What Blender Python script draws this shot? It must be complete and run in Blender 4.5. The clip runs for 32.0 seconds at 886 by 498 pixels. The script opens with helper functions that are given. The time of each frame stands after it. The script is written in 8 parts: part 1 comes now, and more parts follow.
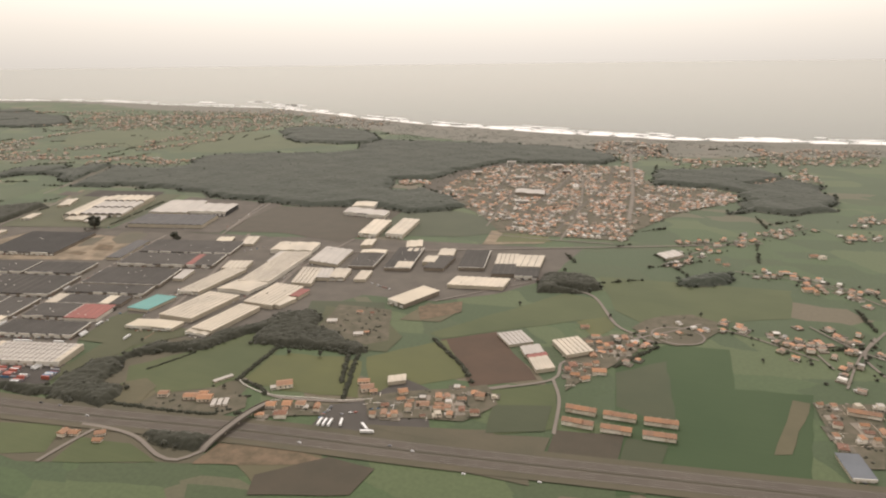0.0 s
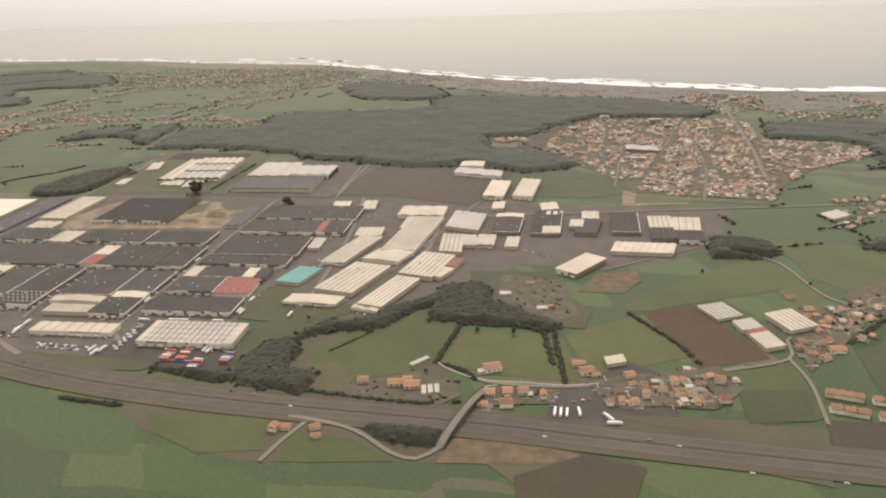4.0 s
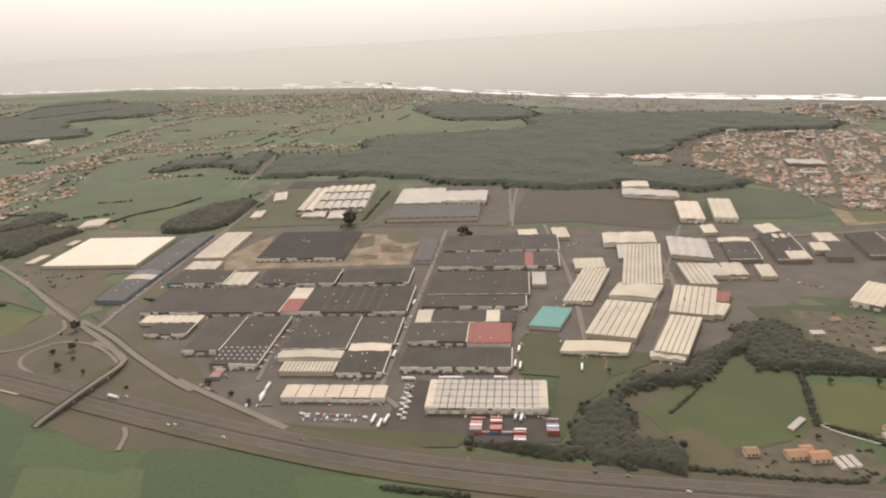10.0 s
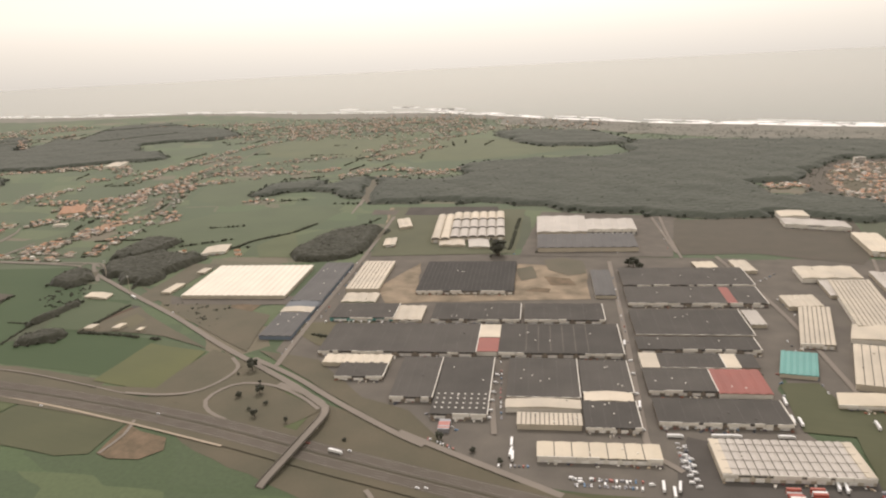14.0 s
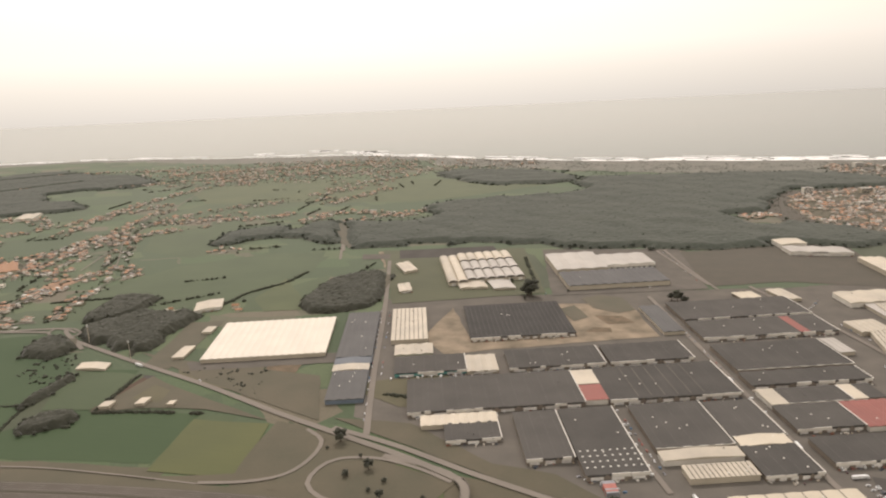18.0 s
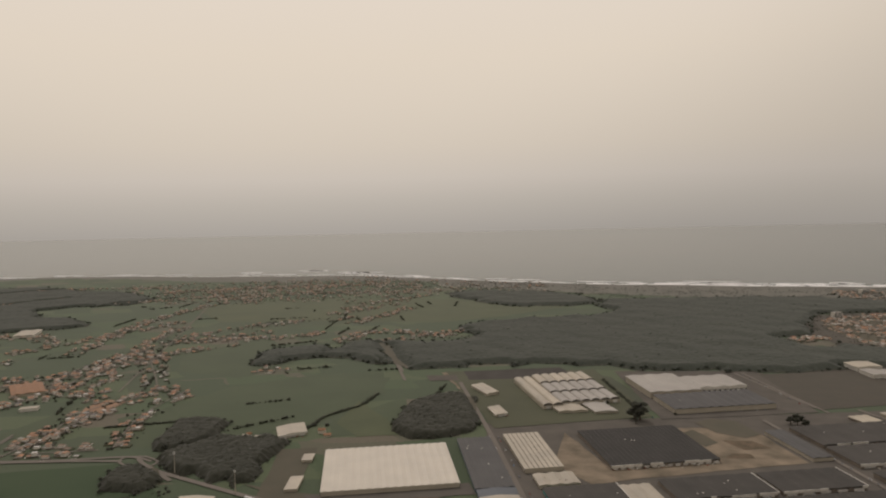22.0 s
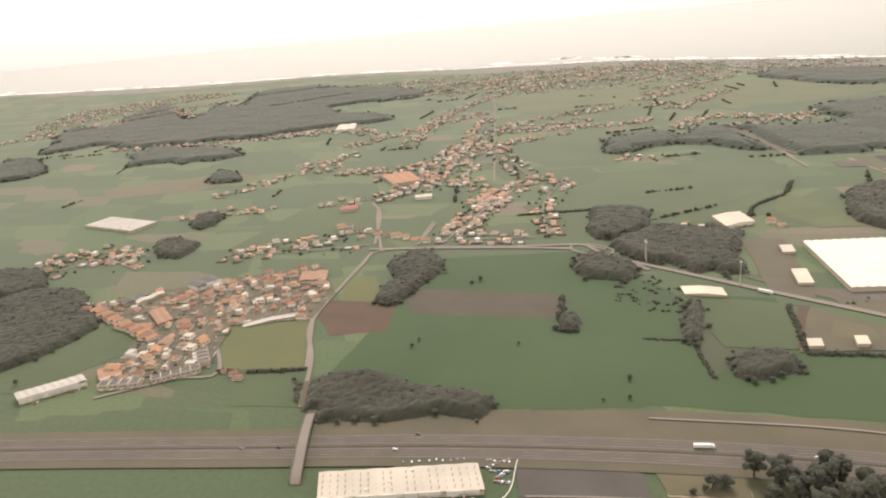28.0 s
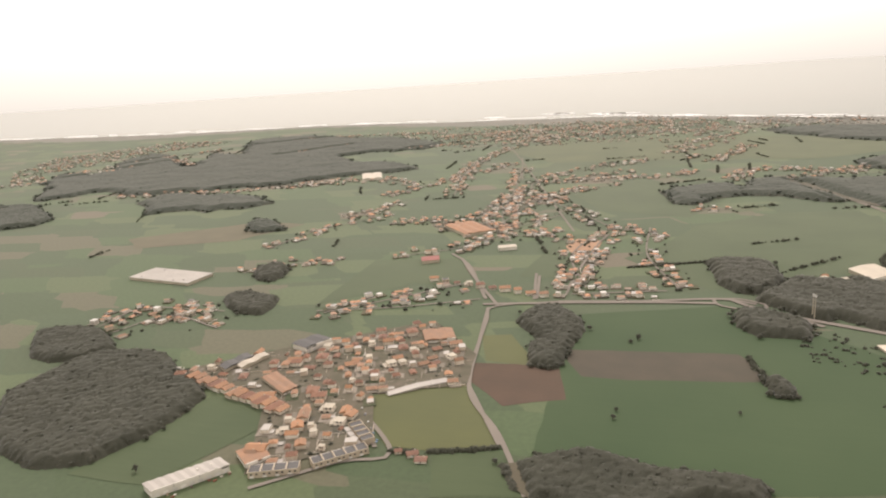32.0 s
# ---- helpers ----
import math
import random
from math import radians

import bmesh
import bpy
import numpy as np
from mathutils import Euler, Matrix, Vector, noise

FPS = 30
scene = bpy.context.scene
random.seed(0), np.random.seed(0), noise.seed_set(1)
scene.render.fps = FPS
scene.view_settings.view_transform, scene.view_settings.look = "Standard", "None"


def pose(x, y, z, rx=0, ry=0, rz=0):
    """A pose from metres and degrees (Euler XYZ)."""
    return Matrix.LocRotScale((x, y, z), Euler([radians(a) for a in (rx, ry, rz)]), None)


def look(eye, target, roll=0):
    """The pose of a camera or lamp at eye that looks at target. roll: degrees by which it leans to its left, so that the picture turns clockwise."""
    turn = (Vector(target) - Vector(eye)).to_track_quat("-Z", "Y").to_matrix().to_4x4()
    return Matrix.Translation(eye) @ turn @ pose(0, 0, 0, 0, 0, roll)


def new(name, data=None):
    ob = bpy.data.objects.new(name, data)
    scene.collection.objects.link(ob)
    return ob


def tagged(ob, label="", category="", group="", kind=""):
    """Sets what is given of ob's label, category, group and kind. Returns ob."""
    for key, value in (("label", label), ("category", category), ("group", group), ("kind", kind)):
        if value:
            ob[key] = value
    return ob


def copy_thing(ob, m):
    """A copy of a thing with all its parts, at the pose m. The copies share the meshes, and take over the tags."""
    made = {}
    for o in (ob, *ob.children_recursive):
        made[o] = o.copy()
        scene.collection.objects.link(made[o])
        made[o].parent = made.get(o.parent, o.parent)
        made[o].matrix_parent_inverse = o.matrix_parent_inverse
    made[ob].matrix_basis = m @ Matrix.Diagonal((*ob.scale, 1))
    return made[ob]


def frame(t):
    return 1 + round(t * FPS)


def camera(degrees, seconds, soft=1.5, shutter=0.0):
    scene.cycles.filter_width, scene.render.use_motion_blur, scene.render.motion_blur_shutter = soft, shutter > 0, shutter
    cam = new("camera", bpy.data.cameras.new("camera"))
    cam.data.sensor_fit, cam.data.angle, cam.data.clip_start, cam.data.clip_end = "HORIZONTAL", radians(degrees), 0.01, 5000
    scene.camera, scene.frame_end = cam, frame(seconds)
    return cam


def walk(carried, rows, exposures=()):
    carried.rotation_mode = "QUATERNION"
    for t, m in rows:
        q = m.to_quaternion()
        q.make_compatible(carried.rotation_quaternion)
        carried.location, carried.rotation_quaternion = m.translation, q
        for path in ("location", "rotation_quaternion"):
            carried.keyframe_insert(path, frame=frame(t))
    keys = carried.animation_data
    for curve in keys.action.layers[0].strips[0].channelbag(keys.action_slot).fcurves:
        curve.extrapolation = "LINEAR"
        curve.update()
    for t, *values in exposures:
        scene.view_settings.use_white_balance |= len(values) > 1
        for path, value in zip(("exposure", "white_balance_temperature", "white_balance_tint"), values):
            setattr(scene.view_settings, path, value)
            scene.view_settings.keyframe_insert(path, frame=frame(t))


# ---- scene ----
cam = camera(64.17, 32.0, soft=2.1)
# seconds, place in metres, yaw, pitch and roll in degrees
PATH = [
    (0.0, 609.07, 0.74, 247.94, 21.681, -17.455, -0.667),
    (0.5, 590.60, 0.82, 246.91, 21.781, -17.788, -0.490),
    (1.0, 572.07, 0.88, 245.89, 21.931, -18.048, -0.308),
    (1.5, 553.49, 0.92, 244.88, 21.978, -18.319, -0.347),
    (2.0, 534.85, 0.96, 243.87, 22.163, -18.817, -0.584),
    (2.5, 516.16, 0.98, 242.88, 22.287, -19.418, -0.869),
    (3.0, 497.42, 0.99, 241.89, 22.526, -20.152, -1.457),
    (3.5, 478.63, 0.99, 240.90, 22.647, -20.645, -1.593),
    (4.0, 459.80, 0.99, 239.93, 22.715, -20.866, -1.744),
    (4.5, 440.92, 0.97, 238.96, 22.735, -20.831, -1.909),
    (5.0, 422.00, 0.95, 237.99, 22.745, -20.648, -2.081),
    (5.5, 403.05, 0.92, 237.03, 22.778, -20.425, -2.253),
    (6.0, 384.06, 0.88, 236.08, 22.842, -20.179, -2.425),
    (6.5, 365.03, 0.84, 235.13, 22.799, -19.940, -2.500),
    (7.0, 345.97, 0.79, 234.18, 22.840, -19.609, -2.724),
    (7.5, 326.89, 0.74, 233.24, 22.640, -19.340, -2.929),
    (8.0, 307.77, 0.69, 232.30, 22.383, -19.167, -2.954),
    (8.5, 288.63, 0.63, 231.36, 22.159, -19.187, -3.069),
    (9.0, 269.47, 0.58, 230.43, 22.036, -19.214, -3.110),
    (9.5, 250.29, 0.52, 229.49, 21.868, -19.129, -3.143),
    (10.0, 231.08, 0.46, 228.56, 21.934, -19.072, -3.171),
    (10.5, 211.86, 0.40, 227.63, 21.946, -18.699, -3.067),
    (11.0, 192.63, 0.34, 226.70, 22.143, -18.142, -3.115),
    (11.5, 173.39, 0.29, 225.77, 22.190, -17.767, -3.058),
    (12.0, 154.13, 0.24, 224.84, 22.440, -17.631, -3.216),
    (12.5, 134.87, 0.19, 223.91, 22.707, -17.694, -3.136),
    (13.0, 115.60, 0.14, 222.98, 22.964, -17.546, -3.011),
    (13.5, 96.33, 0.10, 222.05, 23.090, -17.221, -2.724),
    (14.0, 77.06, 0.07, 221.12, 23.246, -16.801, -2.901),
    (14.5, 57.78, 0.04, 220.18, 23.360, -16.375, -2.828),
    (15.0, 38.52, 0.02, 219.24, 23.311, -16.046, -2.740),
    (15.5, 19.25, 0.00, 218.30, 23.100, -15.793, -2.655),
    (16.0, 0.00, 0.00, 217.36, 22.731, -15.488, -2.693),
    (16.5, -19.24, 0.00, 216.41, 22.209, -15.005, -2.970),
    (17.0, -38.48, 0.02, 215.46, 21.534, -14.321, -3.508),
    (17.5, -57.70, 0.05, 214.50, 20.249, -13.958, -3.648),
    (18.0, -76.90, 0.08, 213.54, 13.143, -13.710, -2.709),
    (18.5, -96.08, 0.13, 212.58, 10.204, -12.787, -4.263),
    (19.0, -115.24, 0.19, 211.60, 8.576, -9.510, -3.245),
    (19.5, -134.38, 0.27, 210.63, 8.209, -7.006, -3.099),
    (20.0, -153.49, 0.36, 209.64, 8.419, -5.575, -2.892),
    (20.5, -172.58, 0.47, 208.65, 8.488, -4.974, -2.347),
    (21.0, -191.63, 0.59, 207.65, 8.078, -4.220, -1.850),
    (21.5, -210.66, 0.73, 206.65, 7.844, -3.644, -1.537),
    (22.0, -229.65, 0.89, 205.63, 8.287, -3.772, -1.223),
    (22.5, -248.60, 1.06, 204.61, 10.860, -6.500, -1.412),
    (23.0, -267.51, 1.25, 203.58, 13.477, -11.049, -1.589),
    (23.5, -286.39, 1.47, 202.54, 15.939, -16.409, -1.992),
    (24.0, -305.22, 1.70, 201.49, 10.755, -20.006, -3.076),
    (24.5, -324.00, 1.95, 200.43, 5.604, -20.957, -2.275),
    (25.0, -342.74, 2.23, 199.36, 12.408, -21.119, -4.002),
    (25.5, -361.43, 2.53, 198.28, 22.669, -21.106, -4.508),
    (26.0, -380.07, 2.85, 197.19, 25.813, -21.709, -4.408),
    (26.5, -398.65, 3.20, 196.08, 25.526, -20.854, -4.128),
    (27.0, -417.17, 3.57, 194.97, 25.146, -20.199, -4.287),
    (27.5, -435.64, 3.97, 193.84, 24.678, -19.725, -4.821),
    (28.0, -454.05, 4.39, 192.70, 24.156, -19.316, -5.359),
    (28.5, -472.39, 4.84, 191.55, 23.610, -18.857, -5.527),
    (29.0, -490.67, 5.32, 190.38, 23.047, -18.328, -5.265),
    (29.5, -508.88, 5.83, 189.20, 21.695, -17.744, -4.902),
    (30.0, -527.03, 6.37, 188.00, 20.467, -17.023, -4.565),
    (30.5, -545.10, 6.93, 186.79, 19.763, -16.426, -4.375),
    (31.0, -563.09, 7.53, 185.56, 19.493, -15.931, -4.279),
    (31.5, -581.01, 8.16, 184.32, 19.386, -15.632, -4.055),
    (32.0, -598.86, 8.82, 183.06, 19.509, -15.182, -3.782),
]
EXPOSURE = [(t, stops, 6500, 15 if t < 23.5 else 16) for t, stops in (
    (0.0, 0.17), (3.0, 0.18), (6.0, 0.31), (7.0, 0.32), (8.0, 0.23), (9.0, 0.18), (13.0, 0.18), (17.0, 0.19), (18.0, 0.15), (19.0, -0.2), (20.0, -0.8), (21.0, -0.95), (22.0, -0.95), (23.0, -0.52), (24.0, 0.18), (25.0, 0.36), (26.0, 0.66), (29.0, 0.6), (31.0, 0.53), (32.0, 0.45))]
walk(cam, [(t, pose(x, y, z, 90 + pitch, 0, yaw) @ pose(0, 0, 0, 0, 0, roll)) for t, x, y, z, yaw, pitch, roll in PATH], EXPOSURE)

# ---- light: hazy afternoon sun over the sea, ahead of the camera ----
SUN_EL, SUN_AZ = 50.0, -20.0
sun_data = bpy.data.lights.new("sun", "SUN")
sun_data.energy, sun_data.angle, sun_data.color = 1.62, radians(12), (1.0, 0.9, 0.83)
sun_way = Vector((math.sin(radians(SUN_AZ)) * math.cos(radians(SUN_EL)), math.cos(radians(SUN_AZ)) * math.cos(radians(SUN_EL)), math.sin(radians(SUN_EL))))
sun = new("sun", sun_data)
sun.matrix_world = look(sun_way * 3000, (0, 0, 0))


def make_world():
    world = bpy.data.worlds.new("world")
    world.use_nodes = True
    nt = world.node_tree
    n, link = nt.nodes, nt.links
    bg = n["Background"]
    coord = n.new("ShaderNodeTexCoord")
    split = n.new("ShaderNodeSeparateXYZ")
    link.new(coord.outputs["Generated"], split.inputs[0])
    sky = n.new("ShaderNodeTexSky")
    sky.sky_type, sky.sun_disc = "NISHITA", False
    sky.sun_elevation, sky.sun_rotation = radians(SUN_EL), radians(SUN_AZ)
    sky.dust_density, sky.air_density = 6.0, 1.5
    scale = n.new("ShaderNodeVectorMath")
    scale.operation = "SCALE"
    scale.inputs["Scale"].default_value = 0.08
    link.new(sky.outputs[0], scale.inputs[0])
    # the layer of sea haze: grey at the horizon, cream above it
    ramp = n.new("ShaderNodeValToRGB")
    shift = n.new("ShaderNodeMath")
    shift.operation = "MULTIPLY_ADD"
    shift.inputs[1].default_value, shift.inputs[2].default_value = 1.0, 0.2
    link.new(split.outputs[2], shift.inputs[0])
    link.new(shift.outputs[0], ramp.inputs[0])
    stops = ramp.color_ramp.elements
    stops[0].position, stops[0].color = 0.1, (0.7, 0.665, 0.585, 1)
    stops[1].position, stops[1].color = 0.165, (0.84, 0.79, 0.69, 1)
    for place, colour in ((0.2, (0.97, 0.905, 0.775, 1)), (0.235, (1.12, 1.03, 0.88, 1)), (0.28, (1.2, 1.085, 0.89, 1)), (0.4, (1.32, 1.18, 0.95, 1)), (0.52, (1.36, 1.23, 1.03, 1)), (0.8, (0.88, 0.84, 0.78, 1))):
        stops.new(place).color = colour
    mix = n.new("ShaderNodeMix")
    mix.data_type = "RGBA"
    mix.inputs["Factor"].default_value = 0.93
    link.new(scale.outputs[0], mix.inputs["A"])
    link.new(ramp.outputs[0], mix.inputs["B"])
    # the haze is brighter round the veiled sun
    toward = n.new("ShaderNodeVectorMath")
    toward.operation = "DOT_PRODUCT"
    toward.inputs[1].default_value = sun_way
    link.new(coord.outputs["Generated"], toward.inputs[0])
    glow = n.new("ShaderNodeMapRange")
    glow.interpolation_type = "SMOOTHSTEP"
    for name, value in (("From Min", 0.45), ("From Max", 0.75), ("To Min", 0.81), ("To Max", 1.1)):
        glow.inputs[name].default_value = value
    link.new(toward.outputs["Value"], glow.inputs["Value"])
    link.new(mix.outputs["Result"], bg.inputs["Color"])
    link.new(glow.outputs[0], bg.inputs["Strength"])
    scene.world = world


make_world()

# ---- materials ----
def material(name, colour, colour_b=None, grain=1.0, patch=0.06, rough=0.8, bump=0.0, metal=0.0, sheen=0.0, by="NONE", spread=0.0, spec=0.3, leaf=0.0, rows=0.0):
    """A surface of two tones mixed by large patches and fine grain (sizes in 1/metre); by: OBJECT or ISLAND varies its tone from piece to piece; rows: the way, in degrees, in which a crop is drilled."""
    m = bpy.data.materials.new(name)
    m.use_nodes = True
    nt = m.node_tree
    n, link = nt.nodes, nt.links
    b = n["Principled BSDF"]
    geo = n.new("ShaderNodeNewGeometry")
    big, fine = n.new("ShaderNodeTexNoise"), n.new("ShaderNodeTexNoise")
    big.inputs["Scale"].default_value, fine.inputs["Scale"].default_value = patch, grain
    big.inputs["Detail"].default_value, fine.inputs["Detail"].default_value = 5, 4
    for node in (big, fine):
        link.new(geo.outputs["Position"], node.inputs["Vector"])
    if rows:
        drill = n.new("ShaderNodeMapping")
        drill.inputs["Rotation"].default_value = (0, 0, radians(rows))
        drill.inputs["Scale"].default_value = (0.06, 1, 1)
        link.new(geo.outputs["Position"], drill.inputs["Vector"])
        link.new(drill.outputs[0], fine.inputs["Vector"])
    add = n.new("ShaderNodeMath")
    add.operation = "MULTIPLY_ADD"
    add.inputs[1].default_value = 0.45
    link.new(fine.outputs["Fac"], add.inputs[0])
    half = n.new("ShaderNodeMath")
    half.operation = "MULTIPLY_ADD"
    half.inputs[1].default_value, half.inputs[2].default_value = 1.6, -0.55
    link.new(big.outputs["Fac"], half.inputs[0])
    link.new(half.outputs[0], add.inputs[2])
    last = add.outputs[0]
    if by != "NONE":
        info = n.new("ShaderNodeObjectInfo") if by == "OBJECT" else geo
        vary = n.new("ShaderNodeMath")
        vary.operation = "MULTIPLY_ADD"
        vary.inputs[1].default_value = spread
        link.new(info.outputs["Random" if by == "OBJECT" else "Random Per Island"], vary.inputs[0])
        lower = n.new("ShaderNodeMath")
        lower.operation = "SUBTRACT"
        lower.inputs[1].default_value = spread / 2
        link.new(last, lower.inputs[0])
        link.new(lower.outputs[0], vary.inputs[2])
        last = vary.outputs[0]
    mix = n.new("ShaderNodeMix")
    mix.data_type = "RGBA"
    b2 = colour_b or tuple(c * 0.72 for c in colour)
    mix.inputs["A"].default_value, mix.inputs["B"].default_value = (*colour, 1), (*b2, 1)
    link.new(last, mix.inputs["Factor"])
    link.new(mix.outputs["Result"], b.inputs["Base Color"])
    b.inputs["Roughness"].default_value, b.inputs["Metallic"].default_value = rough, metal
    b.inputs["Specular IOR Level"].default_value = spec
    # sheen pales what is seen at a low slant, standing in for haze
    if sheen:
        b.inputs["Sheen Weight"].default_value, b.inputs["Sheen Roughness"].default_value = sheen, 0.4
    if leaf:
        thin, blend = n.new("ShaderNodeBsdfTranslucent"), n.new("ShaderNodeMixShader")
        blend.inputs[0].default_value = leaf
        link.new(mix.outputs["Result"], thin.inputs["Color"])
        link.new(b.outputs[0], blend.inputs[1])
        link.new(thin.outputs[0], blend.inputs[2])
        link.new(blend.outputs[0], n["Material Output"].inputs["Surface"])
    if bump:
        bp = n.new("ShaderNodeBump")
        bp.inputs["Strength"].default_value, bp.inputs["Distance"].default_value = bump, 0.3
        link.new(fine.outputs["Fac"], bp.inputs["Height"])
        link.new(bp.outputs[0], b.inputs["Normal"])
    return m


def patchwork():
    """Meadows, crops and bare plots in a patchwork of small holdings, for the open country."""
    m = bpy.data.materials.new("open_country")
    m.use_nodes = True
    nt = m.node_tree
    n, link = nt.nodes, nt.links
    b = n["Principled BSDF"]
    geo = n.new("ShaderNodeNewGeometry")
    turn = n.new("ShaderNodeMapping")
    turn.inputs["Rotation"].default_value = (0, 0, radians(-22))
    turn.inputs["Scale"].default_value = (1 / 72, 1 / 40, 1)
    link.new(geo.outputs["Position"], turn.inputs["Vector"])
    warp = n.new("ShaderNodeTexNoise")
    warp.inputs["Scale"].default_value = 0.012
    link.new(geo.outputs["Position"], warp.inputs["Vector"])
    off = n.new("ShaderNodeVectorMath")
    off.operation = "MULTIPLY_ADD"
    off.inputs[1].default_value = (0.5, 0.5, 0)
    link.new(warp.outputs["Color"], off.inputs[0])
    link.new(turn.outputs[0], off.inputs[2])
    cell = n.new("ShaderNodeTexVoronoi")
    cell.inputs["Scale"].default_value = 1.0
    cell.inputs["Randomness"].default_value = 0.7
    cell.distance = "CHEBYCHEV"
    link.new(off.outputs[0], cell.inputs["Vector"])
    tone = n.new("ShaderNodeSeparateColor")
    link.new(cell.outputs["Color"], tone.inputs[0])
    ramp = n.new("ShaderNodeValToRGB")
    ramp.color_ramp.interpolation = "CONSTANT"
    e = ramp.color_ramp.elements
    e[0].position, e[0].color = 0.0, (0.05, 0.076, 0.031, 1)
    e[1].position, e[1].color = 0.25, (0.06, 0.092, 0.036, 1)
    for place, colour in ((0.45, (0.078, 0.105, 0.044, 1)), (0.62, (0.053, 0.079, 0.034, 1)), (0.81, (0.098, 0.096, 0.055, 1)), (0.87, (0.056, 0.078, 0.034, 1)), (0.965, (0.12, 0.104, 0.066, 1))):
        e.new(place).color = colour
    link.new(tone.outputs[0], ramp.inputs[0])
    fine = n.new("ShaderNodeTexNoise")
    fine.inputs["Scale"].default_value, fine.inputs["Detail"].default_value = 0.35, 6
    link.new(geo.outputs["Position"], fine.inputs["Vector"])
    span = n.new("ShaderNodeMapRange")
    span.inputs["To Min"].default_value, span.inputs["To Max"].default_value = 0.72, 1.28
    link.new(fine.outputs["Fac"], span.inputs["Value"])
    times = n.new("ShaderNodeVectorMath")
    times.operation = "SCALE"
    link.new(ramp.outputs[0], times.inputs[0])
    link.new(span.outputs[0], times.inputs["Scale"])
    link.new(times.outputs[0], b.inputs["Base Color"])
    b.inputs["Roughness"].default_value = 0.85
    # this sheen lightens the far plots in place of haze in the air
    b.inputs["Sheen Weight"].default_value = 0.12
    b.inputs["Specular IOR Level"].default_value = 0.3
    return m


def water_material():
    m = bpy.data.materials.new("sea_water")
    m.use_nodes = True
    nt = m.node_tree
    n, link = nt.nodes, nt.links
    b = n["Principled BSDF"]
    b.inputs["Base Color"].default_value = (0.058, 0.084, 0.091, 1)
    b.inputs["Roughness"].default_value = 0.15
    b.inputs["IOR"].default_value = 1.33
    b.inputs["Specular IOR Level"].default_value = 0.14
    geo = n.new("ShaderNodeNewGeometry")
    swell, ripple = n.new("ShaderNodeTexNoise"), n.new("ShaderNodeTexNoise")
    swell.inputs["Scale"].default_value, ripple.inputs["Scale"].default_value = 0.02, 0.25
    for node in (swell, ripple):
        node.inputs["Detail"].default_value = 4
        link.new(geo.outputs["Position"], node.inputs["Vector"])
    add = n.new("ShaderNodeMath")
    link.new(swell.outputs["Fac"], add.inputs[0])
    link.new(ripple.outputs["Fac"], add.inputs[1])
    bp = n.new("ShaderNodeBump")
    bp.inputs["Strength"].default_value, bp.inputs["Distance"].default_value = 0.1, 0.5
    link.new(add.outputs[0], bp.inputs["Height"])
    link.new(bp.outputs[0], b.inputs["Normal"])
    return m


COUNTRY, WATER = patchwork(), water_material()
FIELDS = {
    "green": material("meadow_grass", (0.055, 0.073, 0.028), (0.09, 0.105, 0.043), 0.45, 0.016, 0.85, sheen=0.14, rows=-20),
    "crop": material("lush_green_crop", (0.048, 0.07, 0.029), (0.072, 0.096, 0.043), 0.45, 0.014, 0.85, sheen=0.14, rows=-20),
    "deepcrop": material("deep_green_crop", (0.035, 0.063, 0.024), (0.052, 0.081, 0.033), 0.45, 0.012, 0.85, sheen=0.06, rows=-20),
    "dkgreen": material("dark_meadow", (0.046, 0.058, 0.029), (0.066, 0.075, 0.039), 0.5, 0.02, 0.85, sheen=0.14, rows=70),
    "lime": material("young_crop", (0.104, 0.11, 0.038), (0.076, 0.086, 0.033), 0.5, 0.02, 0.85, sheen=0.14, rows=70),
    "plowed": material("ploughed_soil", (0.108, 0.074, 0.052), (0.082, 0.06, 0.044), 0.9, 0.05, 0.95, rows=75),
    "brownfield": material("stubble", (0.12, 0.105, 0.06), (0.085, 0.08, 0.045), 0.7, 0.04, 0.9, sheen=0.15, rows=-15),
    "sand": material("bare_sandy_ground", (0.34, 0.27, 0.19), (0.1, 0.085, 0.058), 0.12, 0.05, 0.9),
    "scrub": material("dry_scrub", (0.115, 0.097, 0.064), (0.073, 0.071, 0.045), 0.5, 0.03, 0.9, sheen=0.14),
    "olive": material("rough_olive_pasture", (0.086, 0.089, 0.045), (0.062, 0.068, 0.034), 0.4, 0.025, 0.9, sheen=0.14, rows=-15),
    "heath": material("dark_brown_heath", (0.078, 0.064, 0.044), (0.056, 0.05, 0.034), 0.4, 0.06, 0.9, sheen=0.14),
    "village": material("village_gardens", (0.15, 0.128, 0.094), (0.072, 0.073, 0.045), 0.25, 0.12, 0.9),
    "soil": material("bare_brown_soil", (0.2, 0.142, 0.094), (0.074, 0.066, 0.04), 0.4, 0.12, 0.9),
    "lot": material("orange_building_lot", (0.4, 0.25, 0.16), (0.3, 0.2, 0.13), 0.5, 0.05, 0.9),
    "asphalt": material("old_asphalt", (0.108, 0.1, 0.089), (0.078, 0.072, 0.064), 1.5, 0.05, 0.95, spec=0.1),
    "pave": material("yard_concrete", (0.165, 0.149, 0.126), (0.11, 0.101, 0.088), 0.9, 0.05, 0.95, spec=0.1),
}
ROAD = material("road_asphalt", (0.235, 0.208, 0.174), (0.185, 0.165, 0.14), 1.5, 0.03, 0.9, spec=0.15)
MOTOR = material("motorway_asphalt", (0.135, 0.118, 0.098), (0.1, 0.089, 0.075), 0.6, 0.02, 0.95, spec=0.1)
LINE = material("road_paint", (0.34, 0.32, 0.28), grain=3.0)
SAND = material("beach_sand", (0.36, 0.3, 0.225), (0.27, 0.23, 0.175), 0.3, 0.02, 0.9)
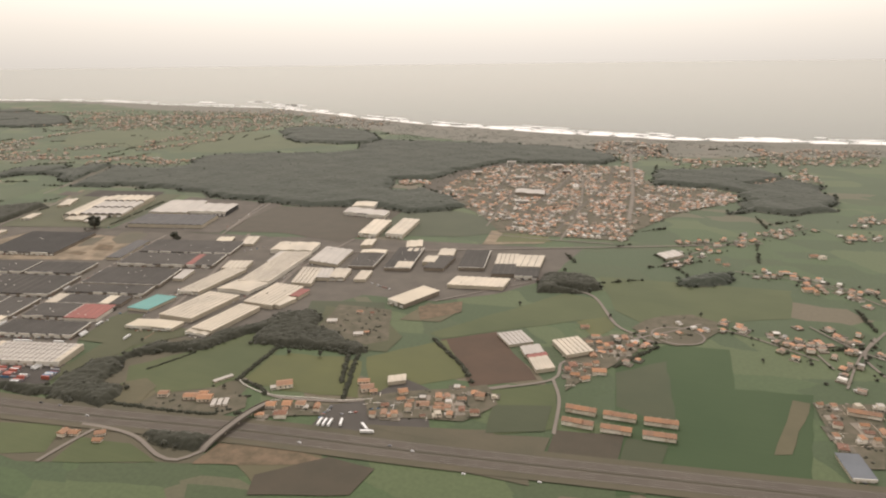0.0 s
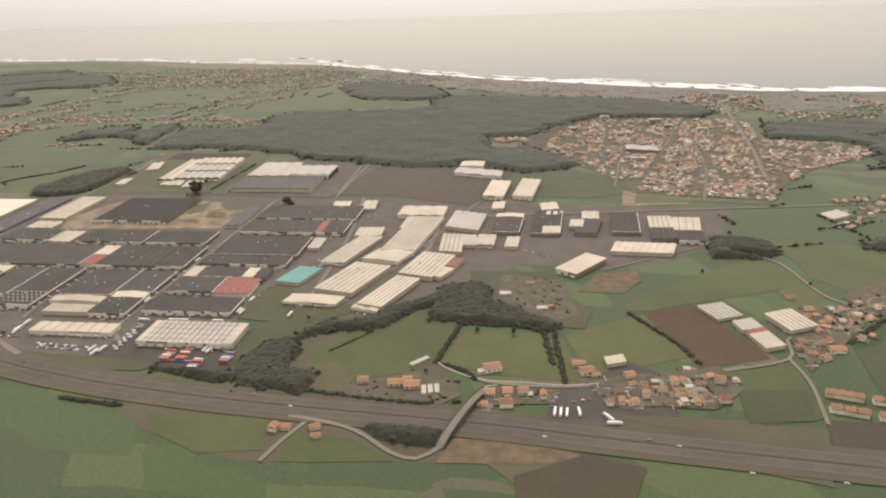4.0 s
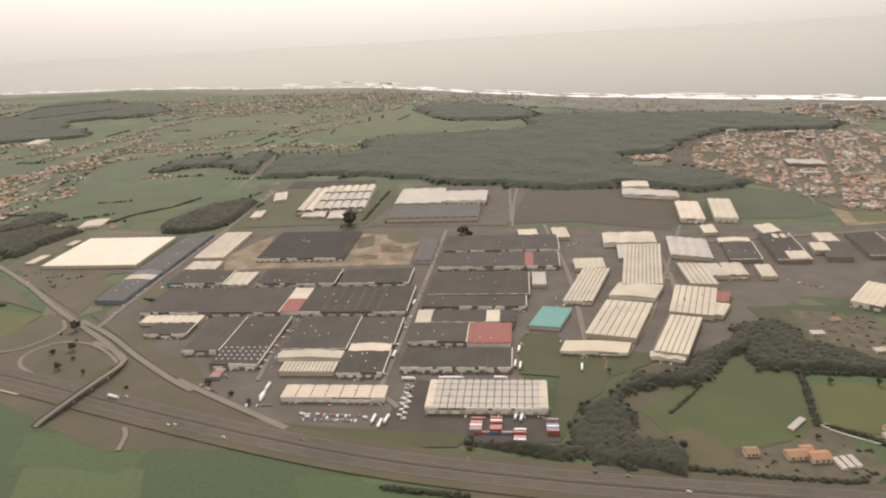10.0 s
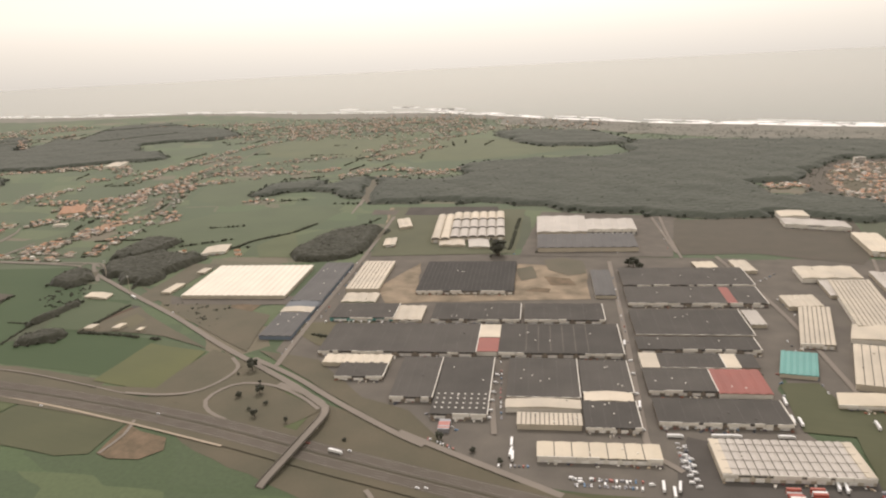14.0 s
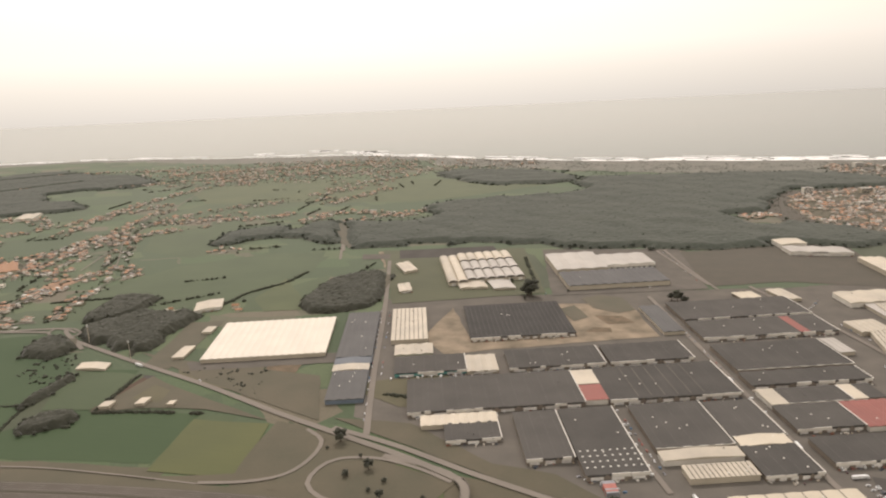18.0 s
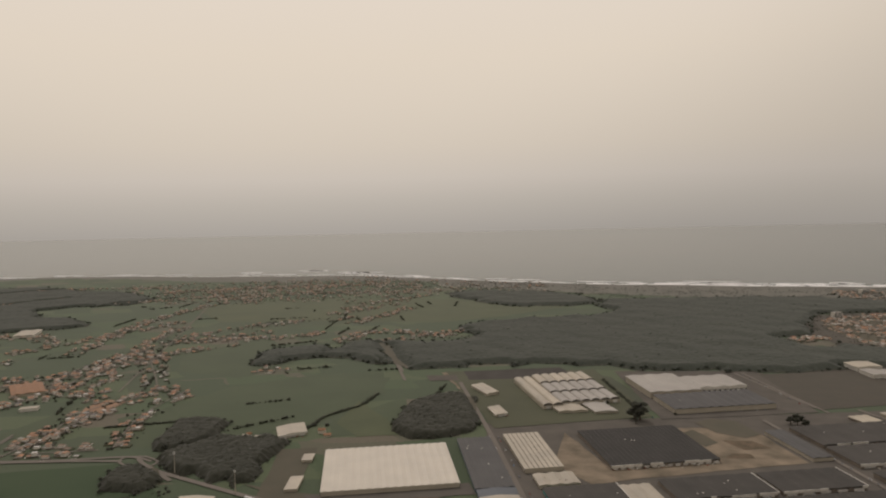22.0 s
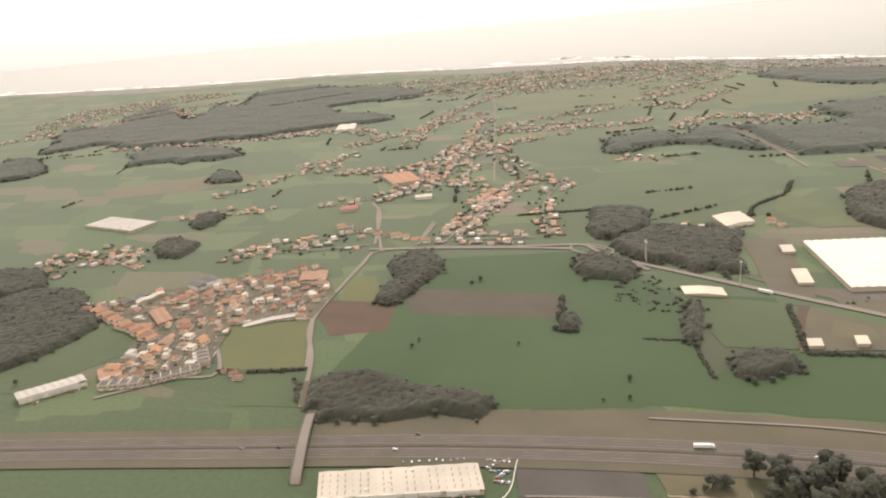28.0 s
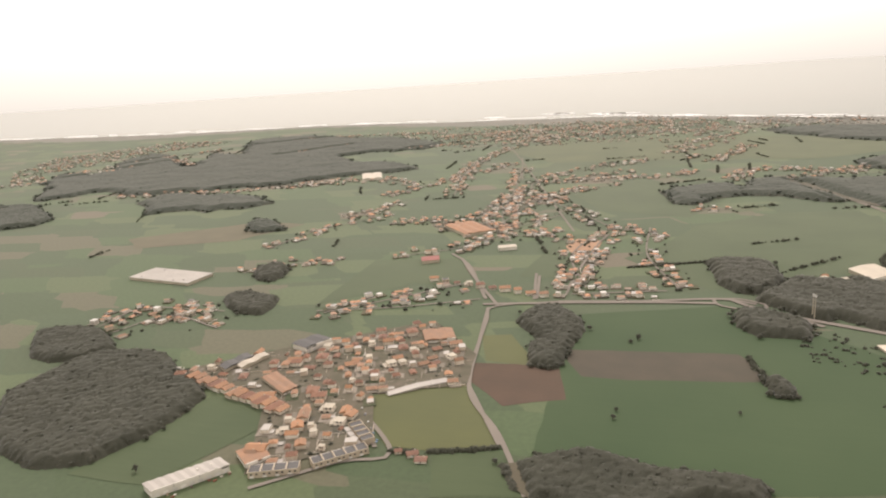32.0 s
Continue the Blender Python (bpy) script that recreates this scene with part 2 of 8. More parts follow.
FOAM = material("surf_foam", (0.92, 0.9, 0.86), (0.8, 0.79, 0.76), 0.3, 0.03, 0.7)
ROCK = material("sea_rock", (0.16, 0.14, 0.12), grain=0.5)
ROOFS = {
    "dark": material("dark_fibre_cement", (0.11, 0.103, 0.093), (0.08, 0.076, 0.069), 0.7, 0.05, 0.95, by="OBJECT", spread=0.6, spec=0.1),
    "black": material("black_sheeting", (0.078, 0.075, 0.069), (0.056, 0.054, 0.05), 0.9, 0.06, 0.9, spec=0.1),
    "slate": material("slate_grey_sheeting", (0.125, 0.122, 0.116), (0.092, 0.09, 0.086), 0.6, 0.05, 0.8),
    "bluegrey": material("blue_grey_sheeting", (0.15, 0.165, 0.18), None, 0.6, 0.05, 0.7),
    "glass": material("bright_white_film", (0.7, 0.64, 0.53), (0.6, 0.55, 0.46), 0.6, 0.05, 0.5),
    "white": material("white_roof_sheeting", (0.56, 0.495, 0.385), (0.39, 0.35, 0.28), 0.6, 0.05, 0.55, by="OBJECT", spread=0.7),
    "cream": material("cream_roof_sheeting", (0.57, 0.505, 0.385), (0.45, 0.4, 0.31), 0.6, 0.05, 0.6),
    "pale": material("pale_grey_sheeting", (0.45, 0.42, 0.37), (0.34, 0.315, 0.28), 0.6, 0.05, 0.55, by="OBJECT", spread=0.6),
    "red": material("faded_red_sheeting", (0.29, 0.105, 0.085), (0.23, 0.095, 0.08), 0.8, 0.06, 0.7),
    "teal": material("turquoise_sheeting", (0.125, 0.32, 0.29), (0.11, 0.26, 0.24), 0.8, 0.06, 0.6),
    "orange": material("orange_roof_tiles", (0.4, 0.22, 0.125), (0.27, 0.175, 0.12), 1.5, 0.2, 0.85, by="OBJECT", spread=0.9),
}
WALLS = {
    "white": material("white_render", (0.72, 0.69, 0.62), (0.55, 0.52, 0.46), 0.8, 0.1, 0.8),
    "cream": material("cream_render", (0.5, 0.45, 0.36), (0.38, 0.34, 0.27), 0.8, 0.1, 0.8),
    "teal": material("teal_cladding", (0.13, 0.34, 0.31), None, 0.8, 0.1, 0.6),
    "slate": material("dark_cladding", (0.07, 0.07, 0.07), None, 0.8, 0.1, 0.6),
    # brown walls; on dark-roofed halls the tone also paints the shade under the eaves
    "brown": material("brown_render_and_eaves_shade", (0.27, 0.23, 0.185), (0.17, 0.145, 0.118), 0.8, 0.1, 0.9),
    "blue": material("blue_cladding", (0.18, 0.22, 0.27), None, 0.8, 0.1, 0.6),
}
HOUSE_WALL = material("house_render", (0.78, 0.73, 0.64), (0.5, 0.42, 0.33), 0.8, 0.2, 0.8, by="OBJECT", spread=0.9)
ROW_WALL = material("beige_row_house_render", (0.5, 0.43, 0.33), (0.38, 0.32, 0.25), 0.8, 0.1, 0.85, by="OBJECT", spread=0.4)
FAR_WALL = material("far_house_render", (0.8, 0.76, 0.69), (0.42, 0.37, 0.32), 0.8, 0.2, 0.8, by="ISLAND", spread=1.2)
FAR_TILE = material("far_roof_tiles", (0.5, 0.27, 0.16), (0.3, 0.225, 0.175), 0.8, 0.2, 0.85, by="ISLAND", spread=1.3)
FAR_SHEET = material("far_sheet_roofs", (0.66, 0.63, 0.58), (0.17, 0.16, 0.15), 0.8, 0.2, 0.8, by="ISLAND", spread=1.5)
YARD = material("village_yards", (0.27, 0.235, 0.19), (0.085, 0.082, 0.06), 0.5, 0.1, 0.9, by="ISLAND", spread=1.2)
PLOT = material("kitchen_gardens", (0.062, 0.078, 0.04), (0.11, 0.1, 0.062), 0.5, 0.1, 0.9, by="ISLAND", spread=1.2)
GLASS = material("window_glass", (0.04, 0.05, 0.06), None, 1.0, 0.2, 0.12, spec=0.6)
# dirty roof joints; on the vaulted halls also the shade painted on the gables
JOINT_AND_SHADE = material("dirty_joint_and_gable_shade", (0.14, 0.125, 0.105), (0.09, 0.082, 0.07), 1.0, 0.1, 0.8)
ROOFLIGHT = material("translucent_rooflight", (0.72, 0.7, 0.64), (0.6, 0.58, 0.52), 1.0, 0.2, 0.4)
DOOR = material("painted_roller_door", (0.8, 0.78, 0.73), (0.5, 0.48, 0.45), 1.0, 0.3, 0.6, by="OBJECT", spread=0.9)
LEAF = material("tree_foliage", (0.084, 0.087, 0.066), (0.112, 0.113, 0.086), 0.25, 0.04, 0.9, by="ISLAND", spread=0.12, sheen=0.3, spec=0.1, leaf=0.4)
PINE = material("pine_foliage", (0.09, 0.104, 0.081), (0.118, 0.13, 0.101), 0.12, 0.012, 0.9, by="ISLAND", spread=0.08, sheen=0.3, spec=0.1, leaf=0.4)
BARK = material("bark", (0.1, 0.08, 0.06), grain=4.0)
HEDGE = material("hedge_leaves", (0.085, 0.09, 0.066), (0.112, 0.115, 0.084), 1.0, 0.1, 0.9, sheen=0.15, spec=0.1, leaf=0.4)
PAINT = {
    "white": material("white_vehicle_paint", (0.8, 0.8, 0.78), None, 2.0, 0.5, 0.35, spec=0.5),
    "grey": material("grey_vehicle_paint", (0.28, 0.28, 0.29), None, 2.0, 0.5, 0.35, spec=0.5),
    "dark": material("dark_vehicle_paint", (0.05, 0.055, 0.065), None, 2.0, 0.5, 0.3, spec=0.5),
    "red": material("red_vehicle_paint", (0.42, 0.12, 0.085), None, 2.0, 0.5, 0.4, spec=0.5),
    "blue": material("blue_vehicle_paint", (0.1, 0.22, 0.36), None, 2.0, 0.5, 0.4, spec=0.5),
}
RUBBER = material("tyre_rubber", (0.025, 0.025, 0.025), grain=5.0)

# ---- tools ----
def solid(name, verts, faces, mats, index=None, smooth=False):
    me = bpy.data.meshes.new(name)
    me.from_pydata(verts, [], faces)
    for m in mats if isinstance(mats, (list, tuple)) else [mats]:
        me.materials.append(m)
    if index is not None:
        me.polygons.foreach_set("material_index", index)
    if smooth:
        me.polygons.foreach_set("use_smooth", [True] * len(me.polygons))
    me.update()
    return me


def part(name, me, parent, label="", m=None):
    ob = new(name, me)
    ob.parent = parent
    if m is not None:
        ob.matrix_basis = m
    if label:
        ob["label"] = label
    return ob


def box(x0, y0, z0, x1, y1, z1):
    v = [(x0, y0, z0), (x1, y0, z0), (x1, y1, z0), (x0, y1, z0), (x0, y0, z1), (x1, y0, z1), (x1, y1, z1), (x0, y1, z1)]
    return v, [(0, 3, 2, 1), (4, 5, 6, 7), (0, 1, 5, 4), (1, 2, 6, 5), (2, 3, 7, 6), (3, 0, 4, 7)]


def joined(pieces):
    verts, faces = [], []
    for v, f in pieces:
        k = len(verts)
        verts += v
        faces += [tuple(i + k for i in q) for q in f]
    return verts, faces


def inside(x, y, poly):
    hit = False
    for (x0, y0), (x1, y1) in zip(poly, poly[1:] + poly[:1]):
        if (y0 > y) != (y1 > y) and x < (x1 - x0) * (y - y0) / (y1 - y0) + x0:
            hit = not hit
    return hit


TAKEN = []  # x, y and half-diagonal of what stands already
LANES = []  # stretches of road: x0, y0, x1, y1, half width
CELLS = {"roads": {}, "things": {}, "seen": [0, 0]}


def cell_of(kind, x, y):
    """The roads or things in the 60 m square round a place."""
    for n, (key, rows) in enumerate((("roads", LANES), ("things", TAKEN))):
        for row in rows[CELLS["seen"][n]:]:
            if n == 0:
                (xa, xb), (ya, yb), r = sorted((row[0], row[2])), sorted((row[1], row[3])), row[4] + 6
            else:
                xa = xb = row[0]
                ya = yb = row[1]
                r = row[2] + 6
            for i in range(int((xa - r) // 60), int((xb + r) // 60) + 1):
                for j in range(int((ya - r) // 60), int((yb + r) // 60) + 1):
                    CELLS[key].setdefault((i, j), []).append(row)
        CELLS["seen"][n] = len(rows)
    return CELLS[kind].get((int(x // 60), int(y // 60)), ())


def near_road(x, y, gap):
    for x0, y0, x1, y1, w, _ in cell_of("roads", x, y):
        dx, dy = x1 - x0, y1 - y0
        s = max(0.0, min(1.0, ((x - x0) * dx + (y - y0) * dy) / (dx * dx + dy * dy + 1e-6)))
        if (x - x0 - s * dx) ** 2 + (y - y0 - s * dy) ** 2 < (w + gap) ** 2:
            return True
    return False


def level(x, y):
    """The height of the ground, plot or road at a place."""
    z = max([h for ring, h in PLOTS if inside(x, y, ring)], default=0.0)
    for x0, y0, x1, y1, w, h in cell_of("roads", x, y):
        dx, dy = x1 - x0, y1 - y0
        s = max(0.0, min(1.0, ((x - x0) * dx + (y - y0) * dy) / (dx * dx + dy * dy + 1e-6)))
        if (x - x0 - s * dx) ** 2 + (y - y0 - s * dy) ** 2 < w * w:
            z = max(z, h)
    return z


def occupied(x, y, r):
    return any((x - a) ** 2 + (y - b) ** 2 < (r + c) ** 2 for a, b, c in cell_of("things", x, y))


# ---- land and sea ----
SHORE = ((-3600, 1905), (-2800, 1905), (-2250, 1900), (-1930, 1965), (-1700, 2008), (-1500, 2014), (-1300, 2006), (-1100, 1998), (-850, 2004), (-740, 1990), (-600, 1945), (-480, 1898), (-340, 1848), (-200, 1796),
         (-60, 1758), (60, 1738), (180, 1724), (290, 1713), (400, 1704), (520, 1702), (700, 1716), (900, 1745), (1700, 1790))


def shore(x):
    """How far off the shoreline runs."""
    y = sum(float(np.interp(x + d, [p[0] for p in SHORE], [p[1] for p in SHORE])) for d in (-60, -20, 20, 60)) / 4
    return y + 4 * math.sin(x / 47) + 6 * math.sin(x / 131 + 1)


XS = [-6000, -5000, -4200] + [-3600 + 40 * i for i in range(131)] + [2000, 3000, 4500, 6000]


def make_land():
    verts, faces = [], []
    rows = (-2500, -600, 100, 500, 900, 1300)
    for x in XS:
        s = shore(x)
        verts += [(x, y, 0.0) for y in rows] + [(x, s - 30, 0.0), (x, s - 22, -2.5), (x, s + 25, -6.5)]
    k = len(rows) + 3
    index = []
    for i in range(len(XS) - 1):
        for j in range(k - 1):
            faces.append((i * k + j, (i + 1) * k + j, (i + 1) * k + j + 1, i * k + j + 1))
            index.append(1 if j >= k - 3 else 0)
    ground = new("ground", solid("ground", verts, faces, [COUNTRY, SAND], index))
    tagged(ground, "flat farmland in a green and brown patchwork down to a sandy beach", "ground", kind="structure")
    sea = new("water", solid("water", [(-9000, 1500, -4.5), (9000, 1500, -4.5), (9000, 14000, -4.5), (-9000, 14000, -4.5)], [(0, 1, 2, 3)], WATER))
    tagged(sea, "grey hazy ocean with long swell", "sea", kind="structure")


make_land()


def make_surf():
    """Broken white lines of surf along the beach."""
    rng = random.Random(4)
    for row, (off, long, wide, keep) in enumerate(((12, 60, 15, 1.0), (34, 56, 13, 0.9), (60, 60, 10, 0.5), (92, 50, 8, 0.16))):
        verts, faces = [], []
        x = -3400
        while x < 1700:
            long_here = long * rng.uniform(0.5, 1.7)
            # the open beach takes the swell; the point and its rocks break it
            swell = float(np.interp(x, (-1700, -900, -400, 0), (0.55, 0.5, 0.75, 1.05)))
            if rng.random() < keep * (1 if row == 0 else swell):
                n, base = 7, len(verts)
                w = wide * swell * rng.uniform(0.6, 1.4)
                drift = rng.uniform(-8, 8)
                for i in range(n):
                    u = i / (n - 1)
                    px = x + u * long_here
                    mid = shore(px) + off + drift * u + rng.uniform(-2, 2)
                    half = w * math.sin(math.pi * (0.08 + 0.84 * u)) * rng.uniform(0.6, 1.3)
                    verts += [(px, mid - half, -4.3), (px, mid, -3.7), (px, mid + half, -4.3)]
                for i in range(n - 1):
                    a = base + 3 * i
                    faces += [(a, a + 3, a + 4, a + 1), (a + 1, a + 4, a + 5, a + 2)]
            x += long_here * rng.uniform(0.7, 1.3)
        ob = new("surf", solid("surf", verts, faces, FOAM, smooth=True))
        tagged(ob, "broken white line of breaking surf", "surf", kind="stuff")


make_surf()


def make_dunes():
    """The strip of dune grass and bare sand behind the beach."""
    rng = random.Random(9)
    verts, faces = [], []
    for i in range(220):
        x = -3500 + 23 * i
        verts += [(x, shore(x) - (215 if x > -500 else 120) - 45 * math.sin(x / 210) - rng.uniform(0, 25), 0.03), (x, shore(x) - 31, 0.03)]
        if i:
            k = 2 * i
            faces.append((k - 2, k, k + 1, k - 1))
    mat = material("dune_grass", (0.15, 0.134, 0.104), (0.075, 0.08, 0.056), 0.06, 0.018, 0.9, sheen=0.2)
    tagged(new("dunes", solid("dunes", verts, faces, mat)), "brown dune grass behind the beach", "dunes", kind="structure")


make_dunes()


def make_reef(x, y, r):
    """A low rock off the shore with foam round it."""
    rng = random.Random(int(x))
    reef = tagged(new("reef"), "dark low rocks off the shore ringed by white foam", "rock")
    reef.location = (x, y, -4.6)
    for i in range(4):
        cx, cy = rng.uniform(-r, r), rng.uniform(-r / 2, r / 2)
        bm = bmesh.new()
        bmesh.ops.create_icosphere(bm, subdivisions=2, radius=r * rng.uniform(0.2, 0.4))
        for v in bm.verts:
            v.co *= 1 + 0.4 * noise.noise(v.co * 0.2 + Vector((x, i, 0)))
            v.co = Vector((v.co.x * 1.5 + cx, v.co.y + cy, v.co.z * 0.25))
        me = bpy.data.meshes.new("rock")
        bm.to_mesh(me)
        bm.free()
        me.materials.append(ROCK)
        part("rock", me, reef)
    verts, faces = [], []
    for i in range(14):
        cx, cy, w = rng.uniform(-2.2 * r, 2.2 * r), rng.uniform(-r, r), rng.uniform(4, 11)
        k = len(verts)
        for j in range(8):
            a = j * math.pi / 4
            verts.append((cx + 2.2 * w * math.cos(a) * rng.uniform(0.7, 1.2), cy + 0.6 * w * math.sin(a) * rng.uniform(0.7, 1.2), 0.25))
        verts.append((cx, cy, 1.0))
        faces += [(k + j, k + (j + 1) % 8, k + 8) for j in range(8)]
    part("foam", solid("foam", verts, faces, FOAM, smooth=True), reef, "white foam round the rocks")


make_reef(-800, 2115, 26)
make_reef(-960, 2170, 22)
make_reef(-1150, 2120, 12)

LAYER = [0.05]
PLOTS = []  # corners and height of each plot


def field(kind, pts):
    """A plot of land with an uneven edge, a little above the ground sheet."""
    LAYER[0] += 0.004
    PLOTS.append((pts, LAYER[0]))
    words = {"green": "even green meadow", "crop": "lush green crop field", "deepcrop": "deep green crop field", "dkgreen": "dark green meadow", "lime": "bright yellow-green crop field", "plowed": "brown ploughed field", "brownfield": "dull brown-green stubble field",
             "sand": "bare sandy building ground with tracks", "scrub": "dry scrub and rough grass beside the motorway", "olive": "rough olive-green pasture", "heath": "dark brown rough ground", "village": "brown and green village gardens and yards", "soil": "bare brown soil with tracks", "lot": "orange-brown bare building lot", "asphalt": "dark asphalt yard", "pave": "grey concrete and asphalt yards between warehouses"}
    rng = random.Random(int(pts[0][0] * 7 + pts[0][1]))
    ring = []
    for (x0, y0), (x1, y1) in zip(pts, pts[1:] + pts[:1]):
        n = max(1, int(math.hypot(x1 - x0, y1 - y0) / 14))
        for i in range(n):
            u = i / n
            ring.append((x0 + u * (x1 - x0) + (rng.uniform(-1, 1) if i else 0), y0 + u * (y1 - y0) + (rng.uniform(-1, 1) if i else 0), LAYER[0]))
    plot = new("yard" if kind in ("asphalt", "pave") else "field", solid("plot", ring, [tuple(range(len(ring)))], FIELDS[kind]))
    tagged(plot, words[kind], "yard" if kind in ("asphalt", "pave") else "field", kind="structure")


def smooth_line(pts, step=6.0):
    """Points along a rounded line through pts (Catmull-Rom)."""
    p = [Vector((*q, 0)) for q in pts]
    p = [2 * p[0] - p[1]] + p + [2 * p[-1] - p[-2]]
    out = []
    for i in range(1, len(p) - 2):
        a, b, c, d = p[i - 1:i + 3]
        n = max(2, int((c - b).length / step))
        for j in range(n):
            s = j / n
            out.append(0.5 * (2 * b + (c - a) * s + (2 * a - 5 * b + 4 * c - d) * s * s + (3 * b - a - 3 * c + d) * s ** 3))
    out.append(p[-2])
    return out


def strip(line, near, far, z, rise=None):
    """A ribbon along a line, from near to far metres beside it."""
    verts, faces = [], []
    for i, q in enumerate(line):
        way = (line[min(i + 1, len(line) - 1)] - line[max(i - 1, 0)]).normalized()
        side = Vector((-way.y, way.x, 0))
        up = z + (rise(i / (len(line) - 1)) if rise else 0)
        for d in (near, far):
            e = q + side * d
            verts.append((e.x, e.y, up))
        if i:
            k = 2 * i
            faces.append((k - 2, k, k + 1, k - 1))
    return verts, faces


def road(width, pts, mat=None, label="grey asphalt lane between fields and houses"):
    LAYER[0] += 0.002
    line = smooth_line(pts)
    LANES.extend((a.x, a.y, b.x, b.y, width / 2 + 0.4, LAYER[0] + 0.03) for a, b in zip(line, line[1:]))
    r = new("road", solid("road", *strip(line, -width / 2 - 0.4, width / 2 + 0.4, LAYER[0] + 0.03), mat or ROAD))
    tagged(r, label, "road", kind="structure")
    return line


# ---- fields, yards and roads ----
field("pave", [(-288, 643), (91, 710), (125, 516), (109, 442), (123, 392), (152, 352), (157, 325), (66, 294), (50, 304), (6, 300), (-19, 300), (-83, 328), (-123, 341), (-189, 386), (-235, 398), (-270, 518)])
field("pave", [(80, 704), (256, 750), (470, 786), (457, 671), (423, 619), (371, 577), (299, 569), (258, 496), (223, 425), (164, 416), (117, 442)])
field("pave", [(117, 716), (193, 733), (198, 683), (128, 666)])
field("scrub", [(-281, 301), (-250, 384), (-157, 340), (-80, 323), (9, 293), (51, 290), (-83, 245), (-199, 269)])
field("scrub", [(148, 401), (192, 424), (259, 446), (307, 374), (313, 333), (237, 319), (195, 314)])
field("scrub", [(-572, 286), (-493, 305), (-410, 319), (-336, 322), (-321, 324), (-323, 308), (-407, 299), (-486, 285), (-560, 266), (-640, 246), (-653, 261)])
field("scrub", [(77, 284), (206, 294), (317, 318), (338, 287), (230, 249), (162, 254)])
field("deepcrop", [(-664, 303), (-669, 387), (-685, 480), (-568, 518), (-489, 445), (-432, 452), (-418, 383), (-455, 348), (-494, 307), (-566, 288), (-631, 294)])
field("heath", [(-672, 423), (-566, 433), (-549, 399), (-626, 386), (-653, 386)])
field("plowed", [(-714, 367), (-719, 393), (-668, 398), (-657, 356), (-689, 342)])
field("lime", [(-713, 397), (-726, 436), (-707, 441), (-679, 395)])
field("lime", [(-772, 333), (-721, 371), (-678, 304), (-735, 290)])
field("dkgreen", [(-486, 433), (-425, 442), (-423, 397), (-464, 345)])
field("crop", [(-340, 388), (-314, 389), (-319, 338), (-336, 323)])
field("deepcrop", [(-418, 383), (-340, 389), (-336, 326), (-410, 320), (-495, 310)])
field("crop", [(-649, 630), (-553, 757), (-413, 809), (-413, 726), (-448, 622), (-579, 551)])
field("crop", [(-433, 642), (-378, 727), (-358, 617), (-422, 593)])
field("sand", [(-482, 264), (-446, 271), (-444, 252), (-475, 246)])
field("asphalt", [(-535, 250), (-487, 262), (-481, 241), (-528, 228)])
field("crop", [(-405, 279), (-360, 278), (-368, 252), (-400, 244)])
field("crop", [(-730, 567), (-715, 709), (-676, 715), (-686, 566)])
field("crop", [(-823, 539), (-798, 614), (-765, 551), (-794, 536)])
field("crop", [(-874, 476), (-877, 600), (-798, 614), (-817, 531)])
field("brownfield", [(-1217, 650), (-1095, 745), (-1029, 737), (-1071, 656), (-1173, 613)])
field("crop", [(-819, 1047), (-782, 1489), (-494, 1381), (-577, 1174), (-715, 1073)])
field("crop", [(-742, 923), (-658, 1029), (-551, 902), (-594, 791), (-690, 824)])
field("lime", [(-769, 335), (-718, 367), (-682, 301), (-710, 291), (-733, 291)])
field("crop", [(-710, 288), (-680, 299), (-660, 265), (-700, 256)])
field("crop", [(-878, 233), (-858, 321), (-801, 309), (-818, 267), (-835, 234)])
field("deepcrop", [(551, 499), (584, 554), (631, 560), (635, 493), (686, 503), (676, 391), (574, 342)])
field("dkgreen", [(552, 490), (586, 522), (601, 425), (560, 440)])
field("plowed", [(408, 499), (447, 530), (500, 459), (458, 431)])
field("lime", [(365, 449), (413, 500), (451, 445), (394, 395)])
field("lime", [(305, 398), (303, 434), (365, 441), (389, 389), (333, 379)])
field("green", [(213, 341), (230, 400), (244, 453), (289, 455), (300, 392), (268, 355)])
field("plowed", [(532, 396), (564, 401), (569, 356), (545, 347)])
field("brownfield", [(344, 302), (393, 327), (412, 309), (382, 279)])
field("green", [(505, 698), (686, 720), (681, 645), (567, 584), (534, 612)])
field("lime", [(506, 574), (527, 598), (540, 574), (526, 544)])
field("green", [(482, 639), (515, 635), (532, 597), (455, 537), (407, 501), (394, 508)])
field("green", [(473, 433), (513, 457), (530, 399), (491, 377)])
field("green", [(152, 402), (191, 426), (186, 379), (173, 355)])
field("green", [(199, 371), (233, 419), (255, 459), (289, 441), (293, 398), (285, 366), (237, 337), (216, 351)])
field("brownfield", [(224, 336), (233, 356), (250, 345), (252, 325), (230, 319)])
field("lime", [(294, 426), (350, 444), (361, 420), (375, 387), (303, 379), (296, 384)])
field("green", [(152, 267), (222, 291), (239, 262), (205, 247), (173, 253)])
field("green", [(246, 283), (282, 288), (312, 278), (251, 256)])
field("dkgreen", [(-275, 387), (-247, 369), (-236, 346), (-244, 323), (-260, 321), (-276, 374)])
field("green", [(-214, 330), (-183, 351), (-159, 330), (-155, 302), (-200, 303)])
field("crop", [(-620, 670), (-589, 752), (-503, 818), (-427, 832), (-405, 742), (-485, 633), (-548, 607)])
field("green", [(-427, 634), (-426, 710), (-352, 607), (-397, 596)])
field("green", [(-956, 1361), (-748, 1505), (-418, 1473), (-193, 1371), (-316, 1250), (-407, 1193), (-655, 1200), (-808, 1185)])
field("dkgreen", [(-186, 844), (-157, 825), (-120, 702), (-138, 687)])
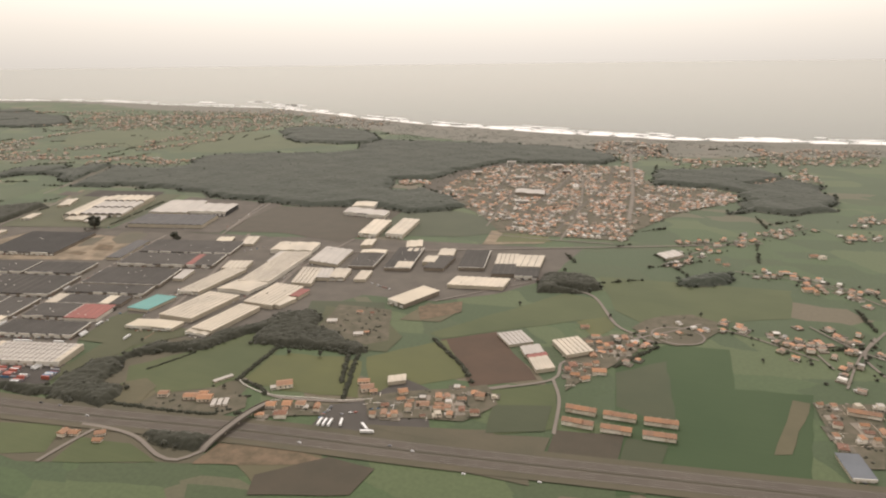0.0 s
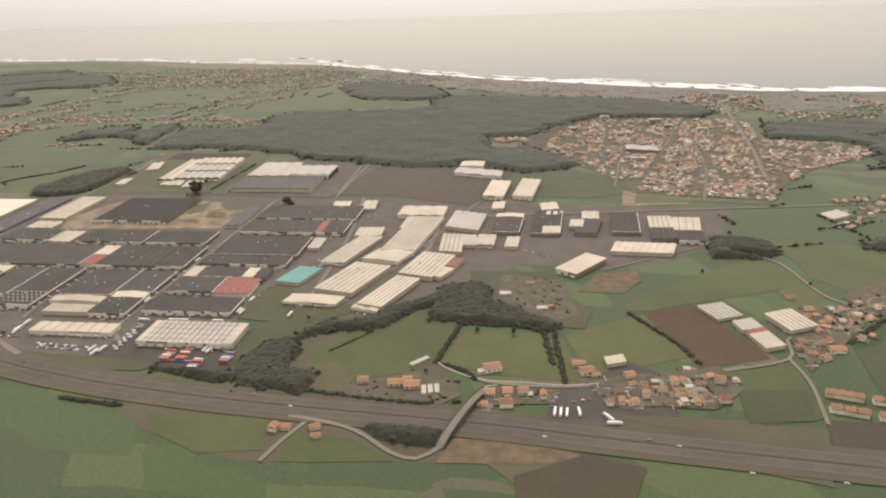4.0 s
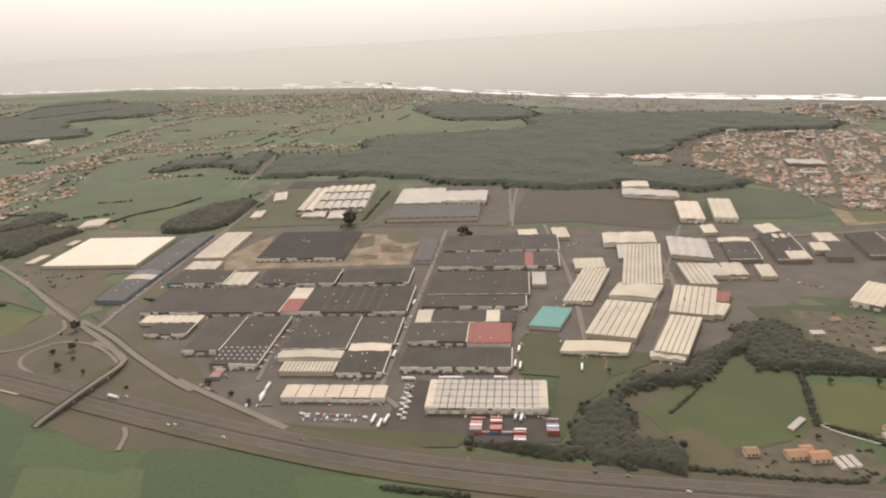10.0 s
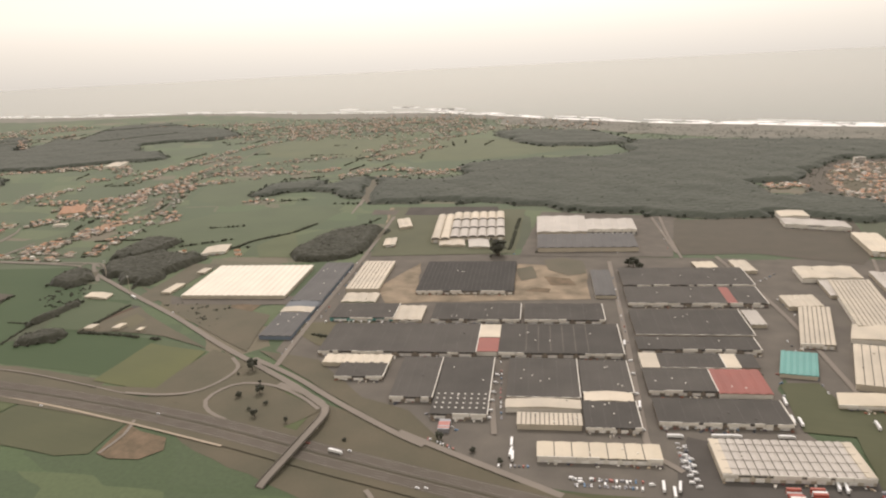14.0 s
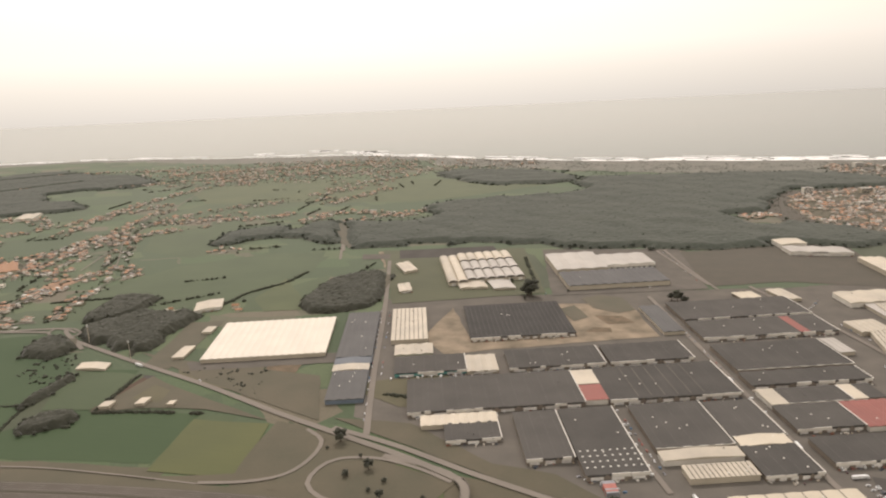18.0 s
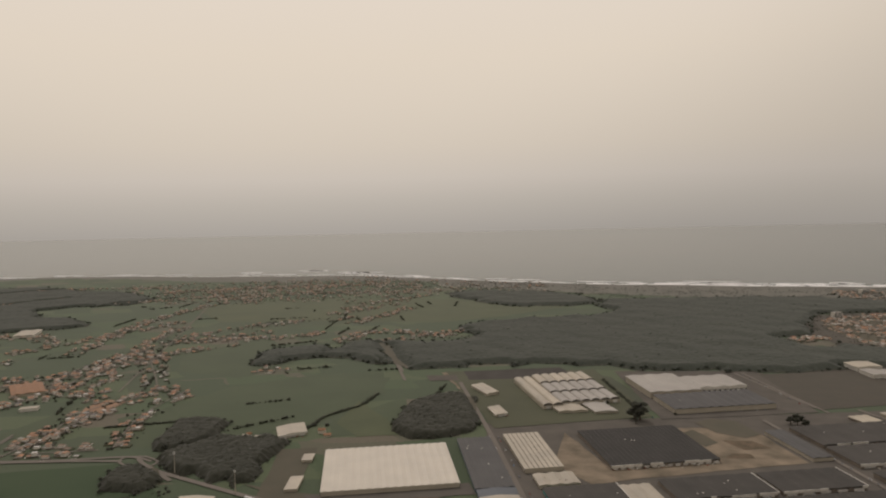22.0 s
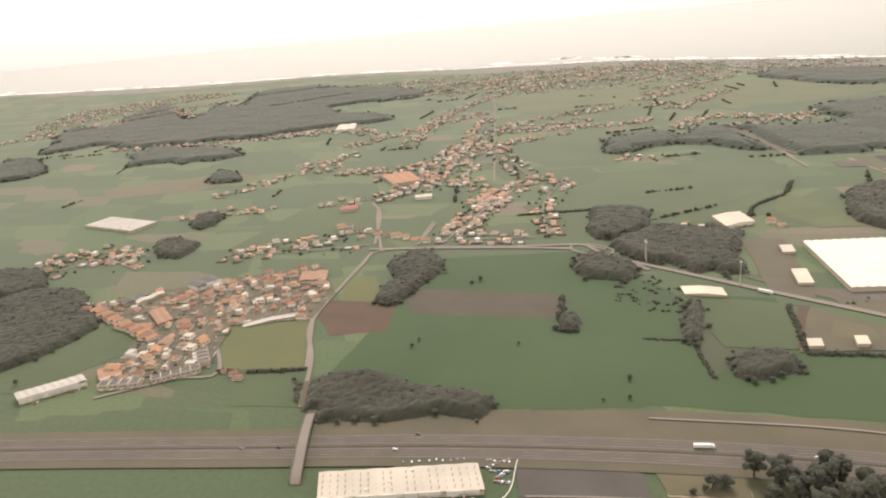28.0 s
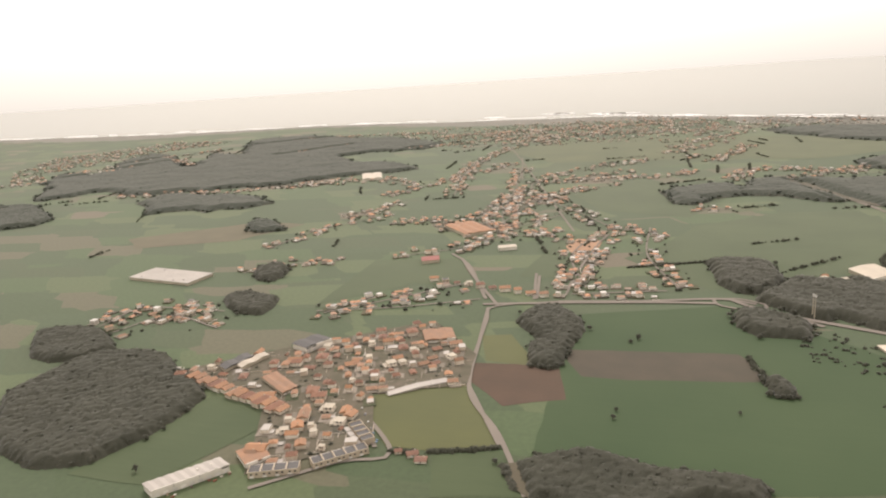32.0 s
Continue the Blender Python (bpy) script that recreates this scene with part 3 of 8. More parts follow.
field("sand", [(-225, 546), (-215, 623), (-183, 541), (-97, 558), (-119, 642), (-53, 648), (-31, 565), (-160, 524), (-197, 507)])
field("heath", [(-2, 845), (30, 850), (83, 868), (130, 890), (200, 880), (206, 760), (190, 716), (100, 729), (31, 709)])
field("dkgreen", [(205, 885), (273, 905), (339, 880), (350, 812), (325, 790), (259, 770), (206, 745)])
field("brownfield", [(-263, 443), (-189, 476), (-170, 417), (-210, 416)])
field("sand", [(-356, 834), (-317, 845), (-251, 673), (-281, 655)])
field("sand", [(348, 826), (420, 844), (424, 794), (355, 765)])
field("lime", [(363, 827), (419, 841), (422, 800), (368, 779)])
field("asphalt", [(410, 426), (432, 418), (452, 369), (400, 343), (376, 356)])
field("asphalt", [(375, 374), (397, 386), (417, 352), (401, 347), (378, 344)])
field("scrub", [(-453, 560), (-423, 567), (-409, 456), (-435, 459)])
field("scrub", [(-333, 486), (-305, 483), (-312, 418), (-330, 427)])
field("brownfield", [(-406, 466), (-333, 486), (-330, 423), (-391, 442)])
field("lot", [(-706, 663), (-699, 693), (-674, 688), (-676, 621), (-690, 625)])
field("soil", [(334, 308), (375, 319), (409, 315), (389, 304), (333, 284)])
field("asphalt", [(61, 369), (151, 356), (163, 327), (64, 294), (59, 333)])
field("lime", [(-341, 381), (-287, 382), (-276, 320), (-333, 318)])
field("asphalt", [(-429, 443), (-412, 443), (-410, 392), (-424, 391)])
field("soil", [(-331, 470), (-306, 482), (-300, 440), (-311, 429), (-325, 435)])
field("scrub", [(-247, 362), (-153, 333), (-169, 301), (-254, 311)])
field("dkgreen", [(260, 538), (328, 558), (351, 504), (363, 465), (310, 453), (286, 473)])
field("brownfield", [(367, 572), (402, 563), (394, 533), (358, 525)])
field("scrub", [(-455, 486), (-405, 474), (-283, 458), (-256, 390), (-303, 410), (-375, 442)])
field("plowed", [(-436, 441), (-413, 437), (-405, 391), (-423, 384)])
field("crop", [(-488, 444), (-438, 445), (-420, 441), (-423, 384), (-459, 379)])
field("olive", [(-451, 279), (-416, 282), (-397, 235), (-438, 233)])
field("brownfield", [(-485, 266), (-448, 270), (-444, 252), (-475, 247)])
field("asphalt", [(-539, 248), (-489, 262), (-482, 241), (-531, 229)])
field("green", [(-404, 279), (-355, 280), (-360, 236), (-397, 234)])
field("olive", [(-353, 279), (-264, 282), (-258, 247), (-276, 239), (-357, 236)])
field("soil", [(-262, 281), (-248, 276), (-226, 275), (-218, 264), (-225, 252), (-243, 247), (-254, 249), (-258, 264)])
field("brownfield", [(672, 490), (683, 489), (667, 419), (657, 415)])
field("lime", [(370, 817), (403, 845), (431, 802), (383, 785)])
field("scrub", [(-248, 395), (-195, 394), (-137, 354), (-101, 348), (-78, 330), (-57, 314), (-78, 319), (-102, 327), (-151, 348), (-199, 371)])
field("scrub", [(411, 360), (487, 381), (518, 366), (527, 334), (485, 333), (418, 330)])
field("olive", [(280, 532), (337, 532), (376, 493), (376, 462), (329, 455), (299, 483)])
field("olive", [(-352, 840), (-173, 861), (-132, 675), (-277, 629)])
field("pave", [(-150, 852), (10, 862), (24, 700), (-125, 667)])
field("scrub", [(-97, 660), (-80, 672), (-59, 666), (-48, 630), (-63, 619), (-85, 632)])
field("scrub", [(-116, 627), (-103, 639), (-89, 606), (-101, 595)])
field("soil", [(-91, 570), (-84, 581), (-70, 581), (-69, 571)])
field("soil", [(-84, 612), (-60, 612), (-50, 596), (-72, 590)])
field("asphalt", [(-330, 843), (-214, 869), (-198, 824), (-319, 800)])
field("pave", [(-372, 819), (-337, 824), (-330, 799), (-364, 794)])
field("pave", [(-402, 470), (-287, 503), (-280, 483), (-389, 455)])
field("olive", [(146, 442), (213, 444), (178, 405), (167, 375), (164, 344), (150, 397)])
field("soil", [(148, 422), (159, 428), (173, 427), (174, 415), (161, 408), (152, 409)])

field("scrub", [(-422, 381), (-413, 442), (-377, 423), (-327, 402), (-290, 386), (-302, 388), (-341, 395), (-382, 392), (-409, 384)])
field("brownfield", [(-405, 404), (-402, 428), (-384, 420), (-380, 400)])
field("scrub", [(-283, 386), (-260, 381), (-243, 369), (-242, 348), (-250, 328), (-266, 316), (-285, 311), (-322, 308), (-322, 314), (-280, 323), (-283, 354)])
field("brownfield", [(216, 350), (227, 360), (243, 353), (250, 326), (225, 321)])
field("village", [(250, 322), (250, 336), (283, 366), (315, 363), (323, 350), (313, 334), (280, 325)])
field("village", [(330, 352), (336, 366), (366, 372), (368, 358), (345, 348)])
field("village", [(289, 539), (342, 543), (368, 483), (354, 468), (300, 483)])
field("soil", [(362, 559), (396, 585), (404, 560), (376, 531)])

field("heath", [(528, 396), (570, 405), (569, 364), (531, 345)])
field("dkgreen", [(572, 403), (597, 403), (589, 348), (571, 350)])
field("scrub", [(416, 358), (482, 375), (527, 386), (527, 369), (508, 365), (453, 358)])
field("dkgreen", [(481, 412), (519, 425), (522, 392), (487, 377)])
field("heath", [(375, 288), (407, 319), (438, 318), (436, 291), (382, 271)])
field("olive", [(110, 450), (133, 457), (147, 426), (171, 433), (176, 383), (165, 364), (163, 329), (152, 350), (147, 396), (121, 393)])
field("village", [(206, 1000), (193, 1128), (215, 1220), (258, 1262), (345, 1288), (431, 1312), (480, 1291), (503, 1150), (560, 1155), (623, 1150), (642, 1093), (565, 995), (519, 885), (512, 834), (421, 826), (360, 820), (308, 900), (258, 942)])
field("heath", [(164, 1016), (206, 987), (206, 1000), (193, 1128), (215, 1220), (258, 1262), (345, 1288), (345, 1302), (230, 1275), (195, 1215), (163, 1157), (157, 1088)])
field("olive", [(-12, 292), (30, 303), (80, 313), (112, 318), (110, 306), (60, 292), (0, 280)])

MOTORWAY = [(-1180, 60), (-960, 138), (-765, 198), (-672, 225), (-567, 255), (-456, 279), (-359, 291), (-230, 295), (-110, 288), (0, 283), (77, 284), (154, 292), (222, 303), (345, 326), (470, 345), (700, 385), (1000, 440)]


def make_motorway():
    line = smooth_line(MOTORWAY, 9.0)
    LANES.extend((a.x, a.y, b.x, b.y, 9.4, 0.651) for a, b in zip(line, line[1:]))
    verge = new("trim", solid("verge", *strip(line, -15.0, 15.0, 0.591), FIELDS["scrub"]))
    tagged(verge, "dry grass verge of the motorway", "verge", kind="structure")
    for a, b in ((-9.2, -1.2), (1.2, 9.2)):
        deck = new("road", solid("road", *strip(line, a, b, 0.651), MOTOR))
        tagged(deck, "grey motorway carriageway with three lanes", "road", kind="structure")
        for off in (a + 0.9, b - 0.9):
            part("edge_line", solid("edge_line", *strip(line, off - 0.07, off + 0.07, 0.681), LINE), deck)
        for off in (a + 2.9, a + 5.1):
            v, f = strip(line, off - 0.05, off + 0.05, 0.681)
            part("lane_line", solid("lane_line", v, f[::2], LINE), deck)
    rail = new("median_barrier", solid("median_barrier", *joined([strip(line, -0.3, 0.3, 1.0), strip(line, -0.32, -0.3, 0.45), strip(line, 0.3, 0.32, 0.45)]), FIELDS["pave"]))
    tagged(rail, "low concrete barrier between the carriageways", "barrier", kind="structure")


make_motorway()


def bridge(pts, width=5.0):
    """An overpass with a humped deck, parapets and piers."""
    line = smooth_line(pts, 3.0)
    LANES.extend((a.x, a.y, b.x, b.y, width / 2, 0.0) for a, b in zip(line, line[1:]))

    def hump(u):
        return 3.4 * math.sin(math.pi * u) ** 0.6 if 0 < u < 1 else 0.0

    thing = tagged(new("overpass"), "grey concrete road bridge across the motorway", "bridge")
    top, f = strip(line, -width / 2, width / 2, 0.62, hump)
    low = [(x, y, z - 0.6) for x, y, z in top]
    n = len(top)
    faces = f + [(b + n, a + n, d + n, c + n) for a, b, c, d in f]
    for i in range(0, n - 2, 2):
        faces += [(i, i + n, i + 2 + n, i + 2), (i + 1, i + 3, i + 3 + n, i + 1 + n)]
    part("deck", solid("deck", top + low, faces, ROAD), thing)
    for side in (-width / 2 - 0.15, width / 2 - 0.15):
        t, f = strip(line, side, side + 0.3, 1.35, hump)
        m = len(t)
        low = [(x, y, z - 1.1) for x, y, z in t]
        faces = f + [q for i in range(0, m - 2, 2) for q in ((i, i + m, i + 2 + m, i + 2), (i + 1, i + 3, i + 3 + m, i + 1 + m))]
        part("parapet", solid("parapet", t + low, faces, FIELDS["pave"]), thing, "grey concrete parapet")
    for u in (0.32, 0.5, 0.68):
        q = line[int(u * (len(line) - 1))]
        v, f = box(-0.5, -0.5, 0, 0.5, 0.5, hump(u))
        part("pier", solid("pier", v, f, WALLS["cream"]), thing, m=pose(q.x, q.y, 0))


road(3.2, [(-201, 354), (-175, 347), (-160, 341), (-152, 334)])
bridge([(-153, 335), (-147, 324), (-144, 305), (-142, 278), (-142, 252)])
road(2, [(-88, 268), (-80, 261), (-73, 248)])
road(3, [(-34, 671), (5, 510), (33, 389), (44, 349), (62, 334)])
road(2.5, [(-74, 424), (-42, 338)])
road(3.5, [(-328, 790), (-283, 625), (-245, 473), (-219, 376)])
road(2.5, [(-457, 989), (-393, 794)])
road(3, [(63, 711), (117, 573), (156, 443)])
road(3, [(178, 678), (207, 555), (201, 447)])
road(2, [(243, 253), (244, 273), (247, 294)])
road(2, [(296, 384), (317, 377), (335, 370), (382, 381), (415, 400), (456, 423), (484, 443)])
road(1.6, [(473, 433), (511, 463), (513, 495), (550, 509), (570, 554), (609, 574)])
road(1.6, [(528, 391), (522, 434), (511, 463)])
road(2, [(474, 652), (509, 640), (539, 580), (560, 563), (575, 554), (609, 569)])
road(4.5, [(410, 1652), (482, 1148), (505, 929)])
road(1.5, [(-681, 303), (-701, 339), (-718, 372), (-722, 401), (-730, 462), (-732, 491), (-687, 509)])
road(2, [(-729, 492), (-767, 559), (-795, 614)])
road(1.5, [(-740, 288), (-772, 329)])
road(1.5, [(-707, 723), (-902, 1308), (-954, 1425)])
road(1.5, [(-704, 513), (-713, 570)])
bridge([(-651, 261), (-632, 221), (-627, 210)])
road(2, [(-743, 507), (-782, 593), (-809, 628)])
road(1.8, [(-660, 265), (-684, 313), (-712, 357), (-726, 430), (-736, 489)])
road(1.6, [(-776, 334), (-731, 286), (-752, 272), (-783, 243)])
road(1.5, [(-717, 576), (-706, 512)])
road(2, [(-740, 495), (-641, 515), (-575, 531), (-549, 523)])
road(1.5, [(-826, 1020), (-875, 1245)])
road(1.5, [(752, 639), (729, 585), (737, 549)])
road(1.6, [(706, 498), (703, 449), (706, 408)])
road(2, [(200, 735), (194, 520), (184, 435)])
road(2, [(26, 713), (-15, 852)])
road(2, [(-402, 853), (-452, 949)])
road(1.3, [(371, 577), (401, 612), (443, 659), (453, 677)])
road(4, [(-542, 507), (-495, 487), (-446, 466), (-361, 431), (-289, 397), (-230, 372), (-186, 353), (-152, 335)])
road(3.6, [(-96, 324), (-51, 311), (8, 295)])
road(3, [(-687, 509), (-629, 518), (-572, 531), (-556, 520), (-512, 486)])
road(2, [(-259, 378), (-244, 365), (-243, 344), (-251, 326), (-270, 316), (-296, 311)])
road(2, [(-156, 332), (-175, 342), (-201, 350), (-225, 347), (-234, 335), (-234, 319), (-222, 308), (-205, 303)])
road(1.4, [(-261, 285), (-254, 270), (-252, 249)])
bridge([(336, 363), (333, 343), (331, 315), (330, 297)])
road(2, [(330, 297), (322, 284), (307, 284), (280, 295), (256, 297), (234, 295)])
road(1.0, [(-559, 252), (-522, 260), (-484, 267), (-405, 279), (-337, 282), (-264, 281), (-188, 278)], SAND, "pale sandy strip along the motorway")
road(0.5, [(-522, 230), (-480, 240)], SAND, "pale kerb along a lorry park")
road(0.5, [(-521, 228), (-480, 238)], SAND, "pale kerb along a lorry park")
road(0.5, [(-489, 299), (-411, 311), (-353, 312), (-296, 310)])
road(3.6, [(-243, 382), (-195, 365), (-148, 343), (-100, 323), (-76, 315)])
road(1.6, [(335, 844), (315, 1068), (366, 1063), (370, 1242)])
road(1.6, [(315, 1068), (391, 997), (482, 954)])
road(1.6, [(349, 810), (427, 810), (502, 818)])
road(1.6, [(256, 957), (315, 1068)])
road(1.6, [(393, 1199), (431, 976), (439, 814)])
road(2.2, [(225, 686), (339, 736), (442, 780), (569, 833), (666, 877)])
for street in ([(325, 1240), (325, 1161), (316, 888)], [(378, 1270), (378, 1218), (367, 944), (362, 850)], [(250, 1265), (263, 1200), (292, 1023), (300, 930)], [(210, 1010), (310, 1010), (420, 1040), (495, 1060)], [(200, 1120), (300, 1130), (400, 1150), (485, 1175)], [(250, 1215), (360, 1235), (470, 1260)], [(430, 1300), (440, 1150), (430, 960), (425, 835)], [(310, 935), (400, 925), (500, 940)], [(499, 1000), (560, 1060), (630, 1110)], [(505, 1100), (570, 1120)], [(400, 1590), (450, 1500), (480, 1400)], [(560, 1340), (640, 1400), (740, 1500)], [(365, 1480), (430, 1470), (498, 1500)]):
    road(2.2, street, FIELDS["pave"])
road(2, [(-471, 1005), (-435, 923), (-404, 837)])
road(2, [(-6, 855), (10, 782), (32, 697)])
road(0.2, [(-529, 230), (-507, 236), (-481, 242)])
road(1.5, [(-544, 524), (-543, 519), (-544, 514), (-550, 511), (-558, 511), (-568, 514), (-574, 518), (-577, 525), (-576, 530), (-569, 532), (-561, 533), (-552, 529), (-544, 524)])
road(3, [(-742, 495), (-675, 508), (-609, 518), (-575, 521)])

# ---- warehouses ----
FRONTS = []  # the loading fronts: place, turn, half sizes and slant
RIDGE = material("weathered_ridge", (0.13, 0.12, 0.11), None, 1.0, 0.1, 0.8)


def warehouse(x, y, long, wide, turn, high, roof, wall, bays, extra, doors, skew=0.0, label="warehouse"):
    """A hall of shallow gabled bays; extra 1: dark joints between the bays, 2: pale rooflight strips, 3: rows of small rooflights."""
    lean = math.tan(radians(-skew))
    hall = tagged(new("warehouse"), label, "warehouse", "halls of the industrial estate")
    hall.matrix_basis = pose(x, y, 0, 0, 0, turn)
    TAKEN.append((x, y, 0.5 * math.hypot(long, wide) * 0.8))
    lx, ly = long / 2, wide / 2

    def sheared(v):
        return [(a + lean * b, b, c) for a, b, c in v]

    v, f = box(-lx, -ly, 0, lx, ly, high)
    part("wall", solid("wall", sheared(v), f[2:], WALLS[wall]), hall)
    # roof of gabled bays with overhang and a closed edge
    rise = 0.0 if bays == 1 and long < 20 else min(0.9, 0.075 * long / bays) + 0.08
    if roof in ("dark", "black") or extra == 1:
        rise *= 0.5
    elif extra == 3:
        rise *= 0.35
    prof = []
    step = (long + 0.8) / bays
    for i in range(bays):
        x0 = -lx - 0.4 + i * step
        prof += [(x0, high), (x0 + step / 2, high + rise)]
    prof.append((lx + 0.4, high))
    verts, faces = [], []
    for a, c in prof:
        verts += [(a, -ly - 0.4, c + 0.22), (a, ly + 0.4, c + 0.22), (a, -ly - 0.4, high - 0.06), (a, ly + 0.4, high - 0.06)]
    for i in range(len(prof) - 1):
        k = 4 * i
        faces += [(k, k + 4, k + 5, k + 1), (k, k + 2, k + 6, k + 4), (k + 1, k + 5, k + 7, k + 3)]
    e = 4 * (len(prof) - 1)
    faces += [(0, 1, 3, 2), (e, e + 2, e + 3, e + 1)]
    top = part("roof", solid("roof", sheared(verts), faces, ROOFS[roof]), hall)
    if extra == 1:
        v, f = box(-0.28, -ly - 0.42, 0, 0.28, ly + 0.42, 0.07)
        me = solid("roof_joint", sheared(v), f, JOINT_AND_SHADE)
        for i in range(1, bays):
            part("roof_joint", me, top, m=pose(-lx - 0.4 + i * step, 0, high + 0.2))
    elif extra == 2:
        v, f = box(-0.35, -ly * 0.9, 0, 0.35, ly * 0.9, 0.06)
        me = solid("rooflight", sheared(v), f, JOINT_AND_SHADE)
        for i in range(2, bays - 2):
            part("rooflight", me, top, m=pose(-lx - 0.4 + (i + 0.25) * step, 0, high + 0.24 + rise / 2, 0, 0, 0))
    elif extra == 4:
        v, f = box(-0.28, -ly - 0.42, 0, 0.28, ly + 0.42, 0.07)
        me = solid("roof_joint", sheared(v), f, JOINT_AND_SHADE)
        for i in range(1, bays):
            part("roof_joint", me, top, m=pose(-lx - 0.4 + i * step, 0, high + 0.2))
        v, f = box(-lx + 2, -0.16, 0, lx - 2, 0.16, 0.06)
        me = solid("roof_joint", v, f, JOINT_AND_SHADE)
        for w in (-0.72, -0.25, 0.25, 0.68):
            part("roof_joint", me, top, m=pose(lean * w * ly, w * ly, high + 0.24 + rise))
        for side in (-1, 1):
            v, f = box(-2.4, -ly * 0.98, 0, 2.4, ly * 0.98, 0.5)
            part("end_roof", solid("end_roof", sheared(v), f, ROOFS["white"]), hall, "white roof strip at the end of the depot", m=pose(side * (lx - 2.2), 0, high + 0.2))
    elif extra == 3:
        pale = roof != "white"
        v, f = box(-0.6, -0.45, 0, 0.6, 0.45, 0.35) if pale else box(-0.13, -0.95, 0.1, 0.13, 0.95, 0.2)
        me = solid("rooflight", v, f, ROOFLIGHT if pale else JOINT_AND_SHADE)
        for i in range(bays * 2 if pale else bays * 3):
            for j in range(4 if pale else 4):
                u = (i + 0.5) / (bays * (2 if pale else 3))
                w = (-0.82 + 0.15 * j) if pale else (-0.7 + 0.45 * j)
                part("rooflight", me, top, m=pose(-lx + u * long + lean * w * ly, w * ly, high + 0.15 + rise / 2))
    elif roof in ("dark", "black") and long > 20:
        # a pale ridge capping between bays that shows the old sheeting's joints
        v, f = box(-0.1, -ly - 0.42, 0, 0.1, ly + 0.42, 0.05)
        me = solid("ridge_cap", sheared(v), f, RIDGE)
        for i in range(bays):
            part("ridge_cap", me, top, m=pose(-lx - 0.4 + (i + 0.5) * step, 0, high + 0.21 + rise))
    if roof == "dark" and long > 26:
        v, f = box(-0.3, -ly - 0.45, high - 0.1, 0.3, ly + 0.45, high + 0.55)
        part("parapet", solid("parapet", sheared(v), f, WALLS["white"]), hall, "pale party-wall parapet", m=pose(lx + 0.55, 0, 0))
    if roof in ("dark", "black") and not doors and long > 25:
        v, f = box(-lx, -ly - 0.5, high - 0.1, lx, -ly - 0.05, high + 0.42)
        part("coping", solid("coping", sheared(v), f, WALLS["white"]), hall, "pale coping along the gutter")
    if long > 24 and roof not in ("glass",):
        # squat vents along the roof
        rng = random.Random(int(x * 5 + y * 3))
        v, f = box(-0.45, -0.45, 0, 0.45, 0.45, 0.6)
        vent = solid("roof_vent", v, f, WALLS["white"] if rng.random() < 0.6 else RIDGE)
        for _ in range(rng.randrange(2, 6)):
            px, py = rng.uniform(-0.85, 0.85) * lx, rng.uniform(-0.7, 0.85) * ly
            part("roof_vent", vent, top, m=pose(px + lean * py, py, high + 0.2))
    if doors:
        FRONTS.append((x, y, turn, lx, ly, lean))
        pitch = long / doors
        v, f = box(-pitch * 0.3, -0.12, 0.1, pitch * 0.3, 0.0, min(high * 0.62, 3.2))
        me = solid("loading_door", v, f, DOOR)
        v, f = box(-pitch * 0.42, -0.08, 0, pitch * 0.42, 0.0, high * 0.14)
        band = solid("window", v, f, GLASS)
        for i in range(doors):
            px = -lx + (i + 0.5) * pitch - lean * ly
            part("loading_door", me, hall, m=pose(px, -ly, 0))
            part("window", band, hall, m=pose(px, -ly, high * 0.75))
        # white fascia boards of the single units, uneven in width and height
        rng = random.Random(int(x * 3 + y))
        u = -lx
        while u < lx - 3:
            w = min(rng.uniform(4, 14), lx - u)
            if rng.random() < 0.66:
                v, f = box(u, -ly - 0.62, high * 0.58, u + w, -ly - 0.16, high + rng.uniform(0.25, 0.7))
                part("fascia", solid("fascia", [(a - lean * ly, b, c) for a, b, c in v], f, WALLS["white"]), hall, "white fascia board")
            u += w + rng.choice((0.3, 0.3, 2.5))
    return hall


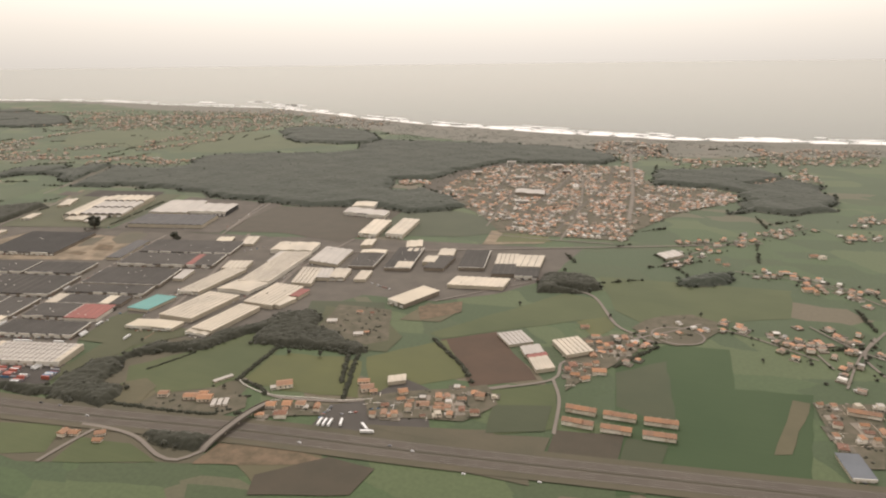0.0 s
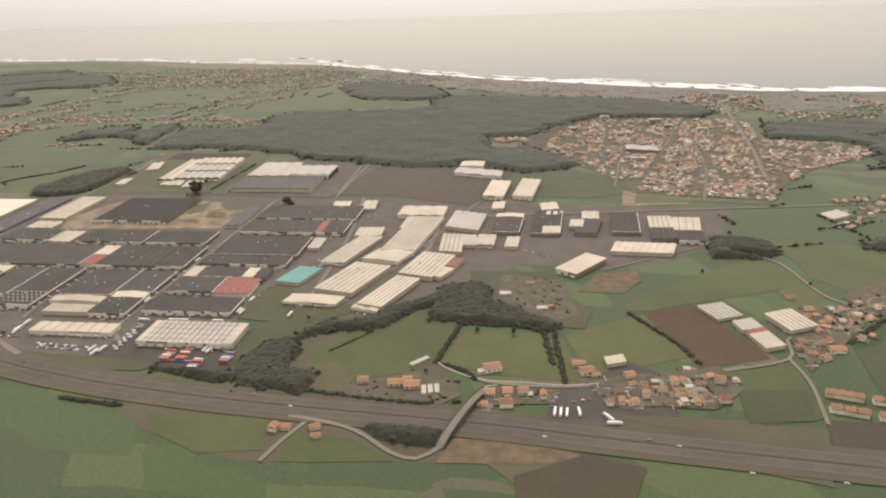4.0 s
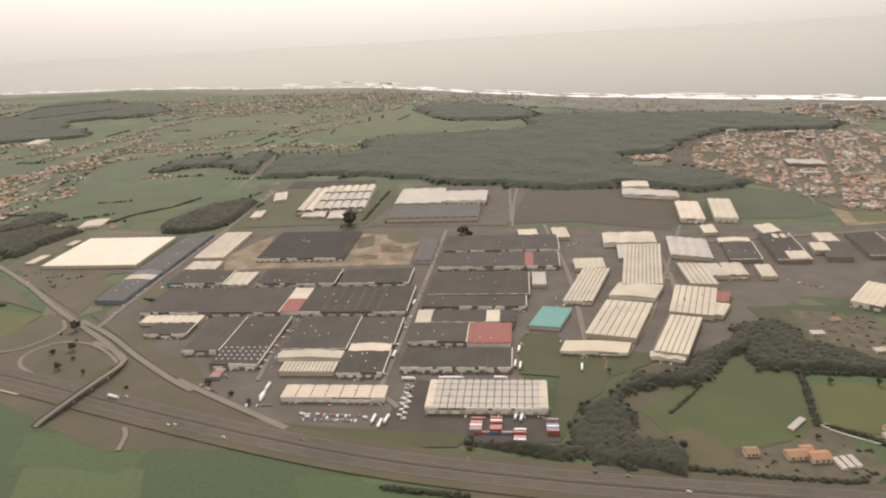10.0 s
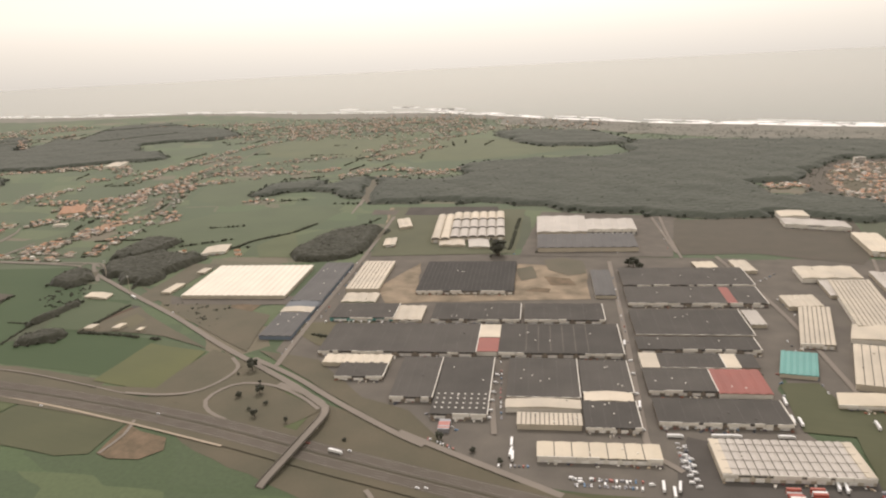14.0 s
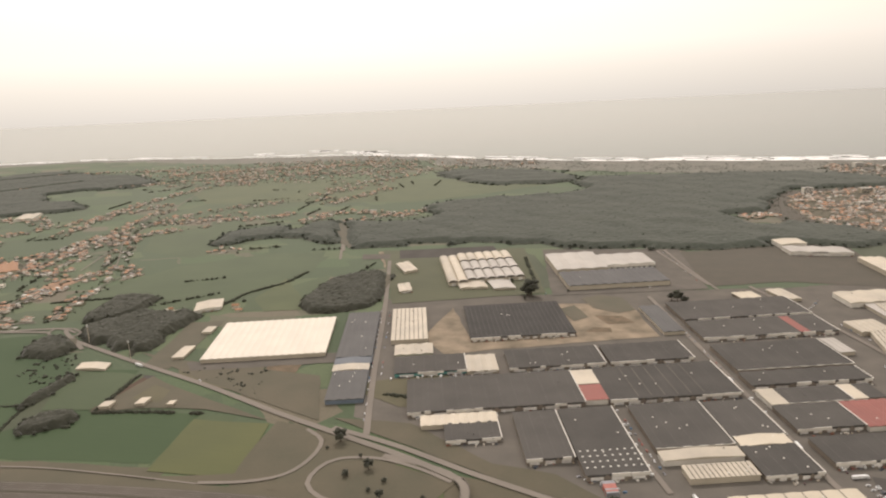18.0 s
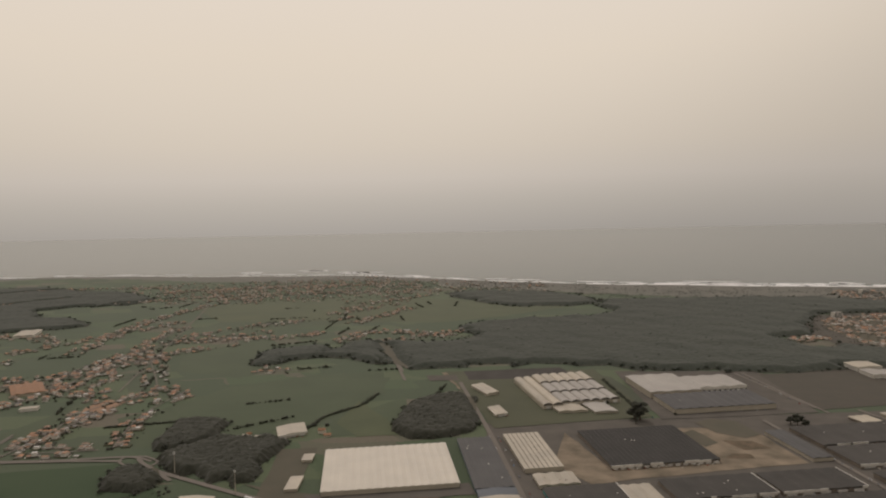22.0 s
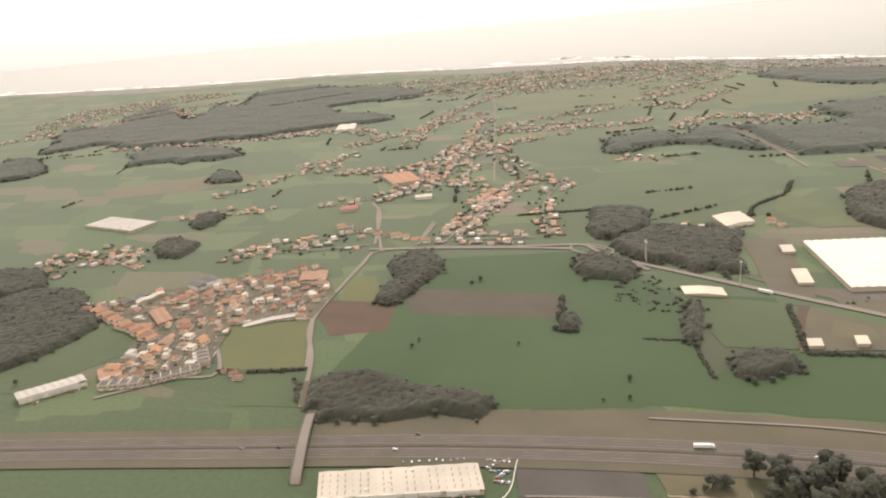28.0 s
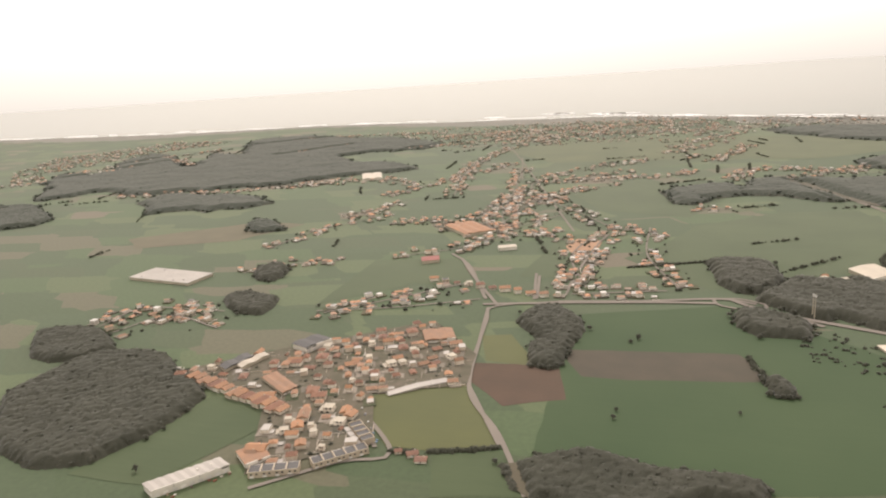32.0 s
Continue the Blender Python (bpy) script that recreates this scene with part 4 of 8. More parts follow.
def vaulted_hall(x, y, turn, label):
    """Three steps of six barrel vaults with two long vaults beside them."""
    hall = tagged(new("vaulted_hall"), label, "warehouse", "vaulted halls")
    hall.matrix_basis = pose(x, y, 0, 0, 0, turn)

    def vault(name, w, d, z, rise):
        n = 9
        verts = []
        for k in range(n):
            a = math.pi * k / (n - 1)
            verts += [(-w / 2 * math.cos(a), -d / 2, z + rise * math.sin(a)), (-w / 2 * math.cos(a), d / 2, z + rise * math.sin(a))]
        faces = [(2 * k, 2 * k + 2, 2 * k + 3, 2 * k + 1) for k in range(n - 1)]
        # the gable ends are dark to paint in the shade beneath each arch
        index = [0] * len(faces) + [1, 1]
        faces += [tuple(range(0, 2 * n, 2))[::-1], tuple(range(1, 2 * n, 2))]
        return solid(name, verts, faces, [ROOFS["white"], JOINT_AND_SHADE], index)

    white, grey = vault("vault", 10.2, 33, 3.8, 2.4), vault("vault", 10.2, 33, 3.8, 2.4)
    grey.materials[0] = ROOFS["pale"]
    v, f = box(-5.1, -16.5, -2.2, 5.1, 16.5, 3.8)
    base = solid("wall", v, f[2:], WALLS["cream"])
    v, f = box(-2.2, -0.12, 0.1, 2.2, 0.0, 3.0)
    gate = solid("gate", v, f, DOOR)
    for row in range(3):
        for i in range(6):
            m = pose(-15.4 + 10.3 * i, -34 + 34.5 * row, 1.1 * row)
            part("wall", base, hall, m=m)
            part("vault", white if row == 2 else grey, hall, "white barrel vault" if row == 2 else "weathered grey barrel vault", m=m)
            if row == 0:
                part("gate", gate, hall, m=m @ pose(0, -16.52, 0))
    side = vault("vault", 10.2, 108, 3.6, 2.8)
    v, f = box(-5.1, -54, 0, 5.1, 54, 3.6)
    base = solid("wall", v, f[2:], WALLS["cream"])
    for x in (-36, -25.7):
        part("wall", base, hall, m=pose(x, -2, 0))
        part("vault", side, hall, "long white barrel vault", m=pose(x, -2, 0))
        part("gate", gate, hall, m=pose(x, -56.02, 0))
    return hall


# ---- houses ----
def house_kind(seed, long, wide, high, tile, windows=3, label="white rendered house with an orange tiled roof"):
    rng = random.Random(seed)
    house = tagged(new("house"), label, "house", "houses of the villages")
    v, f = box(-long / 2, -wide / 2, 0, long / 2, wide / 2, high)
    part("wall", solid("wall", v, f[2:], HOUSE_WALL), house)
    o, rise = 0.35, wide * 0.24
    a, b = long / 2 + o, wide / 2 + o
    hip = rng.choice((0.0, 0.0, wide * 0.35))
    rv = [(-a, -b, high - 0.12), (a, -b, high - 0.12), (a, b, high - 0.12), (-a, b, high - 0.12), (-a + hip, 0, high + rise), (a - hip, 0, high + rise),
          (-a, -b, high - 0.3), (a, -b, high - 0.3), (a, b, high - 0.3), (-a, b, high - 0.3)]
    rf = [(0, 1, 5, 4), (2, 3, 4, 5), (1, 2, 5), (3, 0, 4), (6, 7, 1, 0), (7, 8, 2, 1), (8, 9, 3, 2), (9, 6, 0, 3), (9, 8, 7, 6)]
    part("roof", solid("roof", rv, rf, tile), house, "tiled roof")
    v, f = box(-0.22, -0.22, high, 0.22, 0.22, high + rise + 0.5)
    part("chimney", solid("chimney", v, f, WALLS["cream"]), house, m=pose(long * 0.25, 0.5, 0))
    v, f = box(-0.32, -0.05, 0, 0.32, 0.05, 0.65)
    pane = solid("window", v, f, GLASS)
    v, f = box(-0.28, -0.06, 0, 0.28, 0.06, 1.1)
    part("door", solid("door", v, f, DOOR), house, m=pose(-long * 0.1, -wide / 2 - 0.01, 0))
    for i in range(windows):
        part("window", pane, house, m=pose(-long / 2 + (i + 0.5) * long / windows, -wide / 2 - 0.01, high - 1.15))
    return house


def row_house_kind():
    """A narrow flat-roofed row house between raised party walls."""
    house = tagged(new("row_house"), "beige flat-roofed row house with a dark roof between party walls", "house", "row houses of the village")
    v, f = box(-2.7, -3.2, 0, 2.7, 3.2, 2.9)
    part("wall", solid("wall", v, f[2:], ROW_WALL), house)
    v, f = box(-2.55, -3.0, 2.75, 2.55, 3.2, 2.95)
    part("flat_roof", solid("flat_roof", v, f, ROOFS["slate"]), house, "dark flat roof")
    v, f = box(-0.16, -3.3, 0, 0.16, 3.4, 3.5)
    wall = solid("party_wall", v, f, ROW_WALL)
    for x in (-2.7, 2.7):
        part("party_wall", wall, house, m=pose(x, 0, 0))
    v, f = box(-2.54, -3.35, 2.5, 2.54, -3.05, 3.25)
    part("parapet", solid("parapet", v, f, ROW_WALL), house)
    v, f = box(-0.9, -0.05, 0, 0.9, 0.05, 1.2)
    part("garage_door", solid("garage_door", v, f, DOOR), house, m=pose(-1.1, -3.22, 0))
    v, f = box(-0.45, -0.05, 0, 0.45, 0.05, 0.8)
    pane = solid("window", v, f, GLASS)
    for x in (-1.2, 1.2):
        part("window", pane, house, m=pose(x, -3.22, 1.55))
    v, f = box(-2.5, 3.4, 0, 2.5, 6.2, 1.5)
    part("lean_to", solid("lean_to", v, f, ROOFS["pale"]), house, "low pale outbuilding behind the house")
    return house


def boxed_house_kind():
    """A flat-roofed modern house with a set-back upper floor."""
    house = tagged(new("house"), "white flat-roofed house with a set-back upper floor", "house", "houses of the villages")
    v, f = joined([box(-3.4, -2.6, 0, 3.4, 2.6, 1.8), box(-1.6, -2.2, 1.8, 3.2, 2.4, 3.3)])
    part("wall", solid("wall", v, f, HOUSE_WALL), house)
    v, f = joined([box(-3.6, -2.8, 1.8, -1.62, 2.8, 1.95), box(-1.8, -2.4, 3.3, 3.4, 2.6, 3.45)])
    part("roof", solid("roof", v, f, WALLS["cream"]), house, "flat pale roof slabs")
    v, f = box(-0.5, -0.05, 0, 0.5, 0.05, 0.8)
    pane = solid("window", v, f, GLASS)
    for m in (pose(-2, -2.62, 0.6), pose(0.6, -2.62, 0.6), pose(0.2, -2.22, 2.2), pose(2.1, -2.22, 2.2)):
        part("window", pane, house, m=m)
    return house


KINDS = []


def make_kinds():
    dark_tile = material("brown_roof_tiles", (0.27, 0.15, 0.1), (0.2, 0.12, 0.09), 1.5, 0.2, 0.85, by="OBJECT", spread=0.8)
    o = ROOFS["orange"]
    KINDS.extend([
        house_kind(1, 6.2, 5.2, 3.1, o), house_kind(2, 7.4, 5.0, 2.0, o, 4, "low white house with an orange tiled roof"),
        house_kind(3, 5.4, 5.4, 3.3, o, 2, "square two-storey house with an orange tiled roof"), house_kind(4, 8.6, 5.6, 3.2, o, 4, "long rendered house with an orange tiled roof"),
        house_kind(5, 6.0, 4.6, 1.9, dark_tile, 3, "low house with a brown tiled roof"), house_kind(6, 7.0, 5.6, 3.2, dark_tile, 3, "two-storey house with a brown tiled roof"),
        boxed_house_kind(), house_kind(8, 4.6, 3.4, 1.6, dark_tile, 1, "small outhouse with a brown tiled roof"), row_house_kind(),
        house_kind(11, 7.6, 4.6, 3.0, o, 4, "cream two-storey terraced house with an orange tiled roof")])
    for i, k in enumerate(KINDS):
        k.matrix_basis = pose(-700 - 11 * i, 520 + 3 * i, 0, 0, 0, 20)
        TAKEN.append((-700 - 11 * i, 520 + 3 * i, 5))


make_kinds()


def place_house(x, y, turn, kind=None, rng=random):
    k = KINDS[rng.randrange(8)] if kind is None else KINDS[kind]
    TAKEN.append((x, y, 3.6))
    t = copy_thing(k, pose(x, y, 0, 0, 0, turn))
    grow = rng.choice((0.6, 0.75, 0.85, 0.95, 1.15))
    t.scale = (grow, grow * rng.uniform(0.85, 1.1), rng.uniform(0.85, 1.1))
    return t


def spots(poly, pitch, turn, keep, rng, jitter=0.25):
    """Places on a turned, shaken grid inside a ring of corners."""
    xs, ys = [p[0] for p in poly], [p[1] for p in poly]
    cx, cy = sum(xs) / len(xs), sum(ys) / len(ys)
    r = max(max(xs) - min(xs), max(ys) - min(ys))
    n = int(r / pitch) + 1
    c, s = math.cos(radians(turn)), math.sin(radians(turn))
    for i in range(-n, n + 1):
        for j in range(-n, n + 1):
            u, v = (i + rng.uniform(-jitter, jitter)) * pitch, (j + rng.uniform(-jitter, jitter)) * pitch
            x, y = cx + u * c - v * s, cy + u * s + v * c
            if inside(x, y, poly) and rng.random() < keep:
                yield x, y


def near_village(poly, turn=20.0, pitch=8.2, keep=0.72, flat=0.6):
    """Houses in loose rows with outbuildings, yards, garden walls and bushes between them."""
    rng = random.Random(int(poly[0][0] * 3 + poly[0][1]))
    field("village", poly)
    small, yards = [], []
    for x, y in list(spots(poly, pitch, turn, keep, rng, 0.34)):
        if not near_road(x, y, 2.8) and not occupied(x, y, 2.6):
            if rng.random() < 0.7:
                a = radians(turn + rng.uniform(-10, 10))
                c, s = math.cos(a), math.sin(a)
                v, f = moved(box(-rng.uniform(2.5, 5), -rng.uniform(2.5, 5), 0, rng.uniform(2.5, 5), rng.uniform(2.5, 5), LAYER[0] + rng.uniform(0.03, 0.12)), rng.uniform(-2, 2), rng.uniform(-2, 2))
                yards.append(([(x + c * p - s * q, y + s * p + c * q, z) for p, q, z in v], f))
            if rng.random() < flat:
                bend = 40 * noise.noise(Vector((x / 60, y / 60, 2)))
                place_house(x, y, turn + bend + rng.choice((0, 0, 90, 180, -90)) + rng.uniform(-8, 8), kind=rng.choice((0, 1, 1, 2, 3, 4, 4, 5, 5, 6, 6, 7)), rng=rng)
            else:
                small.append((x, y, turn + rng.choice((0, 90)) + rng.uniform(-8, 8)))
    far_houses(small, rng)
    if yards:
        tagged(new("yards", solid("yards", *joined(yards), YARD)), "beaten yards and paved courts round village houses", "yards", kind="stuff")
    walls = []
    for x, y in spots(poly, pitch * 0.8, turn, 0.35, rng, 0.4):
        if near_road(x, y, 0.5):
            continue
        a, l = radians(turn + rng.choice((0, 90))), rng.uniform(3, 8)
        c, s = math.cos(a), math.sin(a)
        v, f = box(-l / 2, -0.1, 0, l / 2, 0.1, rng.uniform(0.6, 1.0))
        walls.append(([(x + c * p - s * q, y + s * p + c * q, r) for p, q, r in v], f))
    if walls:
        tagged(new("garden_walls", solid("garden_walls", *joined(walls), HOUSE_WALL)), "pale garden walls between village plots", "walls", kind="stuff")
    garden(poly, 0.014)


def far_village(poly, turn=20.0, keep=0.8, pitch=5.0):
    """A far district of houses along its streets, in blocks turned a little against each other."""
    rng = random.Random(int(poly[0][0] * 3 + poly[0][1]))
    found = []
    for x, y in spots(poly, pitch, turn, keep, rng, 0.35):
        # greens and squares stay open between the blocks
        if noise.noise(Vector((x / 30, y / 30, 4))) < 0.2 and rng.random() < 0.62 + 0.9 * noise.noise(Vector((x / 14, y / 14, 9))):
            found.append((x, y, turn + 60 * noise.noise(Vector((x / 70, y / 70, 8))) + rng.choice((0, 90)) + rng.uniform(-8, 8)))
    far_houses(found, rng, 0.84, 0.34)
    garden(poly, 0.006 if pitch < 9 else 0.003)


def ribbon(pts, spread=12.0, step=6.0, rows=2):
    """Loose houses, sheds, walled yards and gardens strung along a lane."""
    rng = random.Random(int(pts[0][0] * 3 + pts[0][1]))
    line = smooth_line(pts, step)
    road(0.9, pts)
    found = []
    bushes = []
    for i, q in enumerate(line[:-1]):
        way = line[i + 1] - q
        a = math.degrees(math.atan2(way.y, way.x))
        side = Vector((-way.y, way.x, 0)).normalized()
        for _ in range(rows):
            if rng.random() < 0.55 + 0.9 * noise.noise(Vector((q.x / 34, q.y / 34, 5))):
                e = q + side * rng.choice((-1, 1)) * (3.5 + spread * rng.random() ** 1.6) + way * rng.uniform(-0.4, 0.4)
                found.append((e.x, e.y, a + rng.choice((0, 90)) + rng.uniform(-12, 12)))
            for _ in range(2):
                if rng.random() < 0.28:
                    e, r = q + side * rng.uniform(-spread * 1.5, spread * 1.5) + way * rng.uniform(-0.5, 0.5), rng.uniform(0.6, 2.0)
                    bushes.append((e.x, e.y, r * 0.6, r))
    far_houses(found, rng, 0.9)
    canopy("garden_bushes", bushes, LEAF, "dark garden trees and bushes among the houses", "bushes", SMALL)


def gable(l, w, h, rise, hip=0.0, over=0.3):
    """A pitched roof over a block of half sizes l and w, its eaves at h."""
    a, b = l + over, w + over
    v = [(-a, -b, h), (a, -b, h), (a, b, h), (-a, b, h), (-a + hip, 0, h + rise), (a - hip, 0, h + rise)]
    return v, [(0, 1, 5, 4), (2, 3, 4, 5), (1, 2, 5), (3, 0, 4), (3, 2, 1, 0)]


def slab(l, w, h, over=0.15):
    v, f = box(-l - over, -w - over, h, l + over, w + over, h + 0.22)
    return v, f


def moved(piece, x, y, z=0.0):
    v, f = piece
    return [(a + x, b + y, c + z) for a, b, c in v], f


def house_form(rng, size, flat=0.22):
    """The pieces of one plain house, each with its kind: 0 wall, 1 tiles, 2 sheeting."""
    l, w = size * rng.uniform(1.7, 3.3), size * rng.uniform(1.5, 2.3)
    h = rng.choice((1.5, 1.6, 2.6, 2.8, 3.0, 3.9)) * (0.7 + 0.3 * size)
    v, f = box(-l, -w, 0, l, w, h)
    pieces = [(0, (v, f[2:]))]
    roof = rng.random()
    if roof < 0.78 - flat:
        pieces.append((1, gable(l, w, h, w * rng.uniform(0.3, 0.45))))
    elif roof < 1 - flat:
        pieces.append((1, gable(l, w, h, w * rng.uniform(0.35, 0.5), min(l * 0.7, w))))
    else:
        pieces.append((2, slab(l, w, h)))
    if rng.random() < 0.55:
        # a lower wing or shed against one side
        m, k, g = size * rng.uniform(0.8, 1.9), size * rng.uniform(0.8, 1.4), h * rng.uniform(0.4, 0.65)
        side = rng.choice(((l + m, rng.uniform(-0.5, 0.5) * w), (rng.uniform(-0.6, 0.6) * l, w + k), (rng.uniform(-0.6, 0.6) * l, -w - k)))
        v, f = box(-m, -k, 0, m, k, g)
        pieces.append((0, moved((v, f[2:]), *side)))
        pieces.append((1, moved(gable(m, k, g, k * 0.35), *side)) if rng.random() < 0.5 else (2, moved(slab(m, k, g), *side)))
    return l, w, pieces


HOUSE_PARTS = ("wall", "roof", "flat_roof")
SINGLE = [0]


def far_houses(spots_found, rng, size=1.0, flat=0.22):
    """Houses with wings, yards and garden walls; those along the nearer lanes stand as things of their own."""
    houses, yards, plots, index, taken = [], [], [], [], []
    for x, y, turned in spots_found:
        if near_road(x, y, 2.0) or occupied(x, y, 2.6) or any((x - p) ** 2 + (y - q) ** 2 < 18 * size * size for p, q in taken[-60:]):
            continue
        taken.append((x, y))
        a = radians(turned)
        c, s = math.cos(a), math.sin(a)
        l, w, pieces = house_form(rng, size, flat)

        def placed(piece):
            v, f = piece
            return [(x + c * p - s * q, y + s * p + c * q, z) for p, q, z in v], f

        # the yard or garden round the house, and walls along it
        z = LAYER[0] + rng.uniform(0.02, 0.3)
        dx, dy, ex, ey = rng.uniform(-1.2, 1.2), rng.uniform(-1.8, 1.8), l + rng.uniform(0.6, 2.2), w + rng.uniform(0.8, 3.0)
        (yards if rng.random() < 0.55 else plots).append(placed(moved(box(-ex, -ey, 0, ex, ey, z), dx, dy)))
        edge = rng.random()
        if edge < 0.5:
            b = box(-ex, -0.12, 0, ex, 0.12, 0.9) if edge < 0.25 else box(-0.12, -ey, 0, 0.12, ey, 0.9)
            b = placed(moved(b, dx + (0 if edge < 0.25 else ex), dy - (ey if edge < 0.25 else 0)))
            houses.append(b)
            index += [0] * 6
        if y < 640 and SINGLE[0] < 110:
            SINGLE[0] += 1
            tiled = any(kind == 1 for kind, _ in pieces)
            house = tagged(new("house"), "pale rendered house with a low tiled roof by the lane" if tiled else "pale flat-roofed house by the lane", "house", "houses of the lanes")
            house.matrix_basis = pose(x, y, 0, 0, 0, turned)
            for kind, name in enumerate(HOUSE_PARTS):
                own = [p for k, p in pieces if k == kind]
                if own:
                    part(name, solid(name, *joined(own), (HOUSE_WALL, ROOFS["orange"], ROOFS["pale"])[kind]), house)
        else:
            for kind, p in pieces:
                houses.append(placed(p))
                index += [kind] * len(p[1])
    if houses:
        tagged(new("far_houses", solid("far_houses", *joined(houses), [FAR_WALL, FAR_TILE, FAR_SHEET], index)), "far village of pale houses with orange and brown tiled roofs", "houses", kind="stuff")
    for name, found, mat, label in (("yards", yards, YARD, "beaten yards round village houses"), ("kitchen_gardens", plots, PLOT, "small green gardens beside village houses")):
        if found:
            tagged(new(name, solid(name, *joined(found), mat)), label, "yards", kind="stuff")


def apartment_block(x, y, long, wide, high, turn, wall="white", label="pale apartment block in the far town"):
    """A block of several storeys with window bands and a stair head on its flat roof."""
    block = tagged(new("apartment_block"), label, "apartment block", "apartment blocks")
    block.matrix_basis = pose(x, y, 0, 0, 0, turn)
    TAKEN.append((x, y, 0.45 * long))
    v, f = box(-long / 2, -wide / 2, 0, long / 2, wide / 2, high)
    part("wall", solid("wall", v, f[2:], WALLS[wall]), block)
    v, f = joined([slab(long / 2, wide / 2, high), box(-1.2, -0.9, high + 0.22, 1.2, 0.9, high + 1.5)])
    part("roof", solid("roof", v, f, ROOFS["pale"]), block)
    v, f = box(-long * 0.44, -0.05, 0, long * 0.44, 0.05, 0.7)
    band = solid("window", v, f, GLASS)
    for k in range(max(1, int(high / 1.5))):
        part("window", band, block, m=pose(0, -wide / 2 - 0.02, 0.6 + 1.5 * k))


# ---- trees ----
def crown_points(seed, squash=1.0, fine=1):
    """A lumpy crown of one metre radius."""
    bm = bmesh.new()
    bmesh.ops.create_icosphere(bm, subdivisions=fine, radius=1)
    for v in bm.verts:
        k = 1 + 0.55 * noise.noise(v.co * 1.7 + Vector((seed, 0, 0))) + 0.25 * noise.noise(v.co * 4 + Vector((0, seed, 0)))
        v.co = Vector((v.co.x * k, v.co.y * k, v.co.z * k * squash))
    out = (np.array([v.co[:] for v in bm.verts]), np.array([[v.index for v in f.verts] for f in bm.faces]))
    bm.free()
    return out


def leafy(seed, count, leaf, squash=1.0, core=0.0):
    """A crown of one metre radius made of many small leaf sprays that face roughly outwards, with gaps between them."""
    rng = np.random.RandomState(seed)
    way = rng.normal(size=(count, 3))
    way /= np.linalg.norm(way, axis=1)[:, None]
    way[:, 2] = np.abs(way[:, 2]) * 1.15 - 0.25
    lump = np.array([1 + 0.5 * noise.noise(Vector(w * 1.6) + Vector((seed, 0, 0))) for w in way])
    centre = way * (rng.uniform(0.55, 1.0, count) ** 0.6 * lump)[:, None] * (1, 1, squash)
    facing = way + rng.normal(scale=0.25, size=(count, 3)) + (0, 0, 0.9)
    facing /= np.linalg.norm(facing, axis=1)[:, None]
    side = np.cross(facing, rng.normal(size=(count, 3)))
    side /= np.linalg.norm(side, axis=1)[:, None]
    up = np.cross(facing, side)
    size = leaf * rng.uniform(0.6, 1.4, (count, 1))
    v = np.concatenate([centre + side * size, centre + up * size * 0.9, centre - side * size, centre - up * size * 0.9], 1).reshape(-1, 3)
    k = 4 * np.arange(count)[:, None]
    f = np.concatenate([k + (0, 1, 2), k + (0, 2, 3)], 1).reshape(-1, 3)
    if core:
        cv, cf = crown_points(seed, squash, 1)
        f = np.concatenate([f, cf + len(v)])
        v = np.concatenate([v, cv * core])
    return v, f


SMALL = [leafy(i, 12, 0.4, 0.75, 0.75) for i in range(8)]
FINE = [leafy(i + 20, 24, 0.3, 0.6, 0.9) for i in range(8)]


def cloth(name, v, f, mat):
    """One mesh object of many triangles."""
    me = bpy.data.meshes.new(name)
    me.vertices.add(len(v))
    me.vertices.foreach_set("co", v.astype(np.float32).ravel())
    me.loops.add(f.size)
    me.loops.foreach_set("vertex_index", f.astype(np.int32).ravel())
    me.polygons.add(len(f))
    me.polygons.foreach_set("loop_start", np.arange(0, f.size, 3, dtype=np.int32))
    me.polygons.foreach_set("loop_total", np.full(len(f), 3, dtype=np.int32))
    me.polygons.foreach_set("use_smooth", np.ones(len(f), dtype=bool))
    me.materials.append(mat)
    me.update(calc_edges=True)
    me.validate()
    return new(name, me)


def canopy(name, places, mat, label, category, shapes, parent=None):
    """Many lumps of leaves (x, y, z, radius) in one mesh."""
    rng = np.random.RandomState(len(places) + 7)
    vs, fs, k = [], [], 0
    for i, (x, y, z, r) in enumerate(places):
        v, f = shapes[i % len(shapes)]
        a = rng.uniform(0, 6.28)
        c, s = np.cos(a) * r, np.sin(a) * r
        w = np.empty_like(v)
        w[:, 0], w[:, 1], w[:, 2] = x + c * v[:, 0] - s * v[:, 1], y + s * v[:, 0] + c * v[:, 1], z + r * v[:, 2] * rng.uniform(0.8, 1.3)
        vs.append(w)
        fs.append(f + k)
        k += len(v)
    if not vs:
        return None
    ob = cloth(name, np.concatenate(vs), np.concatenate(fs), mat)
    if parent:
        ob.parent = parent
    else:
        tagged(ob, label, category, kind="stuff")
    return ob


def round_ring(poly):
    """The ring with its corners rounded and more points along it."""
    p = [Vector((*q, 0)) for q in poly]
    n, out = len(p), []
    for i in range(n):
        a, b, c, d = p[i - 1], p[i], p[(i + 1) % n], p[(i + 2) % n]
        k = max(2, int((c - b).length / 22))
        for j in range(k):
            s = j / k
            q = 0.5 * (2 * b + (c - a) * s + (2 * a - 5 * b + 4 * c - d) * s * s + (3 * b - a - 3 * c + d) * s ** 3)
            out.append((q.x, q.y))
    return out


